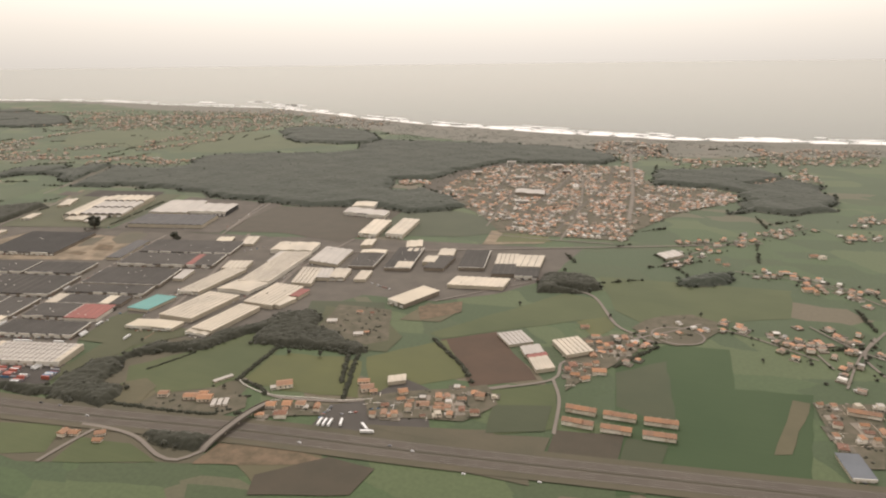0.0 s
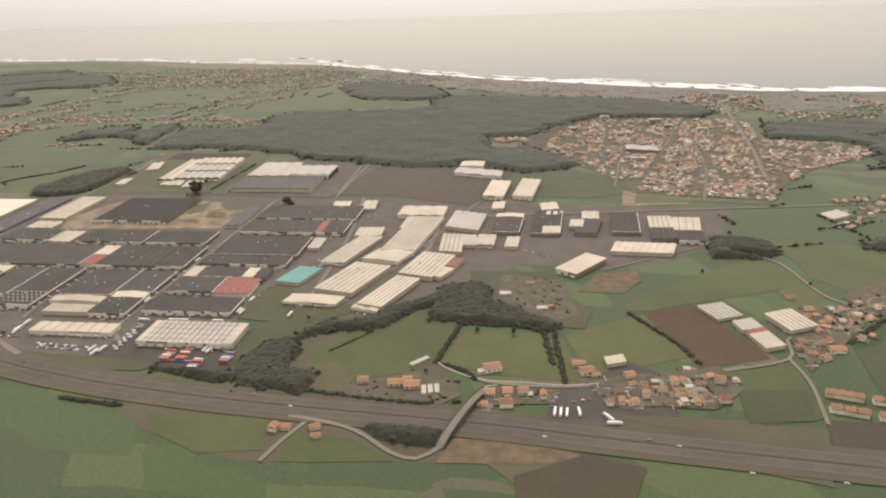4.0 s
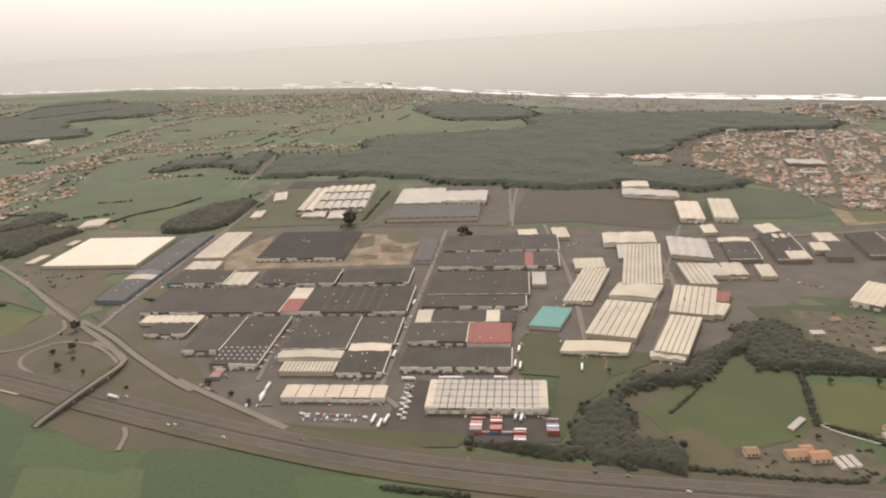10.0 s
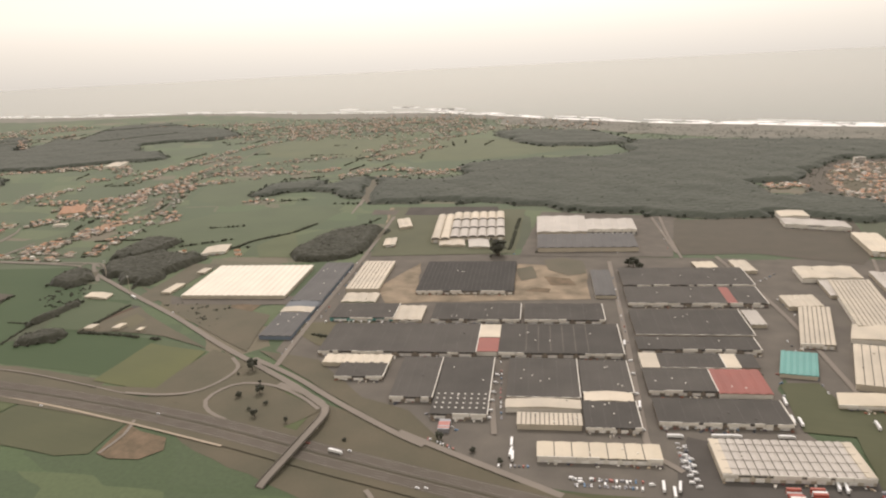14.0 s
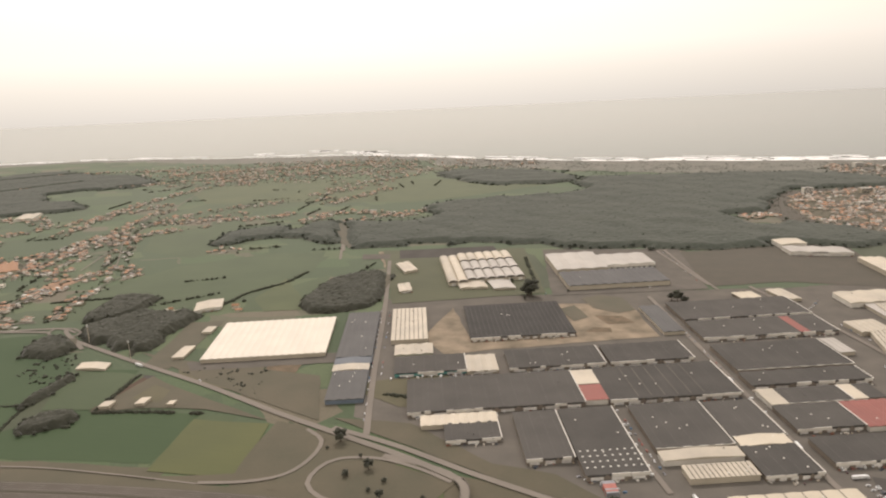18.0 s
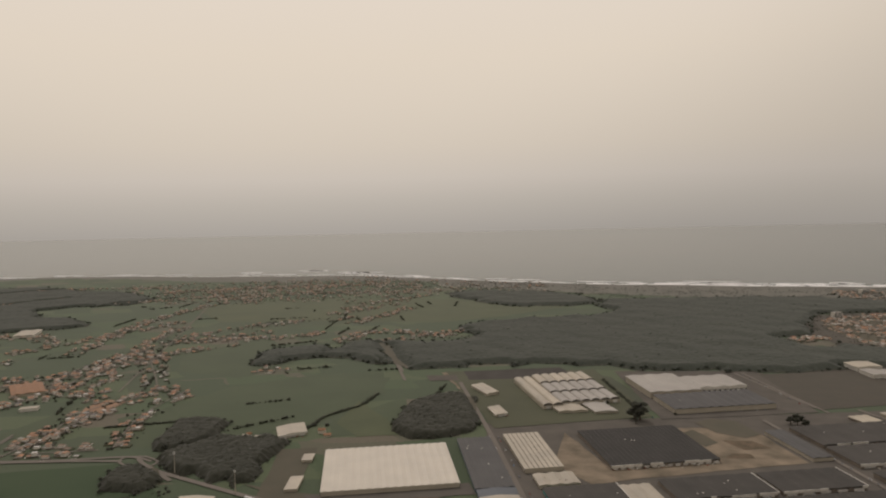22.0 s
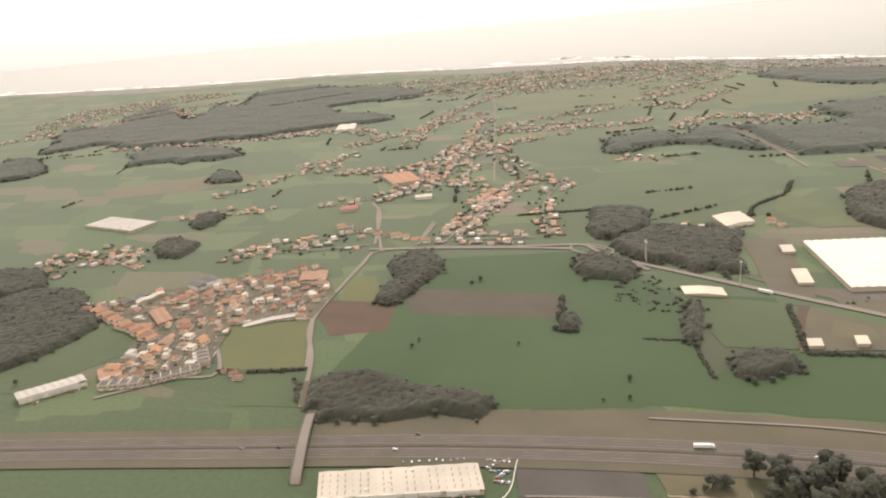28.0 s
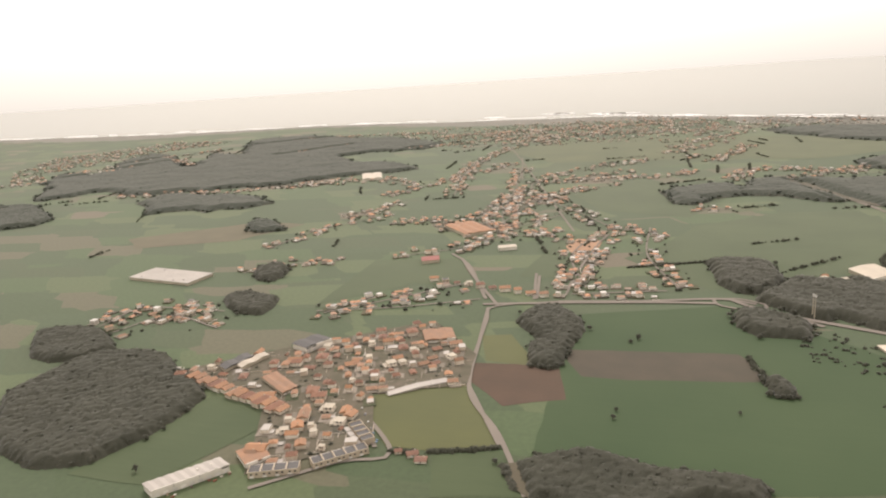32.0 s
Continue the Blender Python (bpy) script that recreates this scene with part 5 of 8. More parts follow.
def within(px, py, ring):
    """Which of many places lie inside a ring."""
    hit = np.zeros(px.shape, bool)
    for (x0, y0), (x1, y1) in zip(ring, ring[1:] + ring[:1]):
        if y0 != y1:
            hit ^= ((y0 > py) != (y1 > py)) & (px < (x1 - x0) * (py - y0) / (y1 - y0) + x0)
    return hit


def crowns_over(x, y, pitch):
    """How high the rounded crowns of trees about pitch metres apart stand over many places (0 to 1)."""
    ci, cj = np.floor(x / pitch), np.floor(y / pitch)
    best = np.zeros(x.shape)
    for di in (-1, 0, 1):
        for dj in (-1, 0, 1):
            i, j = ci + di, cj + dj
            u, v, w = (np.modf(np.abs(np.sin(i * a + j * b) * 43758.5))[0] for a, b in ((12.99, 78.23), (39.35, 11.14), (73.16, 52.24)))
            d = np.hypot(x - (i + 0.15 + 0.7 * u) * pitch, y - (j + 0.15 + 0.7 * v) * pitch) / (pitch * (0.55 + 0.35 * w))
            best = np.maximum(best, (0.6 + 0.4 * w) * np.sqrt(np.clip(1 - d * d, 0, 1)))
    return best


def wood(poly, mat=None):
    """A dense wood: a closed canopy of rounded crowns with leaf sprays on it, and single trees standing out at its edge."""
    rng = random.Random(int(poly[0][0] + 5 * poly[0][1]))
    npr = np.random.RandomState(int(abs(poly[0][0]) + 5 * poly[0][1]))
    far = sum(p[1] for p in poly) / len(poly)
    g = 1.3 if far < 480 else 1.7 if far < 800 else 2.4 if far < 1250 else 3.4
    soft = min(5 if far < 600 else 14, 0.07 * (max(p[0] for p in poly) - min(p[0] for p in poly)))
    ring = [(x + rng.uniform(-soft, soft), y + rng.uniform(-soft, soft)) for x, y in round_ring(poly)]
    floor = [p for p in ring if not near_road(*p, 1.0)]
    LAYER[0] += 0.002
    tagged(new("ground_cover", solid("ground_cover", [(x, y, LAYER[0]) for x, y in floor], [tuple(range(len(floor)))], FIELDS["scrub"])), "dry undergrowth on the floor of a wood", "undergrowth", kind="structure")
    xs, ys = [p[0] for p in ring], [p[1] for p in ring]
    gx, gy = np.meshgrid(np.arange(min(xs) - g, max(xs) + 2 * g, g), np.arange(min(ys) - g, max(ys) + 2 * g, g), indexing="ij")
    gx = gx + npr.uniform(-0.35, 0.35, gx.shape) * g
    gy = gy + npr.uniform(-0.35, 0.35, gy.shape) * g
    open_air = ~within(gx, gy, ring)
    tall = np.zeros(gx.shape)
    high = 3.4 if far < 480 else 4.6
    crown = crowns_over(gx, gy, 3.4 if far < 480 else 4.4 if far < 800 else 6.0) * (1.7 if far < 800 else 1.0)
    for i, j in zip(*np.nonzero(~open_air)):
        x, y = gx[i, j], gy[i, j]
        if near_road(x, y, 0.8) or occupied(x, y, -1.0):
            open_air[i, j] = True
        else:
            tall[i, j] = high + crown[i, j] + 1.6 * noise.noise(Vector((x / 40, y / 40, 3)))
    # the canopy slopes down over the outermost trees
    rim = open_air.copy()
    for share in (0.4, 0.66, 0.86) if far < 700 else (0.16, 0.32, 0.48, 0.64, 0.78, 0.9):
        spread = rim.copy()
        spread[1:] |= rim[:-1]
        spread[:-1] |= rim[1:]
        spread[:, 1:] |= rim[:, :-1]
        spread[:, :-1] |= rim[:, 1:]
        tall[spread & ~rim] *= share
        rim = spread
    tall[open_air] = 0.02
    n, m = gx.shape
    tag = np.arange(n * m).reshape(n, m)
    keep = ~(open_air[:-1, :-1] & open_air[1:, :-1] & open_air[1:, 1:] & open_air[:-1, 1:])
    a, b, c, d = (q[keep] for q in (tag[:-1, :-1], tag[1:, :-1], tag[1:, 1:], tag[:-1, 1:]))
    f = np.concatenate([np.stack([a, b, c], 1), np.stack([a, c, d], 1)])
    v = np.stack([gx.ravel(), gy.ravel(), tall.ravel()], 1)
    # sprays of leaves, lying roughly on the canopy
    base = v[(~open_air).ravel()]
    base = base[npr.uniform(size=len(base)) < (0.8 if far < 700 else 0.12)]
    k = len(base)
    base = base + npr.uniform(-0.5, 0.5, (k, 3)) * (g, g, 0.4) + (0, 0, 0.15)
    facing = npr.normal(scale=0.3 if far < 700 else 0.12, size=(k, 3)) + (0, 0, 1.0)
    facing /= np.linalg.norm(facing, axis=1)[:, None]
    side = np.cross(facing, npr.normal(size=(k, 3)))
    side /= np.linalg.norm(side, axis=1)[:, None]
    up = np.cross(facing, side)
    size = g * npr.uniform(0.2, 0.45, (k, 1))
    lv = np.concatenate([base + side * size, base + up * size * 0.8, base - side * size, base - up * size * 0.8], 1).reshape(-1, 3)
    q = 4 * np.arange(k)[:, None] + len(v)
    f = np.concatenate([f, np.concatenate([q + (0, 1, 2), q + (0, 2, 3)], 1).reshape(-1, 3)])
    v = np.concatenate([v, lv])
    leaf_mat = mat or (PINE if far > 700 else LEAF)
    ob = cloth("wood", v, f, leaf_mat)
    tagged(ob, "dense dark wood of pines and eucalyptus", "wood", kind="stuff")
    crowns = []
    for (x, y), (x1, y1) in zip(ring, ring[1:] + ring[:1]):
        # trees of many sizes break up the edge
        for u in (0.0, 0.33, 0.66):
            px, py = x + u * (x1 - x) + rng.uniform(-3, 3), y + u * (y1 - y) + rng.uniform(-3, 3)
            if rng.random() < 0.75 and not near_road(px, py, 2.0) and not occupied(px, py, 1.0):
                r = rng.uniform(0.9, 2.3) if far < 700 else rng.uniform(1.5, 3.4)
                crowns.append((px, py, r * rng.uniform(0.6, 1.2), r))
    solid_ground = np.argwhere(~rim)
    for i, j in solid_ground[npr.permutation(len(solid_ground))[:len(solid_ground) // (40 if far < 700 else 400)]]:
        r = rng.uniform(1.0, 2.0) if far < 700 else rng.uniform(1.8, 3.0)
        crowns.append((gx[i, j], gy[i, j], tall[i, j] - 0.3 * r, r))
    canopy("tree_crowns", crowns, leaf_mat, "uneven crowns standing out of a dark wood", "trees", FINE)


def garden(poly, density):
    """Bushes and small trees among the houses."""
    rng = random.Random(int(poly[0][1]))
    xs, ys = [p[0] for p in poly], [p[1] for p in poly]
    places = []
    for _ in range(int(density * (max(xs) - min(xs)) * (max(ys) - min(ys)))):
        x, y = rng.uniform(min(xs), max(xs)), rng.uniform(min(ys), max(ys))
        if inside(x, y, poly) and not near_road(x, y, 1.5) and not occupied(x, y, 0.3):
            for _ in range(rng.choice((1, 1, 2, 4))):
                r = rng.uniform(0.5, 1.5)
                places.append((x + rng.uniform(-2, 2), y + rng.uniform(-1.2, 1.2), r * 0.35, r))
    canopy("garden_bushes", places, LEAF, "dark garden trees and bushes among the houses", "bushes", SMALL)


def hedge(pts, r=1.5):
    """A hedgerow of uneven bushes along a line."""
    rng = random.Random(int(pts[0][0]))
    places = [(q.x + rng.uniform(-0.9, 0.9), q.y + rng.uniform(-0.9, 0.9), r * 0.35, r * rng.uniform(0.7, 1.5)) for q in smooth_line(pts, r * 0.6) if noise.noise(q / 14) < 0.35]
    canopy("hedge", places, HEDGE, "uneven dark hedgerow along a field edge", "hedge", SMALL)


def tree_kind(seed, high, r, label):
    rng = random.Random(seed)
    tree = tagged(new("tree"), label, "tree", "single trees")
    bm = bmesh.new()
    bmesh.ops.create_cone(bm, segments=7, radius1=0.3, radius2=0.12, depth=high * 0.6, matrix=Matrix.Translation((0, 0, high * 0.3)))
    for i in range(4):
        a = i * 1.6 + rng.random()
        bmesh.ops.create_cone(bm, segments=5, radius1=0.1, radius2=0.04, depth=r, matrix=Matrix.Translation((0.4 * r * math.cos(a), 0.4 * r * math.sin(a), high * 0.6)) @ Euler((0.8 * math.sin(a), -0.8 * math.cos(a), 0)).to_matrix().to_4x4().inverted())
    me = bpy.data.meshes.new("trunk")
    bm.to_mesh(me)
    bm.free()
    me.materials.append(BARK)
    part("trunk", me, tree)
    places = []
    for i in range(24):
        a, q = rng.uniform(0, 6.28), r * math.sqrt(rng.random()) * 0.8
        places.append((q * math.cos(a), q * math.sin(a), high * rng.uniform(0.3, 0.85) - 0.2 * q, r * rng.uniform(0.32, 0.52)))
    canopy("crown", places, LEAF, "", "", FINE, tree)
    return tree


TREES = [tree_kind(1, 6.5, 2.6, "broad dark tree standing alone"), tree_kind(2, 5.0, 2.0, "small dark tree in a meadow"), tree_kind(3, 8.0, 2.4, "tall dark tree in a meadow"), tree_kind(4, 4.0, 2.2, "low spreading tree in a meadow")]
for i, t in enumerate(TREES):
    t.matrix_basis = pose(-552 + 6 * i, 548 + 4 * i, level(-552 + 6 * i, 548 + 4 * i))


def plant(x, y, kind=0, size=1.0):
    t = copy_thing(TREES[kind % 4], pose(x, y, level(x, y), 0, 0, (x * 37 + y * 11) % 360) @ Matrix.Scale(size, 4))
    return t


def far_hedges():
    """Rows of bushes and small trees between the far plots."""
    rng = random.Random(11)
    places = []
    for _ in range(170):
        x, y = rng.uniform(-1700, 750), rng.uniform(560, 1560)
        if -300 < x < 460 and y < 900 or -310 < x < 380 and y < 1500:
            continue
        a = radians(rng.choice((20, 110, 35, 95)) + rng.uniform(-12, 12))
        for i in range(rng.randrange(6, 26)):
            if rng.random() < 0.75:
                r = rng.uniform(0.9, 2.6)
                px, py = x + 3.2 * i * math.cos(a) + rng.uniform(-1, 1), y + 3.2 * i * math.sin(a) + rng.uniform(-1, 1)
                if not near_road(px, py, 1.0) and not occupied(px, py, 1.0):
                    places.append((px, py, r * 0.6, r))
    canopy("far_hedges", places, HEDGE, "dark hedgerows and small trees between far plots", "hedges", SMALL)


def dune_scrub():
    """Low dark thickets scattered over the dune grass."""
    rng = random.Random(23)
    places = []
    for _ in range(260):
        x = rng.uniform(-700, 900)
        y, k = shore(x) - rng.uniform(60, 250), rng.randrange(5, 16)
        for _ in range(k):
            r = rng.uniform(0.9, 2.4)
            places.append((x + rng.uniform(-34, 34), y + rng.uniform(-7, 7), -0.2 * r, r))
    canopy("dune_scrub", places, PINE, "low dark thickets on the dunes", "scrub", SMALL)


# ---- the industrial estate and farm halls ----
warehouse(-352, 523, 99, 86, 15, 3.6, "glass", "cream", 16, 0, 0, skew=0,
          label="big white flat-roofed greenhouse hall with fine ribs")
warehouse(-243, 568, 30, 81, 15, 3.6, "white", "cream", 8, 1, 0, skew=0,
          label="white ribbed warehouse beside the access road")
warehouse(-224, 511, 30, 21, 15, 2.5, "white", "cream", 3, 0, 0, skew=0,
          label="low white annex beside a ribbed warehouse")
warehouse(-151, 589, 87, 84, 15, 3.2, "black", "brown", 22, 0, 14, skew=0,
          label="black corrugated factory hall on bare sandy ground")
warehouse(-204, 483, 53, 31, 15, 3.2, "dark", "teal", 6, 0, 3, skew=0,
          label="dark-roofed warehouse with teal front wall")
warehouse(-166, 490, 23, 30, 15, 2.5, "white", "cream", 3, 0, 1, skew=0,
          label="pale low workshop with stepped roof")
warehouse(-113, 506, 71, 34, 15, 3.2, "dark", "brown", 6, 0, 5, skew=0,
          label="dark-roofed warehouse with white loading front")
warehouse(-45, 524, 62, 34, 15, 3.2, "dark", "brown", 6, 0, 5, skew=0,
          label="dark-roofed warehouse with white loading front")
warehouse(-150, 441, 116, 51, 15, 3.6, "dark", "brown", 12, 0, 8, skew=0,
          label="long dark-roofed warehouse row with white doors")
warehouse(-89, 470, 15, 24, 15, 3.7, "white", "white", 1, 0, 0, skew=0,
          label="white roof section in the long warehouse row")
warehouse(-83, 447, 15, 24, 15, 3.7, "red", "white", 1, 0, 0, skew=0,
          label="faded red roof section in the long warehouse row")
warehouse(-36, 472, 87, 52, 15, 3.6, "dark", "brown", 10, 2, 8, skew=0,
          label="long dark-roofed warehouse row with white doors")
warehouse(-165, 399, 48, 13, 15, 2.9, "white", "cream", 8, 0, 0, skew=0,
          label="white-roofed workshop with a toothed front")
warehouse(-154, 385, 33, 21, 15, 2.9, "dark", "brown", 4, 0, 3, skew=0,
          label="dark-roofed workshop with white front")
warehouse(-112, 386, 27, 57, 15, 3.6, "dark", "brown", 4, 0, 3, skew=0,
          label="dark-roofed warehouse with white end wall")
warehouse(-78, 385, 34, 77, 15, 3.6, "dark", "brown", 4, 3, 3, skew=0,
          label="dark-roofed warehouse with rows of small rooflights")
warehouse(-32, 409, 45, 54, 15, 3.6, "dark", "brown", 5, 0, 0, skew=0,
          label="dark-roofed warehouse in the middle row")
warehouse(6, 422, 31, 44, 15, 3.6, "dark", "brown", 4, 0, 0, skew=0,
          label="dark-roofed warehouse in the middle row")
warehouse(-23, 375, 45, 10, 15, 3.6, "white", "white", 1, 0, 0, skew=0,
          label="narrow white-roofed bay of a warehouse")
warehouse(-15, 359, 37, 13, 15, 3.6, "white", "cream", 14, 1, 0, skew=0,
          label="pale ribbed warehouse bay with cream wall")
warehouse(13, 395, 29, 11, 15, 3.6, "white", "white", 1, 0, 0, skew=0,
          label="narrow white-roofed bay of a warehouse")
warehouse(18, 375, 31, 30, 15, 3.6, "dark", "brown", 4, 0, 5, skew=0,
          label="dark-roofed warehouse with white front")
warehouse(18, 335, 65, 14, 15, 3.6, "cream", "white", 7, 1, 9, skew=0,
          label="cream-roofed warehouse with windows along the white front")
warehouse(111, 357, 72, 32, 15, 4.3, "pale", "cream", 16, 4, 10, skew=0,
          label="large pale ribbed truck depot with a long loading front")
warehouse(38, 635, 110, 46, 15, 3.2, "dark", "brown", 8, 0, 7, skew=0,
          label="dark-roofed warehouse row with white loading doors")
warehouse(49, 589, 109, 39, 15, 3.2, "dark", "brown", 8, 0, 7, skew=0,
          label="dark-roofed warehouse row with white loading doors")
warehouse(78, 596, 11, 36, 15, 3.5, "red", "brown", 1, 0, 0, skew=0,
          label="faded red roof section among dark ones")
warehouse(50, 528, 83, 48, 15, 3.6, "dark", "brown", 7, 0, 0, skew=0,
          label="dark-roofed warehouse row along the street")
warehouse(58, 490, 82, 21, 15, 3.6, "dark", "brown", 7, 0, 6, skew=0,
          label="dark-roofed warehouse row with pale front")
warehouse(56, 461, 41, 21, 15, 3.3, "dark", "brown", 4, 0, 0, skew=0,
          label="dark-roofed warehouse between two white roofs")
warehouse(30, 454, 11, 22, 15, 3.5, "white", "white", 1, 0, 0, skew=0,
          label="small white roof section among dark ones")
warehouse(81, 468, 9, 20, 15, 3.5, "white", "white", 1, 0, 0, skew=0,
          label="small white roof section among dark ones")
warehouse(91, 471, 12, 20, 15, 3.3, "dark", "brown", 1, 0, 0, skew=0,
          label="dark-roofed corner of a warehouse row")
warehouse(51, 431, 41, 30, 15, 3.3, "dark", "brown", 4, 0, 5, skew=0,
          label="dark-roofed warehouse with white doors")
warehouse(87, 439, 31, 32, 15, 3.5, "red", "white", 5, 0, 0, skew=0,
          label="red-roofed warehouse with a white verge")
warehouse(77, 397, 73, 27, 15, 3.6, "dark", "brown", 7, 0, 8, skew=0,
          label="dark-roofed warehouse with pale green end of front")
warehouse(96, 552, 11, 28, 15, 2.9, "pale", "cream", 3, 0, 0, skew=0,
          label="small pale-roofed workshop beside the street")
warehouse(-107, 778, 55, 69, 15, 6.5, "pale", "cream", 3, 0, 0, skew=0,
          label="tall pale grey factory block")
warehouse(-53, 788, 53, 45, 15, 6.5, "pale", "slate", 3, 0, 9, skew=0,
          label="pale grey factory block with a window band")
warehouse(-67, 722, 102, 51, 15, 5.0, "slate", "cream", 10, 0, 0, skew=0,
          label="slate-grey roofed factory hall")
warehouse(-28, 602, 17, 66, 15, 2.9, "slate", "cream", 2, 0, 0, skew=0,
          label="narrow grey workshop beside bare ground")
warehouse(156, 673, 49, 31, 15, 4.3, "white", "white", 3, 0, 0, skew=-3,
          label="white-roofed hall at the end of the factory")
warehouse(176, 606, 32, 99, 15, 4.3, "white", "white", 10, 1, 0, skew=-9,
          label="white ribbed factory hall in many bays")
warehouse(155, 637, 9, 39, 15, 2.9, "pale", "cream", 2, 0, 0, skew=-4,
          label="pale annex of the white factory")
warehouse(178, 543, 35, 27, 4, 3.6, "white", "white", 1, 0, 0, skew=-12,
          label="white-roofed low hall of the factory")
warehouse(138, 548, 22, 72, 10, 3.6, "white", "cream", 7, 1, 5, skew=-12,
          label="white ribbed hall with small front windows")
warehouse(131, 596, 26, 24, 19, 3.6, "white", "cream", 5, 0, 0, skew=-3,
          label="white-roofed block of the factory")
warehouse(173, 486, 34, 62, 2, 4.3, "white", "cream", 7, 1, 0, skew=-7,
          label="white ribbed factory hall with toothed front")
warehouse(215, 470, 21, 60, -0, 4.3, "white", "cream", 6, 1, 0, skew=-6,
          label="white ribbed factory hall with toothed front")
warehouse(210, 438, 22, 7, -1, 2.5, "white", "cream", 2, 0, 2, skew=2,
          label="low white lean-to in front of the factory")
warehouse(222, 533, 31, 53, -0, 4.3, "white", "cream", 7, 1, 0, skew=-1,
          label="white ribbed factory hall in bays")
warehouse(242, 545, 11, 19, 4, 3.6, "red", "cream", 2, 0, 0, skew=-7,
          label="small red-roofed factory annex")
warehouse(240, 521, 11, 22, -6, 3.6, "white", "cream", 2, 0, 0, skew=-6,
          label="small white annex of the factory")
warehouse(212, 659, 36, 51, -3, 3.6, "pale", "cream", 4, 0, 0, skew=12,
          label="pale grey roofed workshop")
warehouse(222, 592, 21, 47, 10, 3.6, "white", "cream", 5, 1, 0, skew=7,
          label="white ribbed workshop on the paved estate")
warehouse(236, 604, 14, 28, 13, 3.6, "pale", "cream", 3, 0, 0, skew=9,
          label="pale roofed workshop on the estate")
warehouse(251, 609, 17, 28, 13, 3.6, "white", "cream", 2, 0, 2, skew=-0,
          label="small white-roofed workshop on the estate")
warehouse(257, 659, 27, 46, 15, 3.6, "dark", "brown", 4, 0, 0, skew=-5,
          label="dark-roofed workshop on the paved estate")
warehouse(251, 688, 28, 11, 15, 3.7, "white", "cream", 1, 0, 0, skew=-4,
          label="white roof strip of a workshop")
warehouse(276, 613, 12, 27, 16, 2.9, "white", "cream", 2, 0, 0, skew=-5,
          label="small white-roofed workshop on the estate")
warehouse(207, 779, 24, 66, 3, 5.0, "white", "cream", 3, 0, 4, skew=6,
          label="white hall with rounded ridge at the wood's edge")
warehouse(240, 792, 23, 73, 3, 5.0, "white", "cream", 3, 0, 4, skew=4,
          label="white hall with rounded ridge at the wood's edge")
warehouse(159, 847, 64, 25, -2, 4.3, "pale", "white", 3, 0, 6, skew=12,
          label="long pale office building with window band")
warehouse(138, 883, 31, 26, 16, 5.0, "white", "white", 1, 0, 0, skew=-4,
          label="white upper block of the office building")
warehouse(293, 680, 28, 73, 15, 3.6, "dark", "brown", 4, 0, 0, skew=-4,
          label="dark-roofed workshop with pale roof strips")
warehouse(292, 709, 16, 11, 15, 3.8, "white", "cream", 1, 0, 0, skew=-12,
          label="pale low roof strip of a workshop")
warehouse(303, 656, 17, 19, 16, 3.8, "white", "cream", 3, 0, 0, skew=-5,
          label="pale low roof strip of a workshop")
warehouse(336, 678, 21, 42, 11, 3.6, "dark", "brown", 4, 0, 0, skew=-9,
          label="dark-roofed workshop on the paved estate")
warehouse(331, 713, 17, 24, 15, 3.7, "white", "cream", 2, 0, 0, skew=-3,
          label="white-roofed part of a workshop")
warehouse(323, 683, 13, 21, 15, 3.9, "white", "cream", 2, 0, 0, skew=-7,
          label="white-roofed part of a workshop")
warehouse(368, 702, 27, 62, 15, 3.6, "dark", "brown", 4, 0, 0, skew=-4,
          label="dark-roofed workshop on the paved estate")
warehouse(402, 713, 23, 35, 17, 3.6, "white", "cream", 5, 1, 0, skew=-6,
          label="white ribbed workshop on the paved estate")
warehouse(409, 679, 24, 31, 19, 3.6, "dark", "brown", 4, 1, 0, skew=-9,
          label="dark-roofed workshop on the paved estate")
warehouse(427, 714, 27, 39, 15, 3.6, "white", "cream", 4, 1, 0, skew=-9,
          label="white ribbed workshop on the paved estate")
warehouse(434, 678, 24, 28, 14, 3.6, "dark", "brown", 4, 0, 3, skew=-4,
          label="dark-roofed workshop on the paved estate")
warehouse(396, 633, 55, 25, 12, 3.6, "white", "cream", 8, 0, 0, skew=-12,
          label="long white-roofed hall at the estate edge")
warehouse(350, 576, 21, 47, -21, 4.3, "cream", "brown", 5, 0, 3, skew=-1,
          label="lone cream-roofed hall with brown walls")
warehouse(163, 438, 44, 15, 11, 2.9, "cream", "cream", 1, 0, 2, skew=-12,
          label="long low cream shed beside grass")
warehouse(466, 520, 21, 24, 37, 2.2, "pale", "cream", 6, 1, 0, skew=3,
          label="pale grey glasshouse block beside the ploughed field")
warehouse(485.2, 501.4, 16, 14.5, 37, 2.9, "pale", "cream", 3, 0, 0, skew=-7,
          label="pale-roofed farm hall beside the fields")
warehouse(491.4, 493.2, 16, 6, 37, 2.9, "red", "cream", 1, 0, 0, skew=-7,
          label="narrow red-roofed bay of a farm hall")
warehouse(498, 481, 15, 20, 37, 2.9, "white", "cream", 3, 0, 0, skew=-6,
          label="white-roofed farm hall beside the fields")
warehouse(514, 518, 23, 28, 40, 3.6, "white", "cream", 6, 1, 0, skew=-3,
          label="white ribbed farm hall beside the fields")
warehouse(-582, 222, 69, 17, 21, 2.9, "white", "cream", 7, 3, 8, skew=8,
          label="long white market hall with rows of rooflights")
warehouse(-460, 604, 26, 27, 37, 2.9, "white", "cream", 1, 0, 3, skew=-12,
          label="white farm building near the pine copse")
warehouse(-474, 452, 25, 12, 5, 1.5, "white", "cream", 1, 0, 0, skew=12,
          label="low white canopy of a roadside forecourt")
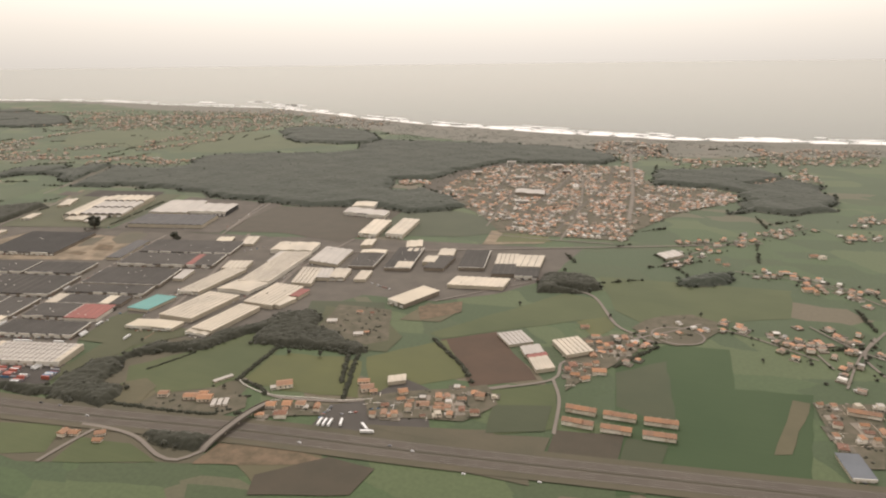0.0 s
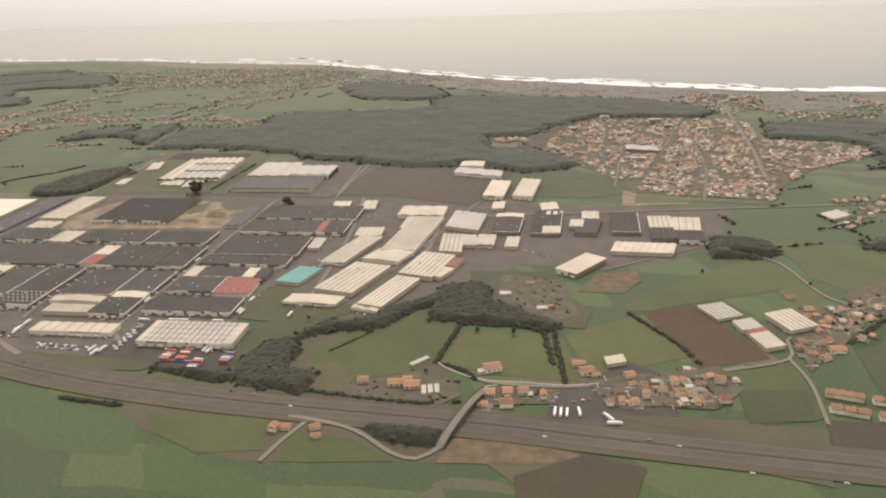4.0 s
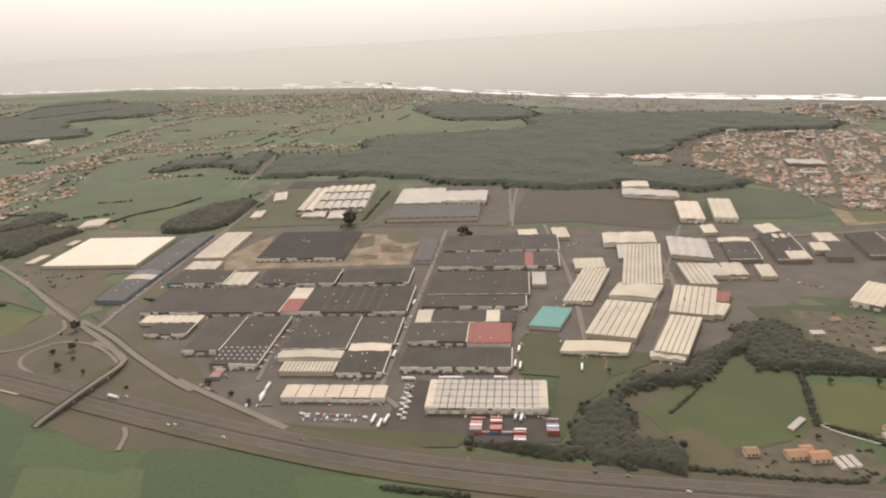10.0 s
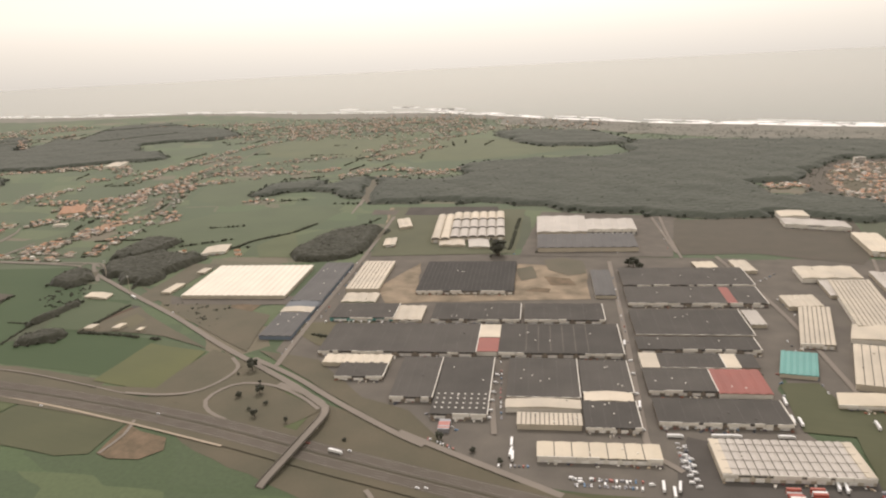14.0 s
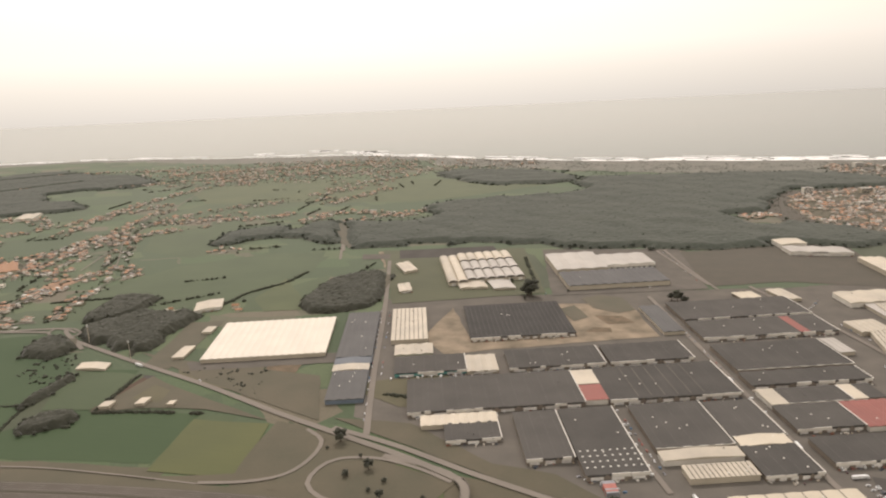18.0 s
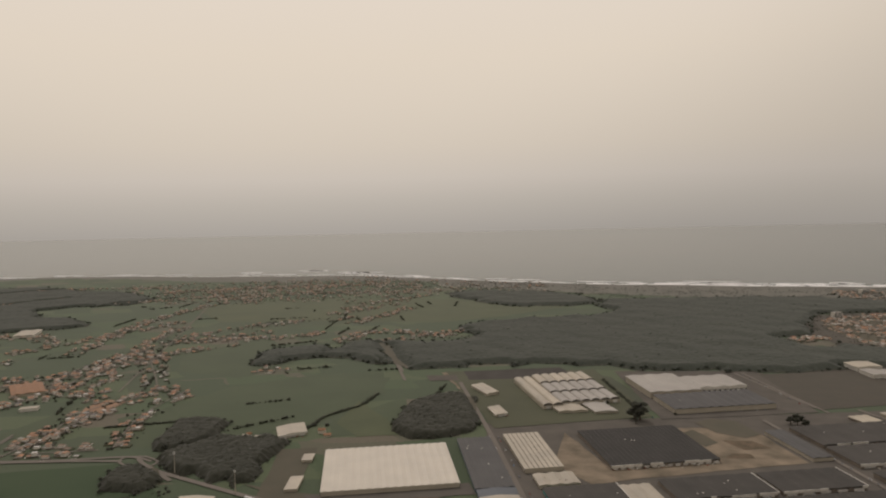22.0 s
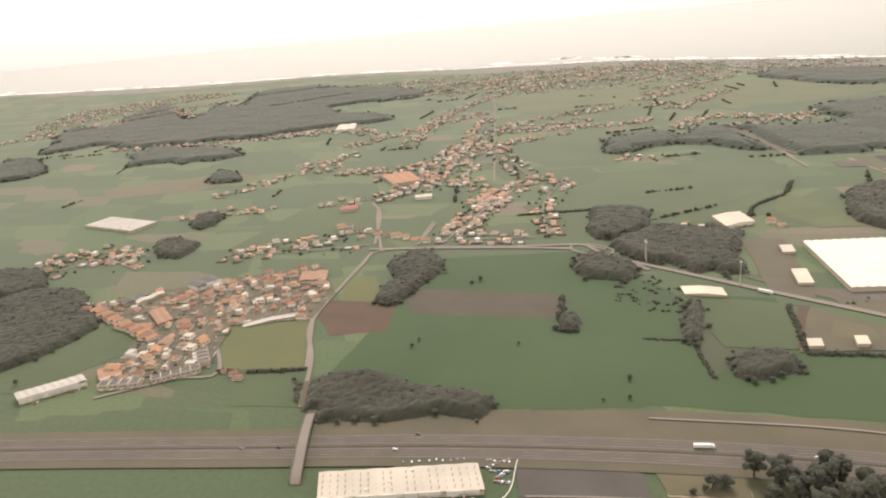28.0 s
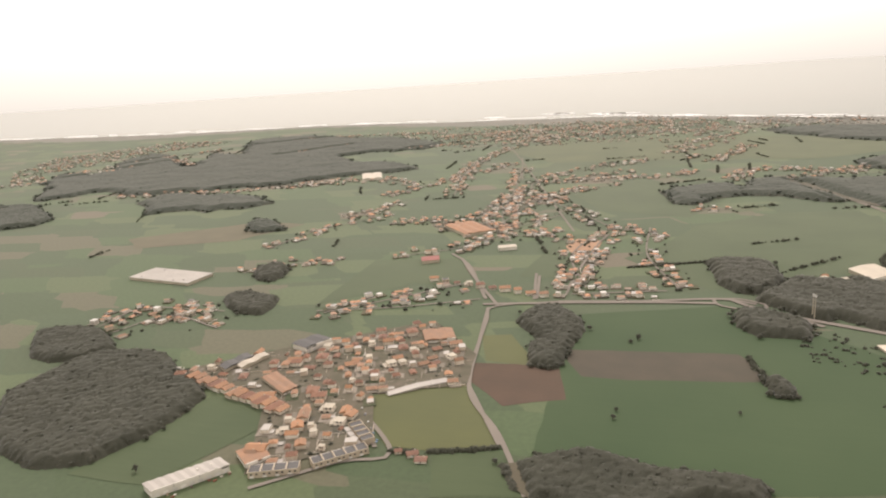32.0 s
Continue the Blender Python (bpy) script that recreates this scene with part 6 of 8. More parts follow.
warehouse(-415, 487, 9, 24, 14, 2.2, "white", "cream", 1, 0, 0, skew=-6,
          label="small white store beside the large hall")
warehouse(-422, 539, 8, 14, 13, 2.2, "white", "cream", 1, 0, 0, skew=-4,
          label="small white store beside the large hall")
warehouse(-414, 390, 7, 8, 16, 2.5, "white", "cream", 1, 0, 0, skew=-11,
          label="small white shed in a dirt yard")
warehouse(-391, 398, 6, 9, 16, 2.5, "white", "cream", 1, 0, 0, skew=-12,
          label="small white shed in a dirt yard")
warehouse(-369, 399, 4, 5, 16, 2.0, "white", "cream", 1, 0, 0, skew=-12,
          label="small white shed in a dirt yard")
warehouse(-1052, 523, 31, 73, 81, 2.5, "pale", "cream", 12, 0, 0, skew=2,
          label="pale plastic greenhouse in the fields")
warehouse(-280, 541, 28, 107, 14, 3.2, "slate", "blue", 5, 0, 0, skew=0,
          label="slate-roofed hall with blue wall beside the street")
warehouse(-265, 481, 27, 12, 14, 3.2, "bluegrey", "blue", 1, 0, 0, skew=0,
          label="blue-grey roofed bay of a blue hall")
warehouse(-262, 469, 27, 11, 14, 3.2, "white", "blue", 1, 0, 0, skew=0,
          label="white roofed bay of a blue hall")
warehouse(-254, 439, 26, 48, 14, 3.2, "slate", "blue", 4, 0, 0, skew=0,
          label="slate-roofed hall with blue front wall")
warehouse(-265, 487, 26, 18, 14, 2.2, "bluegrey", "blue", 1, 0, 0, skew=0,
          label="low blue-grey lean-to of a hall")
warehouse(-209, 692, 28, 21, 12, 2.2, "white", "cream", 2, 0, 0, skew=11,
          label="low white shed beside the vaulted halls")
warehouse(-179, 696, 22, 29, 12, 2.2, "pale", "cream", 1, 0, 0, skew=10,
          label="low grey shed beside the vaulted halls")
warehouse(-297, 756, 16, 39, 42, 2.9, "white", "cream", 2, 0, 0, skew=-12,
          label="small white barrel store")
warehouse(568, 793, 27, 18, 49, 2.2, "pale", "cream", 3, 0, 0, skew=-12,
          label="grey roofed barn in the meadow")
warehouse(123, 478, 22, 35, 5, 2.9, "teal", "cream", 6, 0, 0, skew=-8,
          label="turquoise-roofed workshop beside a grass plot")
warehouse(-815, 242, 35, 9, 51, 3.6, "pale", "white", 8, 0, 9, skew=12,
          label="long pale terraced block with balconies")
warehouse(-834, 397, 20, 14, 61, 4.5, "slate", "white", 2, 0, 5, skew=7,
          label="pale apartment block with a dark flat roof in the village")
warehouse(-825, 340, 10, 28, 65, 2.6, "orange", "cream", 2, 0, 3, skew=-9,
          label="orange-roofed school building in the village")
warehouse(-754, 427, 20, 18, 21, 2.8, "orange", "cream", 2, 0, 2, skew=5,
          label="broad orange-roofed hall in the village")
warehouse(-795, 266, 12, 15, 54, 2.8, "orange", "white", 1, 0, 3, skew=-3,
          label="large orange-roofed house at the village edge")
warehouse(-742, 354, 36, 5, 40, 0.6, "pale", "brown", 1, 0, 0, skew=-9,
          label="long low white store along a field")
warehouse(-870, 362, 22, 8, 73, 2.6, "slate", "cream", 2, 0, 0, skew=-12,
          label="grey flat workshop in the village")
warehouse(-860, 366, 22, 6, 73, 2.4, "white", "cream", 2, 0, 0, skew=-12,
          label="white workshop roof beside a grey one in the village")
warehouse(-820, 722, 33, 52, 37, 3.0, "orange", "cream", 3, 0, 0, skew=5,
          label="large orange-roofed building in the village centre")
warehouse(-760, 650, 17, 9, 25, 3.0, "white", "white", 1, 0, 0, skew=-2,
          label="small white-roofed hall in the fields")
warehouse(-822, 602, 16, 14, 25, 3.0, "red", "cream", 1, 0, 0, skew=-3,
          label="red-roofed barn in the village")
warehouse(-1082, 1051, 31, 54, 25, 4.0, "white", "white", 2, 0, 0, skew=0,
          label="far white hall at the wood edge")
warehouse(341, 1042, 45, 26, 1, 4.0, "pale", "brown", 2, 0, 0, skew=10,
          label="long pale school building in the far town")
warehouse(700, 416, 13, 25, 14, 2.2, "bluegrey", "cream", 1, 0, 3, skew=0,
          label="pale modern block with a flat roof")
warehouse(-278, 678, 13, 26, 33, 2.5, "white", "cream", 2, 0, 1, skew=-12,
          label="small white store beside the vaulted halls")
warehouse(55, 673, 19, 22, 18, 2.5, "cream", "brown", 3, 0, 0, skew=3,
          label="small cream workshop beside the estate road")
warehouse(87, 680, 15, 31, 15, 2.8, "white", "cream", 2, 0, 0, skew=5,
          label="small white workshop beside the estate road")
warehouse(228, 719, 13, 24, 24, 3.5, "white", "cream", 2, 0, 0, skew=-11,
          label="small white block beside the estate road")
warehouse(282, 733, 19, 24, 33, 3.0, "white", "cream", 2, 0, 0, skew=-12,
          label="small white block beside the estate road")
warehouse(405, 420, 13, 9, 35, 3.0, "white", "cream", 3, 0, 0, skew=-12,
          label="white arched shed beside orange-roofed houses")
vaulted_hall(-212, 757, 18, "white barrel-vaulted halls in stepped rows beside the wood")


def oval_lot(x, y):
    """An oval plot ringed by a lane, with a curved wall along one side."""
    lot = tagged(new("yard"), "oval plot of rough grass and gravel ringed by a lane", "yard", kind="structure")
    z = LAYER[0] + 0.02
    PLOTS.append(([(x + 21 * math.cos(a / 4), y + 17 * math.sin(a / 4)) for a in range(25)], z))
    ring = [(x + 21 * math.cos(math.pi * k / 20), y + 17 * math.sin(math.pi * k / 20), z) for k in range(40)]
    lot.data = None
    part("surface", solid("surface", ring, [tuple(range(40))], FIELDS["scrub"]), lot)
    ring = [Vector((x + 21 * math.cos(math.pi * k / 20), y + 17 * math.sin(math.pi * k / 20), 0)) for k in range(41)]
    part("lane", solid("lane", *strip(ring, -0.9, 0.9, z + 0.05), ROAD), lot, "grey ring lane")
    for r in (0.62, 0.84):
        line = [Vector((x + 21 * r * math.cos(math.pi * (k / 24 - 0.95)), y + 17 * r * math.sin(math.pi * (k / 24 - 0.95)), 0)) for k in range(25)]
        part("path", solid("path", *strip(line, -0.22, 0.22, z + 0.03), FIELDS["pave"]), lot, "pale curved gravel path")


field("village", [(553, 577), (562, 598), (575, 612), (599, 624), (621, 614), (622, 592), (612, 572), (592, 552), (571, 556)])
oval_lot(591, 573)


# ---- small things ----
def tyres(me, places, r, w):
    """Adds four tyres to a vehicle's body."""
    bm = bmesh.new()
    bm.from_mesh(me)
    me.materials.append(RUBBER)
    for x, y in places:
        made = bmesh.ops.create_cone(bm, segments=8, radius1=r, radius2=r, depth=w, cap_ends=True, matrix=pose(x, y, r, 90))
        for face in {q for v in made["verts"] for q in v.link_faces}:
            face.material_index = 1
    bm.to_mesh(me)
    bm.free()
    return me


def wheels(parent, places, r, w):
    verts, faces = [], []
    n = 10
    for side in (-w / 2, w / 2):
        verts += [(r * math.cos(6.2832 * k / n), side, r + r * math.sin(6.2832 * k / n)) for k in range(n)]
    faces = [(k, (k + 1) % n, n + (k + 1) % n, n + k) for k in range(n)] + [tuple(range(n))[::-1], tuple(range(n, 2 * n))]
    me = solid("wheel", verts, faces, RUBBER)
    for x, y in places:
        part("wheel", me, parent, m=pose(x, y, 0))


def car_kind(colour):
    """A hatchback: body, cabin with glass, four wheels."""
    ob = tagged(new("car"), colour + " car on the asphalt", "car", "cars")
    v = [(-1.15, -0.48, 0.16), (1.15, -0.48, 0.16), (1.15, 0.48, 0.16), (-1.15, 0.48, 0.16), (-1.17, -0.5, 0.42), (1.17, -0.5, 0.42), (1.17, 0.5, 0.42), (-1.17, 0.5, 0.42),
         (-1.12, -0.46, 0.52), (0.5, -0.46, 0.54), (0.5, 0.46, 0.54), (-1.12, 0.46, 0.52), (1.1, -0.44, 0.46), (1.1, 0.44, 0.46)]
    f = [(0, 3, 2, 1), (0, 1, 5, 4), (1, 2, 6, 5), (2, 3, 7, 6), (3, 0, 4, 7), (4, 5, 12, 9, 8), (6, 7, 11, 10, 13), (5, 6, 13, 12), (7, 4, 8, 11), (9, 12, 13, 10), (8, 9, 10, 11)]
    part("body", tyres(solid("body", v, f, PAINT[colour]), ((-0.72, -0.44), (0.72, -0.44), (-0.72, 0.44), (0.72, 0.44)), 0.17, 0.12), ob)
    v = [(-1.05, -0.44, 0.5), (0.52, -0.44, 0.52), (0.52, 0.44, 0.52), (-1.05, 0.44, 0.5), (-0.85, -0.36, 0.8), (0.1, -0.36, 0.82), (0.1, 0.36, 0.82), (-0.85, 0.36, 0.8)]
    part("window", solid("window", v, box(0, 0, 0, 1, 1, 1)[1], GLASS), ob, "dark car windows")
    v, f = box(-0.84, -0.37, 0.8, 0.1, 0.37, 0.86)
    part("roof", solid("roof", v, f, PAINT[colour]), ob)
    return ob


def lorry_kind():
    ob = tagged(new("lorry"), "white articulated lorry with a long box trailer", "lorry", "lorries")
    v, f = box(-4.6, -0.7, 0.6, 2.6, 0.7, 2.15)
    part("trailer", solid("trailer", v, f, PAINT["white"]), ob, "white box trailer")
    v, f = joined([box(2.85, -0.68, 0.35, 4.2, 0.68, 1.5), box(2.85, -0.66, 1.5, 3.8, 0.66, 1.95)])
    part("cab", solid("cab", v, f, PAINT["white"]), ob, "white driver's cab")
    v, f = box(4.18, -0.6, 0.95, 4.24, 0.6, 1.45)
    part("windscreen", solid("windscreen", v, f, GLASS), ob)
    v, f = box(-4.5, -0.4, 0.4, 3.4, 0.4, 0.6)
    part("chassis", solid("chassis", v, f, RUBBER), ob)
    wheels(ob, [(x, y) for x in (-3.9, -3.2, -2.5, 2.9, 3.8) for y in (-0.55, 0.55)], 0.28, 0.22)
    return ob


CARS = {c: car_kind(c) for c in ("white", "grey", "dark", "red", "blue")}
for i, c in enumerate(CARS.values()):
    c.matrix_basis = pose(-24 + 2.2 * i, 311.5 + 0.6 * i, level(-24 + 2.2 * i, 311.5 + 0.6 * i), 0, 0, 105)


def van_kind():
    """A delivery van: tall body, dark windscreen, four wheels."""
    ob = tagged(new("van"), "white delivery van parked on the asphalt", "van", "vans")
    v = [(-1.5, -0.55, 0.18), (1.5, -0.55, 0.18), (1.5, 0.55, 0.18), (-1.5, 0.55, 0.18), (-1.5, -0.52, 1.3), (0.75, -0.5, 1.3), (0.75, 0.5, 1.3), (-1.5, 0.52, 1.3), (1.1, -0.52, 0.75), (1.5, -0.52, 0.62), (1.5, 0.52, 0.62), (1.1, 0.52, 0.75)]
    f = [(0, 3, 2, 1), (0, 1, 9, 8, 5, 4), (2, 3, 7, 6, 11, 10), (1, 2, 10, 9), (8, 9, 10, 11), (5, 8, 11, 6), (4, 5, 6, 7), (3, 0, 4, 7)]
    part("body", tyres(solid("body", v, f, PAINT["white"]), ((-1.0, -0.5), (1.0, -0.5), (-1.0, 0.5), (1.0, 0.5)), 0.19, 0.14), ob)
    v = [(0.8, -0.44, 1.24), (1.1, -0.46, 0.8), (1.1, 0.46, 0.8), (0.8, 0.44, 1.24)]
    part("windscreen", solid("windscreen", [(x + 0.02, y, z) for x, y, z in v], [(0, 1, 2, 3)], GLASS), ob)
    return ob


VAN = van_kind()
VAN.matrix_basis = pose(-30, 309.5, level(-30, 309.5), 0, 0, 105)
LORRY = lorry_kind()
LORRY.matrix_basis = pose(-120, 292.5, 0.6, 0, 0, -3)


def car(x, y, turn, colour):
    copy_thing(CARS[colour], pose(x, y, level(x, y), 0, 0, turn))


def lorry(x, y, turn):
    copy_thing(LORRY, pose(x, y, level(x, y), 0, 0, turn))


def van(x, y, turn):
    copy_thing(VAN, pose(x, y, level(x, y), 0, 0, turn))


def parked(pts, n, turn):
    """Cars in a row, with gaps."""
    rng = random.Random(int(pts[0][0] * 13 + n))
    (x0, y0), (x1, y1) = pts
    for i in range(n):
        if rng.random() < 0.8:
            u = (i + rng.uniform(0.3, 0.7)) / n
            x, y = x0 + u * (x1 - x0) + rng.uniform(-0.4, 0.4), y0 + u * (y1 - y0) + rng.uniform(-0.4, 0.4)
            copy_thing(CARS[rng.choice(("white", "white", "white", "grey", "grey", "dark", "white", "red", "grey", "blue"))], pose(x, y, level(x, y), 0, 0, turn + rng.choice((0, 180)) + rng.uniform(-4, 4)))


def container_kind(colour):
    ob = tagged(new("shipping_container"), colour + " steel shipping container in a stack", "container", "stacked containers")
    v, f = [], []
    n = 24
    # corrugated long sides
    for k in range(n + 1):
        x, d = -3.35 + 6.7 * k / n, 0.05 if k % 2 else 0.0
        v += [(x, -0.66 + d, 0), (x, -0.66 + d, 1.42), (x, 0.66 - d, 0), (x, 0.66 - d, 1.42)]
        if k:
            a, b = 4 * k - 4, 4 * k
            f += [(a, b, b + 1, a + 1), (a + 2, a + 3, b + 3, b + 2), (a + 1, b + 1, b + 3, a + 3)]
    e = 4 * n
    f += [(0, 1, 3, 2), (e, e + 2, e + 3, e + 1)]
    part("shell", solid("shell", v, f, PAINT[colour]), ob)
    v, f = box(3.35, -0.6, 0.08, 3.4, 0.6, 1.35)
    part("door", solid("door", v, f, PAINT["grey"]), ob)
    return ob


BOXES = {c: container_kind(c) for c in ("red", "blue", "grey", "white")}
for i, b in enumerate(BOXES.values()):
    b.matrix_basis = pose(118 + 7.2 * i, 322 + 1.9 * i, level(118 + 7.2 * i, 322 + 1.9 * i), 0, 0, 15)


def container_stack(x, y, turn):
    rng = random.Random(int(x * 5))
    m = pose(x, y, level(x, y), 0, 0, turn)
    for row in range(9):
        colour = rng.choice(("red", "red", "red", "red", "grey", "white") if x < 150 else ("red", "blue", "grey", "blue", "white"))
        for tier in range(rng.choice((1, 2, 2))):
            copy_thing(BOXES[colour], m @ pose(rng.uniform(-0.1, 0.1), -5.7 + 1.42 * row, 1.44 * tier))


def terrace(x0, y0, x1, y1, n):
    """A row of joined houses with orange tile roofs."""
    turn = math.degrees(math.atan2(y1 - y0, x1 - x0))
    for i in range(n):
        u = (i + 0.5) / n
        x, y = x0 + u * (x1 - x0), y0 + u * (y1 - y0)
        TAKEN.append((x, y, 3.5))
        long = math.hypot(x1 - x0, y1 - y0) / n
        t = copy_thing(KINDS[9], pose(x, y, 0, 0, 0, turn))
        t.scale = (long / 7.6, 1.1, 1.2)


def flat_row(x0, y0, x1, y1, n):
    """A row of flat-roofed houses sharing their party walls."""
    turn, long = math.degrees(math.atan2(y1 - y0, x1 - x0)), math.hypot(x1 - x0, y1 - y0) / n
    for i in range(n):
        u = (i + 0.5) / n
        x, y = x0 + u * (x1 - x0), y0 + u * (y1 - y0)
        TAKEN.append((x, y, 4.5))
        copy_thing(KINDS[8], pose(x, y, 0, 0, 0, turn)).scale = (long / 5.75, 1, 1)


def gabled_row(x0, y0, x1, y1, n):
    """Houses wall to wall, each with its gable to the lane, stepping back and forth."""
    rng = random.Random(n)
    turn, long = math.degrees(math.atan2(y1 - y0, x1 - x0)), math.hypot(x1 - x0, y1 - y0) / n
    for i in range(n):
        u, back = (i + 0.5) / n, rng.uniform(-1.2, 1.2)
        x, y = x0 + u * (x1 - x0) - back * math.sin(radians(turn)), y0 + u * (y1 - y0) + back * math.cos(radians(turn))
        TAKEN.append((x, y, 4.5))
        copy_thing(KINDS[rng.choice((0, 0, 2, 5))], pose(x, y, 0, 0, 0, turn + 90)).scale = (rng.uniform(1.15, 1.6), long / 6.1, rng.uniform(0.8, 1.1))


def mast(x, y):
    ob = tagged(new("lattice_mast"), "thin grey steel mast rising above the trees", "mast")
    verts, faces = [], []
    for z, r in ((0, 0.5), (9, 0.28), (18, 0.12)):
        verts += [(r * math.cos(a), r * math.sin(a), z) for a in (0, 1.571, 3.142, 4.712)]
    for s in (0, 4):
        faces += [(s + k, s + (k + 1) % 4, s + 4 + (k + 1) % 4, s + 4 + k) for k in range(4)]
    faces.append((8, 9, 10, 11))
    part("pole", solid("pole", verts, faces, WALLS["cream"]), ob)
    v, f = box(-0.7, -0.1, 15.5, 0.7, 0.1, 17)
    part("antenna", solid("antenna", v, f, PAINT["white"]), ob)
    ob.matrix_basis = pose(x, y, 0)




# ---- lorries, cars and containers ----
lorry(112.5, 425.3, 100)
lorry(115.5, 404.5, 102)
lorry(119.6, 402.3, 102)
lorry(55.0, 366.4, 15)
lorry(78.0, 373.6, 15)
lorry(85.0, 375.7, 15)
lorry(112.0, 383.5, 15)
lorry(-27.5, 323.5, 98)
lorry(53.6, 317.8, 100)
lorry(59.2, 314.5, 100)
lorry(381.4, 350.9, 100)
lorry(384.8, 351.5, 100)
lorry(388.3, 352.2, 100)
lorry(394.8, 355.4, 110)
lorry(411.4, 355.8, 140)
lorry(416.3, 350.7, 20)
lorry(-463.6, 281.4, 14)
lorry(-437.1, 458.9, -22)
lorry(132.7, 344.4, 95)
lorry(136.2, 343.9, 95)
lorry(9.4, 482.2, 100)
lorry(21.0, 419.4, 100)
lorry(31.7, 394.8, 100)
lorry(158.6, 410.7, 100)
lorry(61.3, 319.6, 95)
car(-595.1, 244.3, 15, "white")
car(-667.4, 225.3, 18, "grey")
car(-419.9, 286.1, 8, "white")
car(-336.8, 279.5, 0, "white")
car(-649.8, 230.9, 18, "dark")
car(-589.7, 258.2, 15, "dark")
car(-63.1, 277.4, 0, "white")
car(-58.8, 278.8, 0, "white")
car(-21.9, 276.1, 3, "white")
car(23.6, 287.1, 3, "red")
car(229.7, 303.2, 8, "white")
car(381.8, 325.5, 10, "white")
car(451.8, 341.7, 10, "white")
car(200.8, 306.9, 8, "grey")
car(119.3, 297.9, 5, "red")
car(184.8, 305.2, 8, "dark")
car(-113.4, 296.4, 0, "white")
car(-251.2, 295.0, 12, "white")
car(531.8, 339.6, 12, "white")
car(488.5, 331.9, 12, "white")
car(436.4, 342.1, 12, "grey")
car(-371.0, 438.3, -20, "white")
car(-424.8, 439.3, -20, "grey")
container_stack(113.9, 327.2, 15)
container_stack(124.6, 330.7, 15)
container_stack(140.3, 324.5, 15)
container_stack(155.6, 337.9, 15)
parked([(6, 310), (44, 319)], 26, 105)
parked([(11, 306), (42, 313)], 20, 105)
parked([(56, 361), (63, 334)], 12, 15)
parked([(60, 360), (66, 335)], 12, 15)
parked([(-24, 629), (15, 469)], 16, 105)
parked([(-1, 508), (20, 433)], 8, 105)
parked([(-281, 609), (-247, 473)], 14, 105)
parked([(-273, 609), (-237, 463)], 14, 105)
parked([(-245, 463), (-226, 391)], 10, 105)
parked([(-68, 431), (-41, 348)], 14, 105)
parked([(-94, 350), (-63, 335)], 8, 30)
parked([(114, 535), (139, 438)], 10, 110)
parked([(214, 557), (213, 505)], 8, 60)
parked([(108, 621), (139, 535)], 8, 100)
parked([(-226, 459), (-175, 470)], 10, 105)
parked([(-138, 480), (-76, 500)], 14, 105)
parked([(-194, 407), (-92, 433)], 20, 105)
parked([(-67, 440), (8, 459)], 16, 105)
parked([(2, 560), (102, 583)], 18, 105)
parked([(-7, 602), (96, 628)], 14, 105)
parked([(37, 415), (72, 424)], 10, 105)
parked([(47, 374), (111, 393)], 14, 105)
parked([(-576, 210), (-547, 223)], 16, 110)
parked([(-550, 244), (-543, 251)], 8, 20)
parked([(-544, 238), (-541, 244)], 6, 20)
parked([(-589, 237), (-556, 248)], 10, 105)
parked([(-100, 690), (-19, 704)], 10, 105)
parked([(-9, 848), (17, 722)], 8, 100)
parked([(-154, 666), (-104, 682)], 1, 90)
parked([(388, 364), (419, 388)], 8, 30)
parked([(120, 681), (100, 643)], 5, 30)
parked([(207, 685), (192, 501)], 12, 100)
parked([(-765, 326), (-739, 290)], 6, 100)
parked([(378, 372), (378, 355)], 8, 20)
parked([(-553, 248), (-542, 250)], 7, 20)
parked([(-549, 242), (-540, 244)], 7, 20)
parked([(-544, 236), (-538, 237)], 6, 20)
parked([(-158, 295), (-130, 297)], 1, 20)
parked([(26, 337), (35, 337)], 6, 105)
parked([(-80, 323), (-58, 317)], 10, 110)
parked([(47, 400), (52, 364)], 7, 15)
parked([(109, 474), (113, 430)], 6, 20)
parked([(290, 602), (322, 589)], 8, 30)
van(61.0, 349.0, 195)
van(64.6, 346.4, 15)
van(62.4, 343.3, 15)
van(66.0, 340.4, 195)
van(63.8, 337.3, 15)
van(67.4, 334.7, 15)
van(65.2, 331.3, 195)
van(68.8, 328.7, 15)
van(66.6, 325.6, 15)
van(70.2, 323.0, 195)
lorry(-30.0, 333.0, 105)
lorry(-25.5, 320.0, 105)
van(9.0, 311.0, 20)
van(14.0, 309.0, 25)
van(19.0, 313.0, 15)
van(26.0, 311.0, 100)
van(31.0, 315.0, 100)
van(36.0, 316.0, 105)
van(44.0, 313.0, 100)
van(48.0, 318.0, 15)
van(-227.3, 457.6, 102)
van(-216.5, 462.2, 111)
van(-205.3, 464.4, 106)
van(-198.6, 465.5, 105)
van(-191.8, 467.4, 110)
van(-181.4, 469.3, 290)
van(-136.3, 482.9, 105)
van(-122.3, 486.4, 104)
van(-114.4, 489.3, 108)
van(-99.7, 492.0, 106)
van(-90.3, 495.6, 290)
van(-80.3, 497.6, 285)
van(-63.5, 501.4, 107)
van(-49.4, 505.4, 287)
van(-39.5, 509.0, 287)
van(-30.9, 510.5, 104)
van(-21.1, 514.7, 282)
van(-192.3, 403.2, 283)
van(-179.9, 405.8, 109)
van(-174.2, 408.9, 102)
van(-162.4, 412.3, 99)
van(-154.3, 414.1, 108)
van(-147.6, 416.4, 288)
van(-138.7, 418.5, 103)
van(-129.0, 422.1, 111)
van(-121.1, 423.7, 290)
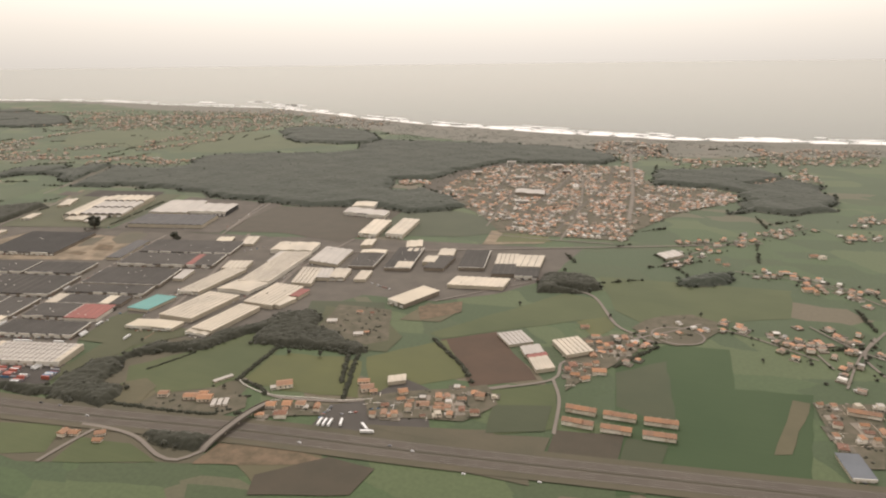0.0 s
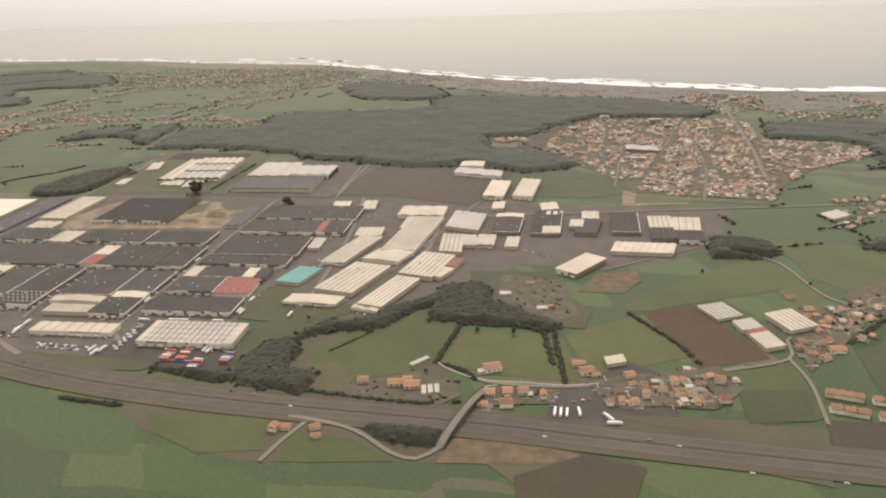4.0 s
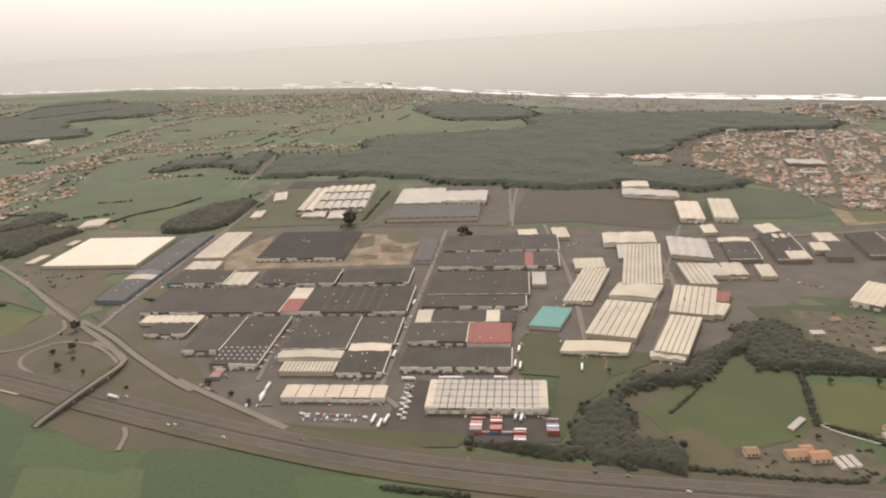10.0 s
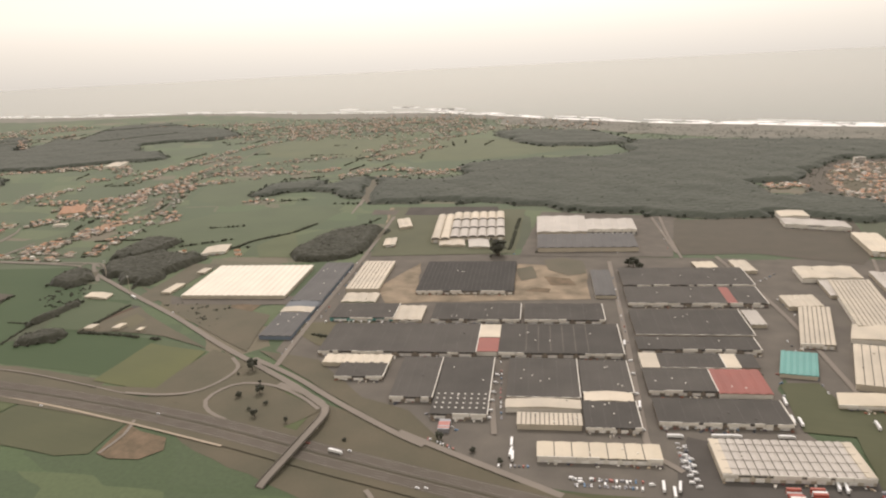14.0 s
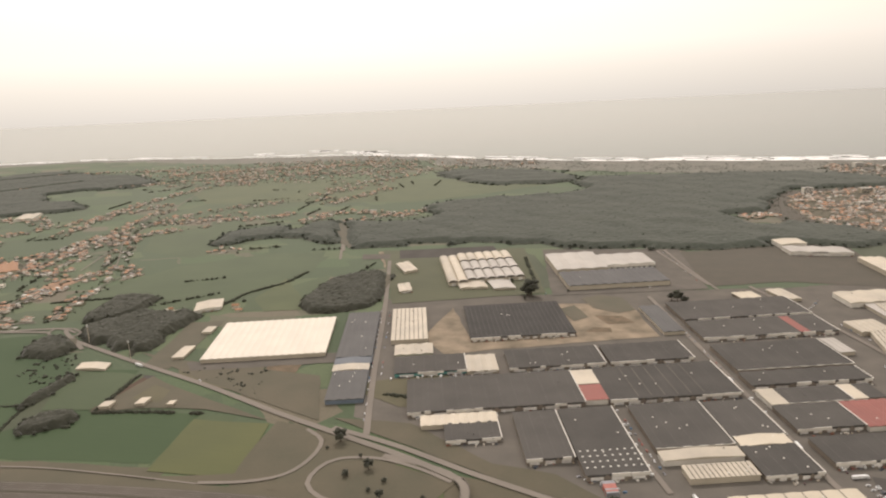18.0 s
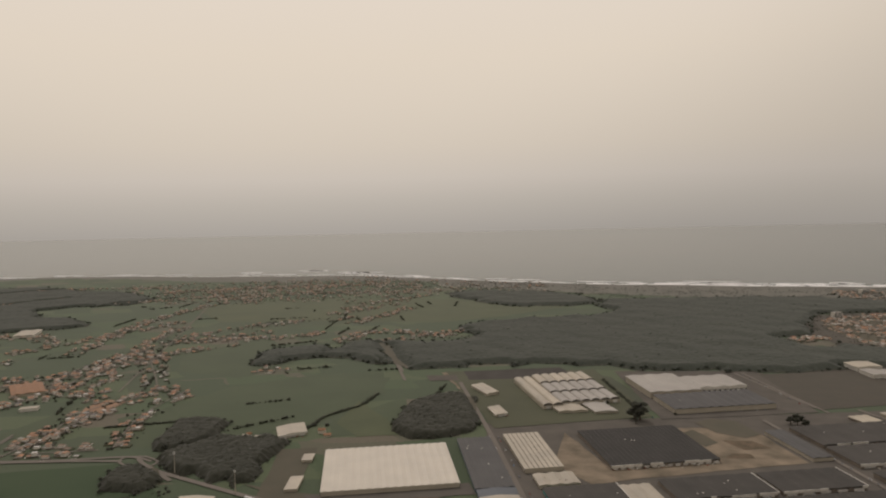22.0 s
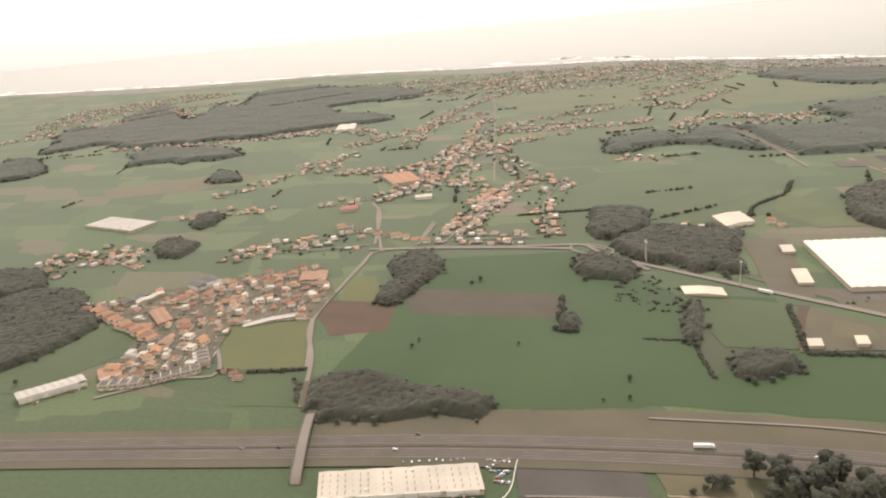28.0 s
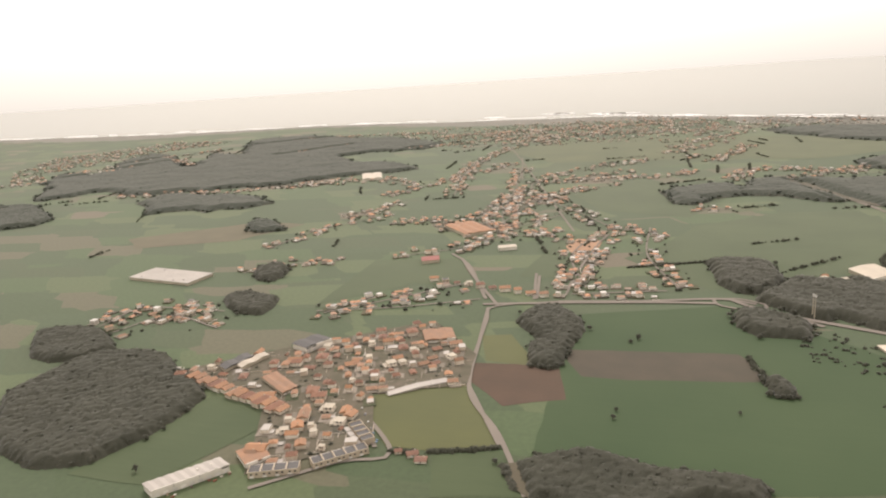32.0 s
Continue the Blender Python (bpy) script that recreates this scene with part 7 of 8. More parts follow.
van(-114.2, 425.1, 99)
van(-102.0, 429.2, 110)
van(-96.7, 430.7, 279)
van(-65.3, 438.3, 108)
van(-59.2, 439.1, 101)
van(-48.8, 443.2, 100)
van(-40.6, 445.9, 291)
van(-31.9, 448.6, 289)
van(-22.9, 450.6, 110)
van(-9.6, 454.1, 286)
van(-4.7, 456.3, 280)
van(3.8, 457.7, 109)
van(24.6, 473.1, 110)
van(38.0, 476.8, 107)
van(45.4, 478.9, 99)
van(56.5, 482.5, 110)
van(67.5, 484.4, 282)
van(79.9, 489.6, 290)
van(89.0, 490.4, 287)
van(7.2, 558.7, 291)
van(24.4, 563.7, 102)
van(33.8, 566.9, 282)
van(45.0, 569.2, 289)
van(59.8, 573.8, 282)
van(71.5, 576.4, 103)
van(81.4, 579.0, 285)
van(98.3, 583.1, 283)
van(48.4, 374.5, 283)
van(60.2, 378.4, 104)
van(64.7, 380.3, 282)
van(73.0, 382.1, 104)
van(82.4, 386.0, 105)
van(88.5, 387.8, 279)
van(100.1, 391.4, 109)
van(105.7, 393.2, 289)
van(-63.3, 408.8, 11)
van(-60.9, 398.2, 14)
van(-57.7, 384.4, 11)
van(-55.4, 374.2, 12)
van(-52.5, 362.0, 192)
van(-50.8, 354.3, 190)
van(17.6, 454.7, 195)
van(21.9, 435.4, 191)
van(27.9, 408.9, 17)
van(31.7, 391.9, 14)
van(37.1, 367.8, 9)
container_stack(-72.5, 336.9, 15)


# ---- farmsteads, garden walls and yard goods ----
def farmstead(x, y, turn, blocks, label):
    """A house of several joined blocks: place, half sizes, eaves height and kind of roof (1 tiles, 2 sheeting)."""
    farm = tagged(new("farmhouse"), label, "house", "farmhouses")
    farm.matrix_basis = pose(x, y, 0, 0, 0, turn)
    TAKEN.append((x, y, 7))
    for px, py, l, w, h, kind in blocks:
        v, f = box(-l, -w, 0, l, w, h)
        part("wall", solid("wall", *moved((v, f[2:]), px, py), HOUSE_WALL), farm)
        top = gable(l, w, h, w * 0.36) if kind == 1 else slab(l, w, h)
        part("roof", solid("roof", *moved(top, px, py), ROOFS["orange"] if kind == 1 else ROOFS["pale"]), farm)
        v, f = box(-0.5, -0.05, h * 0.35, 0.5, 0.05, h * 0.75)
        pane = solid("window", v, f, GLASS)
        for u in (-0.55, 0.1, 0.6):
            part("window", pane, farm, m=pose(px + u * l, py - w - 0.02, 0))


farmstead(285, 348, 22, ((-5, 2, 5.5, 3.2, 2.8, 1), (5, -1, 5.0, 3.6, 3.0, 1), (2, 6, 3.0, 2.6, 2.4, 1)), "large farmhouse with joined orange tiled roofs")
farmstead(258, 344, 20, ((0, 0, 3.4, 2.8, 2.8, 1),), "square white house with an orange tiled roof")
farmstead(331, 386, 35, ((0, 0, 5.6, 4.2, 3.0, 1), (-8, -2, 2.2, 2.0, 1.8, 2)), "cream villa with a yellow-orange tiled roof in a meadow")
farmstead(383, 410, 20, ((0, 0, 4.2, 2.4, 2.4, 1),), "low house with an orange tiled roof")
farmstead(390, 402, 30, ((0, 0, 4.6, 3.6, 3.0, 1), (4, -5, 2.6, 2.2, 2.0, 1)), "house with a hipped orange roof and a lower wing")
farmstead(339, 357, 18, ((0, 0, 3.2, 3.0, 2.8, 1),), "small house with an orange tiled roof by the lane")
farmstead(349, 362, 18, ((0, 0, 3.0, 3.4, 2.8, 1), (0, -5, 1.8, 1.5, 1.8, 1)), "house with an orange tiled roof and a shed by the lane")
farmstead(358, 365, 20, ((0, 0, 3.2, 3.0, 3.0, 1), (4, -3, 1.6, 2.0, 2.0, 2)), "house with an orange roof and a white annex by the lane")
farmstead(304, 501, 20, ((0, 0, 4.4, 2.8, 1.8, 2),), "low grey garden shed among bushes")
farmstead(339, 484, 25, ((0, 0, 4.0, 2.6, 1.8, 2), (7, 3, 2.0, 1.6, 1.6, 1)), "low grey shed with a small tiled hut")
farmstead(318, 527, 15, ((0, 0, 2.8, 2.0, 2.0, 1),), "small hut with an orange roof in a garden")
for k in range(3):
    farmstead(299 + 3.6 * k, 347 + 2.0 * k, 115, ((0, 0, 4.6, 1.4, 1.5, 2),), "long low white shed beside a farmhouse")
farmstead(282, 379, 62, ((0, 0, 7.5, 1.7, 1.2, 2),), "narrow pale greenhouse in a meadow")


def garden_wall(pts, high=0.9):
    line = smooth_line(pts, 3.0)
    top, f = strip(line, -0.18, 0.18, high)
    n = len(top)
    low = [(x, y, 0) for x, y, _ in top]
    f = f + [q for i in range(0, n - 2, 2) for q in ((i, i + n, i + 2 + n, i + 2), (i + 1, i + 3, i + 3 + n, i + 1 + n))]
    tagged(new("garden_wall", solid("garden_wall", top + low, f, WALLS["white"])), "long pale garden wall beside a lane", "wall", kind="structure")


garden_wall([(294, 382), (305, 376), (329, 371), (358, 377), (381, 382), (400, 391)])
garden_wall([(330, 350), (333, 362), (340, 368)])
garden_wall([(-539, 254), (-540, 223), (-586, 204)], 0.6)
garden_wall([(-757, 342), (-745, 353), (-730, 366)])


def yard_goods():
    """Pallets, skips, crates and stacked goods along the fronts of the halls."""
    rng = random.Random(31)
    heaps = {"pale": [], "dark": []}
    for x, y, turn, lx, ly, lean in FRONTS:
        m = pose(x, y, 0, 0, 0, turn)
        for _ in range(int(lx * 0.55)):
            px, py = rng.uniform(-lx, lx), -ly - rng.choice((0.9, 1.2, 1.6, 2.4, 3.6)) * rng.uniform(0.8, 1.3)
            l, w, h = rng.uniform(0.25, 0.9), rng.uniform(0.2, 0.6), rng.uniform(0.3, 1.1)
            q = m @ Vector((px + lean * py, py, 0))
            a, z = radians(turn + rng.uniform(-10, 10)), level(q.x, q.y)
            c, s = math.cos(a), math.sin(a)
            v, f = box(-l, -w, z, l, w, z + h)
            heaps["pale" if rng.random() < 0.6 else "dark"].append(([(q.x + c * p - s * r, q.y + s * p + c * r, t) for p, r, t in v], f))
    mats = {"pale": material("pale_crates", (0.75, 0.72, 0.66), (0.4, 0.33, 0.24), 2.0, 0.3, 0.8, by="ISLAND", spread=1.4),
            "dark": material("dark_skips", (0.06, 0.07, 0.09), (0.26, 0.11, 0.07), 2.0, 0.3, 0.7, by="ISLAND", spread=1.6)}
    for kind, found in heaps.items():
        tagged(new("yard_goods", solid("yard_goods", *joined(found), mats[kind])), kind + " crates, skips and stacked goods outside the halls", "goods", kind="stuff")


yard_goods()

# ---- terraces and single houses ----
terrace(529, 424, 549, 424, 4)
terrace(554, 424, 575, 425, 4)
terrace(580, 425, 601, 427, 4)
terrace(530, 407, 550, 407, 3)
terrace(555, 407, 574, 408, 3)
terrace(581, 408, 601, 410, 3)
flat_row(-789, 253, -767, 262, 4)
flat_row(-763, 266, -743, 285, 5)
flat_row(-744, 290, -759, 305, 4)
gabled_row(-888, 339, -850, 327, 7)
gabled_row(-848, 325, -803, 311, 8)
terrace(704.2, 483.0, 723.7, 482.7, 5)
place_house(233.4, 280.8, 95, 0)
place_house(239.3, 283.9, 15, 1)
place_house(255.2, 289.8, 40, 1)
place_house(260.4, 282.6, 20, 1)
place_house(-796.7, 266.8, 10, 3)
place_house(-796.3, 271.1, 10, 3)
place_house(-431.7, 604.7, 10, 3)
place_house(-424.2, 597.0, 10, 1)
place_house(-549.8, 209.0, 20, 7)
place_house(-726.9, 286.5, 20, 7)
place_house(-719.3, 285.6, 30, 7)
place_house(-713.6, 281.9, 10, 7)
place_house(-483.8, 581.5, 15, 6)
place_house(-495.4, 591.7, 15, 1)
place_house(-497.4, 585.6, 15, 6)
place_house(767.7, 631.4, 20, 3)
place_house(531.2, 490.7, 15, 3)
place_house(540.8, 484.5, 15, 3)
place_house(532.9, 470.2, 40, 1)
place_house(515.4, 563.6, 15, 1)
place_house(329.7, 528.1, 30, 4)
place_house(716.0, 841.6, 20, 1)
place_house(724.0, 838.1, 20, 6)
place_house(700.7, 724.2, 20, 3)
place_house(707.5, 718.6, 100, 3)
place_house(617.6, 785.7, 20, 0)
place_house(626.2, 778.7, 20, 1)


# ---- hedges and single trees ----
hedge([(-449, 614), (-444, 649), (-433, 669), (-418, 694), (-411, 737)])
hedge([(289, 441), (291, 405), (293, 383)])
hedge([(356, 454), (364, 428), (380, 385)])
hedge([(289, 441), (323, 448), (351, 452)])
hedge([(-417, 380), (-382, 386), (-340, 389)])
hedge([(-425, 442), (-418, 383)])
hedge([(-731, 286), (-702, 293), (-681, 301)])
hedge([(-447, 371), (-421, 358)])
hedge([(-667, 302), (-641, 291)])
hedge([(228, 322), (259, 326), (297, 332), (324, 342)])
hedge([(-224, 433), (-197, 429)])
hedge([(-167, 812), (-141, 687)])
hedge([(67, 920), (120, 930)])
hedge([(-643, 602), (-562, 632)])
hedge([(551, 499), (583, 556)])
hedge([(402, 498), (440, 461), (457, 437)])
hedge([(85, 263), (128, 269)])
hedge([(-522, 226), (-481, 239)])
hedge([(295, 469), (323, 457), (349, 446)])
hedge([(298, 382), (315, 378), (325, 370)])
hedge([(350, 446), (367, 405)])
plant(-630.6, 339.9, 1, 0.61)
plant(-629.8, 348.8, 1, 0.53)
plant(-569.9, 357.3, 1, 0.47)
plant(-629.3, 440.2, 3, 0.59)
plant(-546.1, 399.0, 3, 0.54)
plant(-479.1, 391.4, 1, 0.48)
plant(-466.2, 250.1, 3, 0.66)
plant(-461.8, 252.9, 0, 0.46)
plant(-502.8, 332.3, 0, 0.51)
plant(-344.5, 650.6, 0, 0.69)
plant(-150.3, 652.0, 2, 0.57)
plant(-110.3, 681.5, 3, 0.65)
plant(-30.7, 375.9, 3, 0.54)
plant(99.2, 455.3, 3, 0.74)
plant(-121.7, 456.5, 1, 0.71)
plant(-213.6, 349.9, 0, 0.41)
plant(-237.0, 356.7, 3, 0.48)
plant(-192.3, 326.9, 3, 0.67)
plant(-205, 338, 0, 1.1)
plant(-216, 330, 3, 1.0)
plant(-190, 312, 1, 1.2)
plant(-232, 366, 0, 1.5)
plant(-30, 312, 1, 0.8)
plant(-70, 324, 0, 0.9)
plant(-48, 318, 3, 0.8)
plant(-166.9, 312.0, 2, 0.55)
plant(-198.2, 317.3, 3, 0.60)
plant(-122.1, 305.2, 3, 0.60)
plant(-169.0, 735.9, 2, 0.64)
plant(-170.3, 711.9, 0, 0.70)
plant(-263.7, 596.2, 1, 0.64)
plant(330.3, 436.5, 2, 0.74)
plant(304.3, 432.4, 0, 0.65)
plant(233.6, 418.4, 1, 0.62)
plant(176.4, 409.2, 2, 0.50)
plant(367.5, 367.8, 0, 0.57)
plant(185.1, 332.6, 3, 0.43)
plant(291.4, 367.8, 0, 0.54)
plant(200.2, 311.6, 1, 0.41)
plant(531.9, 596.0, 3, 0.67)
plant(647.7, 587.5, 0, 0.42)
plant(654.9, 546.3, 0, 0.53)
plant(449.2, 594.5, 2, 0.59)
plant(606.8, 623.2, 2, 0.58)
plant(472.4, 423.0, 0, 0.51)
plant(433.8, 392.1, 0, 0.44)
plant(468.3, 702.8, 0, 0.73)
plant(-629.8, 440.8, 3, 0.50)
plant(-859.9, 279.8, 3, 0.53)
plant(-611.2, 579.5, 3, 0.63)
plant(-624.9, 446.4, 0, 0.62)
plant(-845.4, 242.2, 2, 0.55)
for px, py, kind, size in ((-444, 267, 2, 1.7), (-434, 264, 0, 2.2), (-428, 258, 0, 2.0), (-420, 261, 2, 2.2), (-415, 272, 0, 2.3), (-408, 252, 2, 2.4), (-419, 247, 0, 2.2), (-427, 246, 3, 2.4), (-412, 239, 0, 2.0), (-437, 253, 1, 1.8), (-403, 263, 0, 2.4), (-400, 247, 3, 2.2), (-459, 255, 1, 1.5), (-455, 257, 3, 1.5),
                           (-512, 309, 1, 0.4), (-500, 314, 0, 0.4)):
    plant(px, py, kind, size)
plant(-145, 663, 0, 3.0)
plant(-149, 667, 3, 3.0)
plant(-9, 658, 0, 1.8)
plant(-3, 656, 3, 1.7)
plant(-14, 661, 1, 1.8)
mast(-516.9, 501.8)
mast(-515.9, 500.0)
mast(-452.5, 469.5)


# ---- villages ----
apartment_block(250, 1252, 16, 8, 9, 15, label="tall white apartment block above the town's roofs")
apartment_block(336, 1250, 20, 9, 8, 20, "cream")
apartment_block(362, 1212, 14, 8, 6, 10, "brown", "brick-coloured apartment block in the far town")
apartment_block(300, 1140, 22, 8, 5.5, 18)
apartment_block(400, 1100, 24, 8, 5.5, 105)
apartment_block(215, 1160, 14, 8, 5, 30, "cream")
apartment_block(415, 1200, 18, 8, 6, 12)
apartment_block(455, 1230, 16, 8, 7, 100, "cream")
apartment_block(345, 980, 20, 8, 4.5, 15)
apartment_block(420, 1560, 20, 9, 8, 20)
apartment_block(455, 1520, 18, 9, 7, 15, "cream")
far_village([(206, 1000), (193, 1128), (215, 1220), (258, 1262), (345, 1288), (431, 1312), (480, 1291), (503, 1150), (560, 1155), (623, 1150), (642, 1093), (565, 995), (519, 885), (512, 834), (421, 826), (360, 820), (308, 900), (258, 942)])
far_village([(115, 1042), (107, 1063), (157, 1081), (174, 1049), (159, 1035)])
far_village([(350, 1549), (391, 1610), (501, 1590), (498, 1426), (440, 1343), (375, 1432)], keep=0.6, pitch=6.5)
far_village([(526, 1366), (613, 1421), (672, 1506), (769, 1600), (900, 1610), (880, 1450), (747, 1423), (690, 1377), (609, 1356), (556, 1318)], keep=0.5, pitch=7.5)
near_village([(-910, 341), (-830, 408), (-766, 455), (-721, 404), (-715, 362), (-766, 343), (-743, 294), (-791, 252), (-823, 322)], keep=0.8, pitch=7.4)
far_village([(-1062, 1643), (-540, 1752), (-508, 1426), (-769, 1439), (-922, 1361)], keep=0.24, pitch=10)
near_village([(391, 392), (468, 438), (484, 414), (469, 385), (407, 369)])
near_village([(505, 534), (555, 565), (564, 533), (523, 449)])
near_village([(685, 488), (730, 505), (716, 421), (696, 414)])
near_village([(328, 357), (376, 373), (380, 360), (337, 342)])
ribbon([(-1001, 394), (-981, 433), (-924, 416)])
ribbon([(-1011, 630), (-997, 703), (-938, 798)])
ribbon([(-1182, 973), (-1117, 1000), (-1042, 1052)])
ribbon([(-848, 1122), (-824, 975), (-801, 798), (-777, 739), (-749, 772), (-729, 801)])
ribbon([(-862, 613), (-814, 644), (-785, 683), (-716, 723)])
ribbon([(-684, 522), (-681, 631), (-667, 721), (-638, 740)])
ribbon([(-778, 1009), (-632, 1049), (-586, 1094)])
ribbon([(-630, 1270), (-525, 1414)])
ribbon([(-680, 527), (-610, 544)])
ribbon([(-866, 461), (-807, 478), (-747, 506)])
ribbon([(-913, 594), (-973, 568), (-987, 543)])
ribbon([(-857, 734), (-817, 755), (-786, 713)])
ribbon([(-824, 861), (-795, 934), (-738, 863)])
ribbon([(-588, 835), (-518, 832)])
ribbon([(579, 840), (647, 888), (721, 966)])
ribbon([(635, 760), (688, 755), (764, 732)])
ribbon([(621, 601), (656, 586), (695, 562)])
ribbon([(754, 926), (804, 956)])
ribbon([(769, 997), (819, 1044)])
ribbon([(-1022, 402), (-1014, 445), (-941, 449)])
ribbon([(-858, 458), (-821, 492), (-771, 540)])
ribbon([(-833, 733), (-810, 880), (-791, 1024)])
ribbon([(-685, 541), (-682, 595), (-679, 656)])
ribbon([(-778, 1016), (-677, 1098)])
ribbon([(-467, 1016), (-406, 1071), (-357, 1115)])
ribbon([(-1826, 956), (-1732, 1086), (-1653, 1310)])
ribbon([(-1429, 1333), (-1329, 1485)])
ribbon([(-601, 549), (-629, 640), (-632, 744)])
ribbon([(-805, 632), (-792, 730), (-771, 891), (-680, 998)])
ribbon([(-990, 770), (-946, 863)])
ribbon([(-541, 1017), (-488, 1100), (-338, 1054)])
ribbon([(-1211, 958), (-1103, 1039), (-985, 993)])
ribbon([(-560, 1174), (-492, 1361)])
ribbon([(-920, 751), (-810, 780), (-764, 816)])
ribbon([(-897, 910), (-942, 1148), (-926, 1394)])
ribbon([(-669, 737), (-804, 982), (-707, 1152), (-560, 1243)])
ribbon([(-1616, 1518), (-1443, 1656), (-1159, 1688)])
ribbon([(-957, 1450), (-802, 1562), (-538, 1620)])
ribbon([(-1052, 1619), (-897, 1707), (-713, 1735)])
ribbon([(-1784, 1085), (-1741, 1272), (-1663, 1463)])
ribbon([(-1154, 1597), (-887, 1690), (-629, 1792)])
ribbon([(-1153, 1395), (-959, 1527), (-770, 1603)])
ribbon([(-629, 1342), (-498, 1540)])
ribbon([(660, 1207), (760, 1335)])
ribbon([(515, 1395), (634, 1416)])
ribbon([(453, 1475), (576, 1385)])
ribbon([(-866, 1659), (-706, 1733), (-557, 1738)])
far_village([(-1170, 1578), (-1027, 1777), (-641, 1845), (-373, 1819), (-198, 1755), (-243, 1552), (-508, 1543), (-725, 1497), (-874, 1369), (-1031, 1393)], keep=0.24, pitch=10)
far_village([(-1344, 1726), (-1093, 1803), (-674, 1965), (-615, 1867), (-698, 1728), (-888, 1674), (-966, 1484), (-1178, 1529)], keep=0.24, pitch=10)
ribbon([(667, 1580), (723, 1463), (753, 1261)])
ribbon([(550, 509), (557, 550), (567, 562)])
ribbon([(661, 593), (686, 589), (704, 550)])
ribbon([(-852, 724), (-797, 733), (-707, 685)])
ribbon([(-670, 541), (-695, 628), (-687, 695)])
ribbon([(-991, 898), (-956, 1005), (-875, 1183)])
ribbon([(562, 757), (599, 821), (642, 874)])
ribbon([(694, 630), (719, 598), (742, 579)])
ribbon([(699, 750), (735, 730), (762, 702)])
ribbon([(557, 555), (582, 577), (608, 605)])
ribbon([(709, 520), (723, 573), (742, 623)])
far_village([(-1760, 960), (-1780, 1055), (-1870, 1131), (-1830, 1242), (-1840, 1400), (-1720, 1620), (-1947, 1647), (-2003, 1484), (-2076, 1362), (-1954, 1128)], keep=0.4, pitch=8)
ribbon([(-1730, 1340), (-1600, 1250), (-1560, 1215)])
ribbon([(-1450, 900), (-1340, 915), (-1230, 950)])


# ---- woods ----
wood([(-387, 845), (-334, 862), (-214, 885), (-131, 868), (-61, 866), (-12, 852), (24, 848), (83, 862), (130, 884), (219, 876), (269, 912), (269, 945), (206, 987), (164, 1016), (126, 1000), (107, 1063), (157, 1088), (163, 1157), (195, 1215),
      (230, 1275), (345, 1302), (422, 1330), (385, 1440), (235, 1492), (-60, 1470), (-130, 1400), (-110, 1330), (-141, 1269), (-257, 1230), (-370, 1148), (-328, 1046), (-434, 993), (-455, 920)])
wood([(-373, 636), (-363, 704), (-335, 740), (-305, 722), (-296, 661), (-300, 613), (-333, 601), (-358, 605)])
wood([(-625, 930), (-593, 967), (-555, 987), (-521, 919), (-553, 893), (-592, 878)])
wood([(-521, 985), (-479, 988), (-433, 880), (-478, 890)])
wood([(-679, 286), (-638, 304), (-577, 295), (-569, 282), (-632, 260), (-657, 261)])
wood([(-577, 624), (-561, 633), (-527, 628), (-527, 579), (-541, 550), (-555, 545), (-570, 561)])
wood([(-985, 287), (-992, 334), (-953, 370), (-882, 338), (-858, 302), (-875, 241), (-933, 243)])
wood([(-1065, 383), (-1015, 399), (-973, 371), (-1004, 337)])
wood([(251, 492), (278, 515), (298, 490), (319, 476), (350, 465), (355, 452), (329, 447), (298, 444), (283, 440), (261, 452)])
garden([(300, 540), (342, 543), (368, 483), (354, 468), (305, 485)], 0.012)
garden([(250, 322), (250, 336), (283, 372), (315, 368), (323, 350), (313, 334), (280, 325)], 0.012)
wood([(191, 330), (218, 346), (228, 317), (193, 317)])
wood([(-961, 480), (-950, 492), (-917, 481), (-902, 450), (-923, 443)])
wood([(-983, 557), (-958, 572), (-942, 537), (-954, 524)])
wood([(459, 690), (501, 686), (512, 659), (477, 643)])
wood([(584, 716), (629, 750), (627, 717), (591, 696)])
wood([(510, 1162), (500, 1290), (556, 1312), (660, 1369), (704, 1295), (770, 1180), (756, 1060), (672, 1030), (630, 1012), (652, 1100), (630, 1160), (553, 1165)])
wood([(115, 313), (159, 322), (202, 329), (204, 322), (162, 314), (118, 307)])
wood([(453, 685), (490, 688), (502, 649), (459, 636)])
wood([(-691, 430), (-670, 434), (-667, 395), (-684, 396)])
wood([(-447, 1572), (-246, 1592), (-120, 1436), (-291, 1376)])
wood([(-1576, 856), (-1648, 923), (-1805, 1115), (-1695, 1132), (-1782, 1241), (-1806, 1394), (-1682, 1323), (-1548, 1185), (-1622, 1382), (-1527, 1349), (-1684, 1611), (-1554, 1693), (-1384, 1626), (-1270, 1600), (-1150, 1520), (-1110, 1400), (-1252, 1330), (-1220, 1247), (-1100, 1200), (-1040, 1130), (-1121, 1084), (-1185, 1031), (-1259, 976), (-1347, 932), (-1441, 916), (-1529, 939)])
wood([(-1310, 783), (-1385, 888), (-1324, 904), (-1210, 900), (-1158, 843), (-1201, 806), (-1254, 791)])
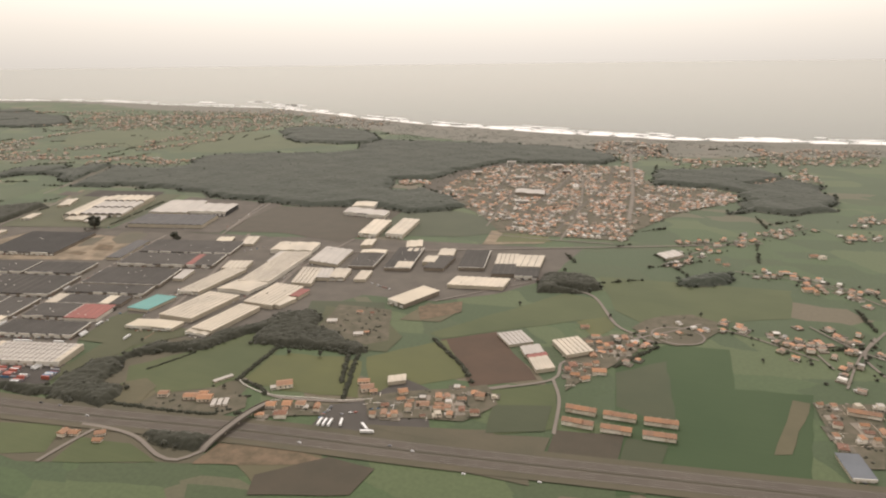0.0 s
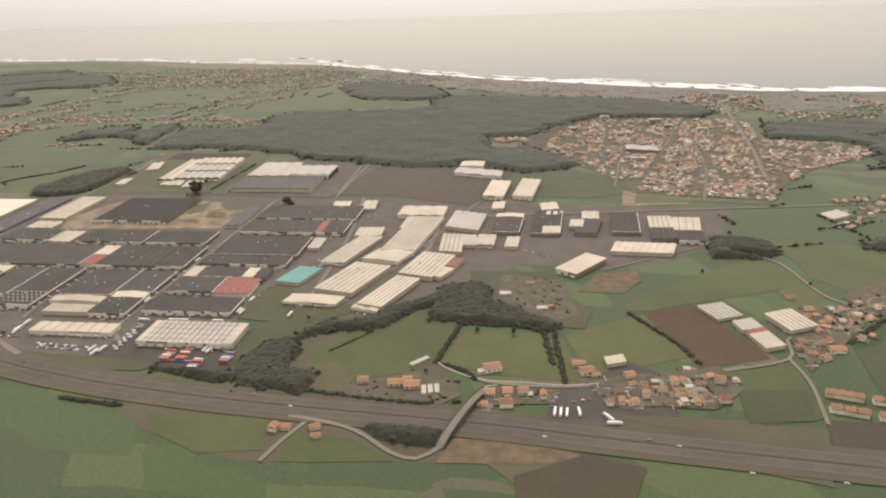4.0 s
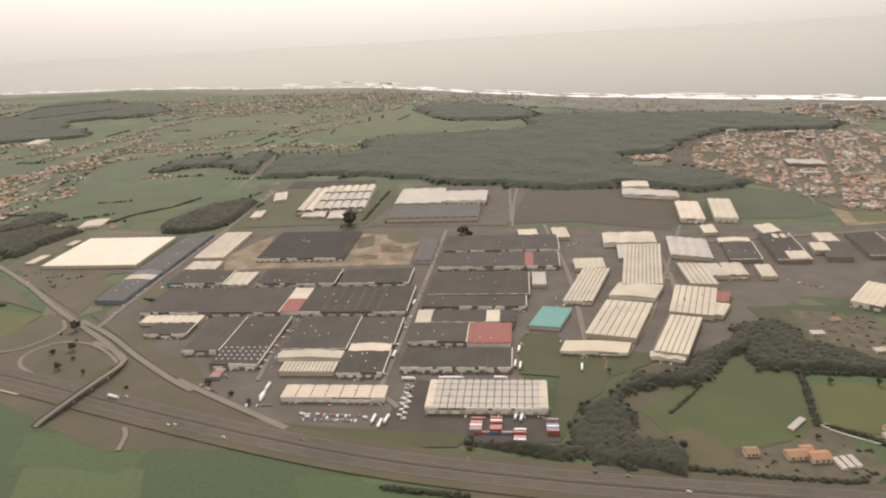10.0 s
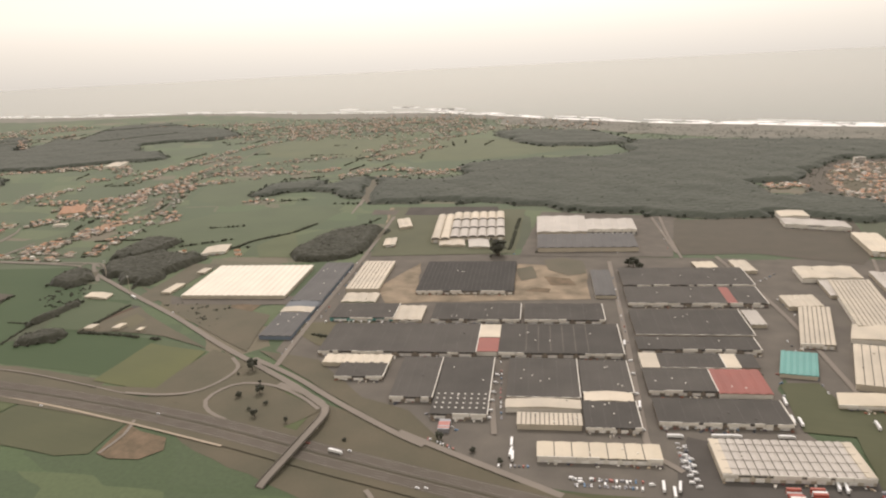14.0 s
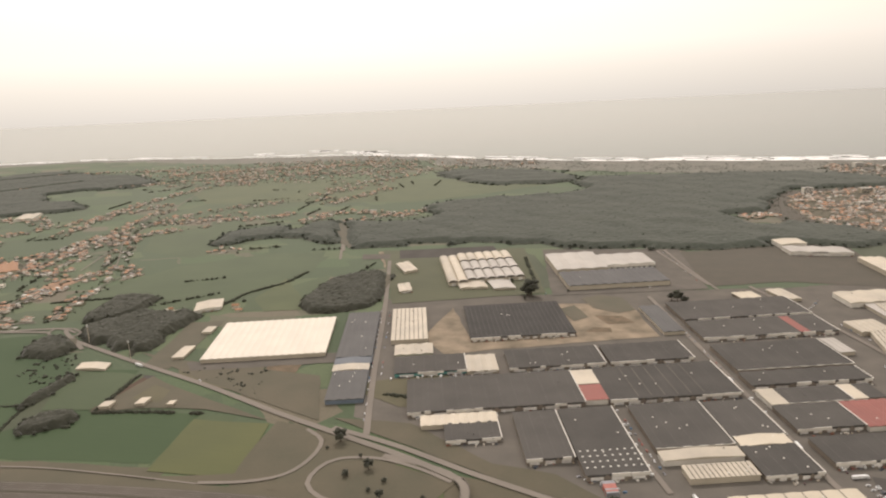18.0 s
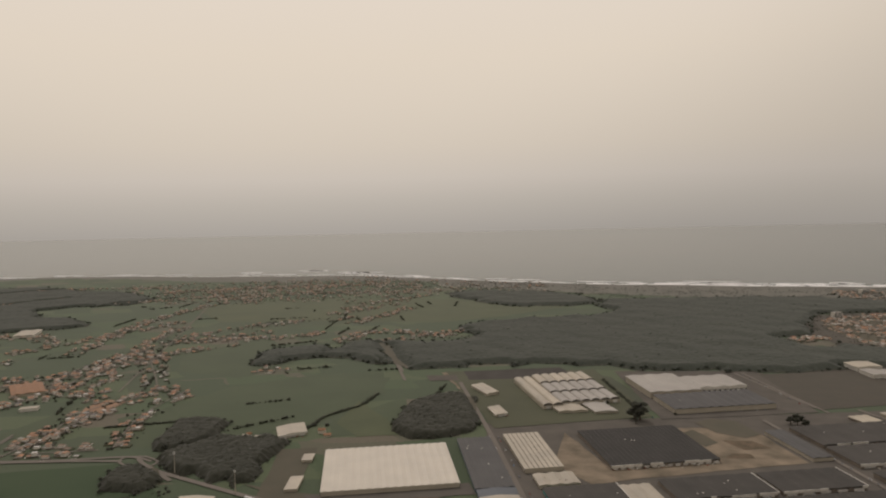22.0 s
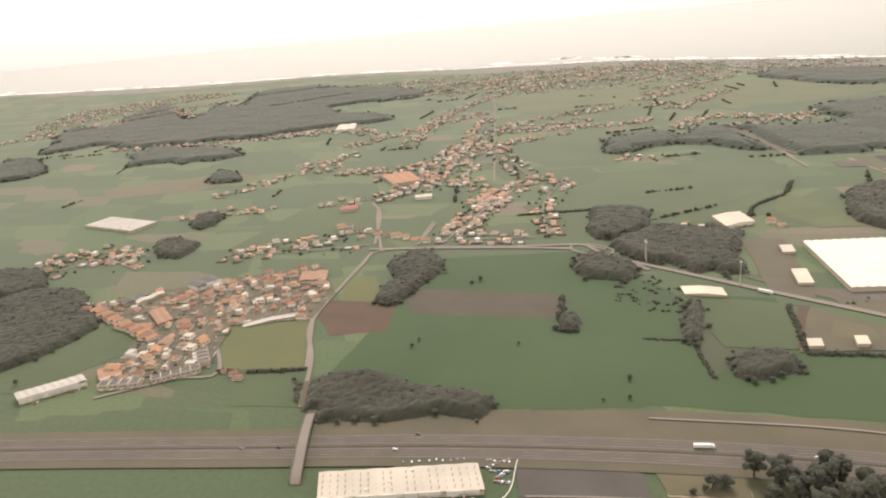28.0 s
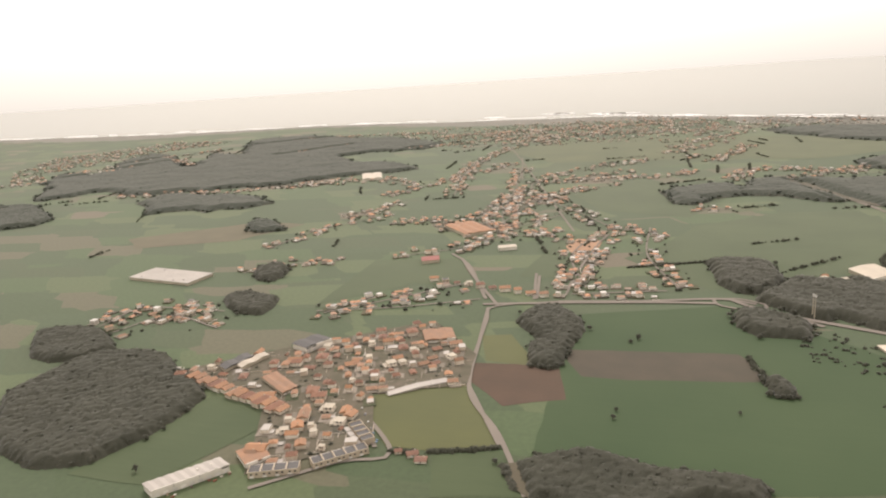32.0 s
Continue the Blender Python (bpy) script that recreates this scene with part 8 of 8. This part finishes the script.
wood([(-1610, 813), (-1522, 805), (-1436, 739), (-1426, 692), (-1500, 670)])
wood([(-1085, 700), (-1109, 746), (-1081, 747), (-1041, 701)])
wood([(-614, 939), (-570, 965), (-572, 870), (-610, 860)])
wood([(-551, 928), (-481, 1028), (-365, 998), (-389, 888), (-482, 903)])
wood([(-546, 528), (-545, 558), (-530, 566), (-519, 580), (-499, 578), (-481, 590), (-462, 572), (-450, 574), (-454, 524), (-452, 490), (-461, 481), (-474, 496), (-482, 484), (-500, 500), (-513, 496), (-529, 508)])
wood([(286, 304), (325, 315), (324, 298), (299, 292), (286, 296)])
garden([(-408, 456), (-330, 475), (-312, 424), (-318, 408), (-363, 438)], 0.012)
wood([(-563, 480), (-561, 503), (-547, 512), (-529, 499), (-519, 481), (-526, 464), (-548, 463)])
garden([(-529, 462), (-519, 481), (-501, 470), (-487, 452), (-480, 434), (-483, 418), (-503, 417), (-525, 426), (-530, 437)], 0.025)
wood([(-481, 432), (-473, 428), (-471, 395), (-476, 378), (-482, 392)])
wood([(-555, 400), (-546, 402), (-539, 385), (-545, 378), (-552, 386)])
hedge([(-561, 430), (-558, 415), (-552, 400)])
hedge([(-474, 380), (-469, 362), (-462, 343)], 0.9)
hedge([(-502, 380), (-488, 381), (-476, 384)], 0.7)
wood([(-456, 359), (-441, 379), (-425, 374), (-426, 360), (-446, 344)])
wood([(-706, 462), (-700, 494), (-674, 490), (-663, 452), (-671, 413)])
wood([(169, 362), (178, 372), (186, 393), (194, 410), (207, 417), (222, 426), (227, 451), (241, 472), (254, 492), (262, 470), (245, 450), (236, 423), (229, 406), (204, 399), (194, 382), (192, 367), (202, 349), (210, 334), (209, 313), (183, 316), (169, 337)])
hedge([(216, 372), (221, 382), (226, 394), (231, 408)], 0.9)
garden([(164, 1016), (206, 987), (206, 1000), (193, 1128), (215, 1220), (258, 1262), (345, 1288), (345, 1302), (230, 1275), (195, 1215), (163, 1157), (157, 1088)], 0.02)
far_hedges()
dune_scrub()
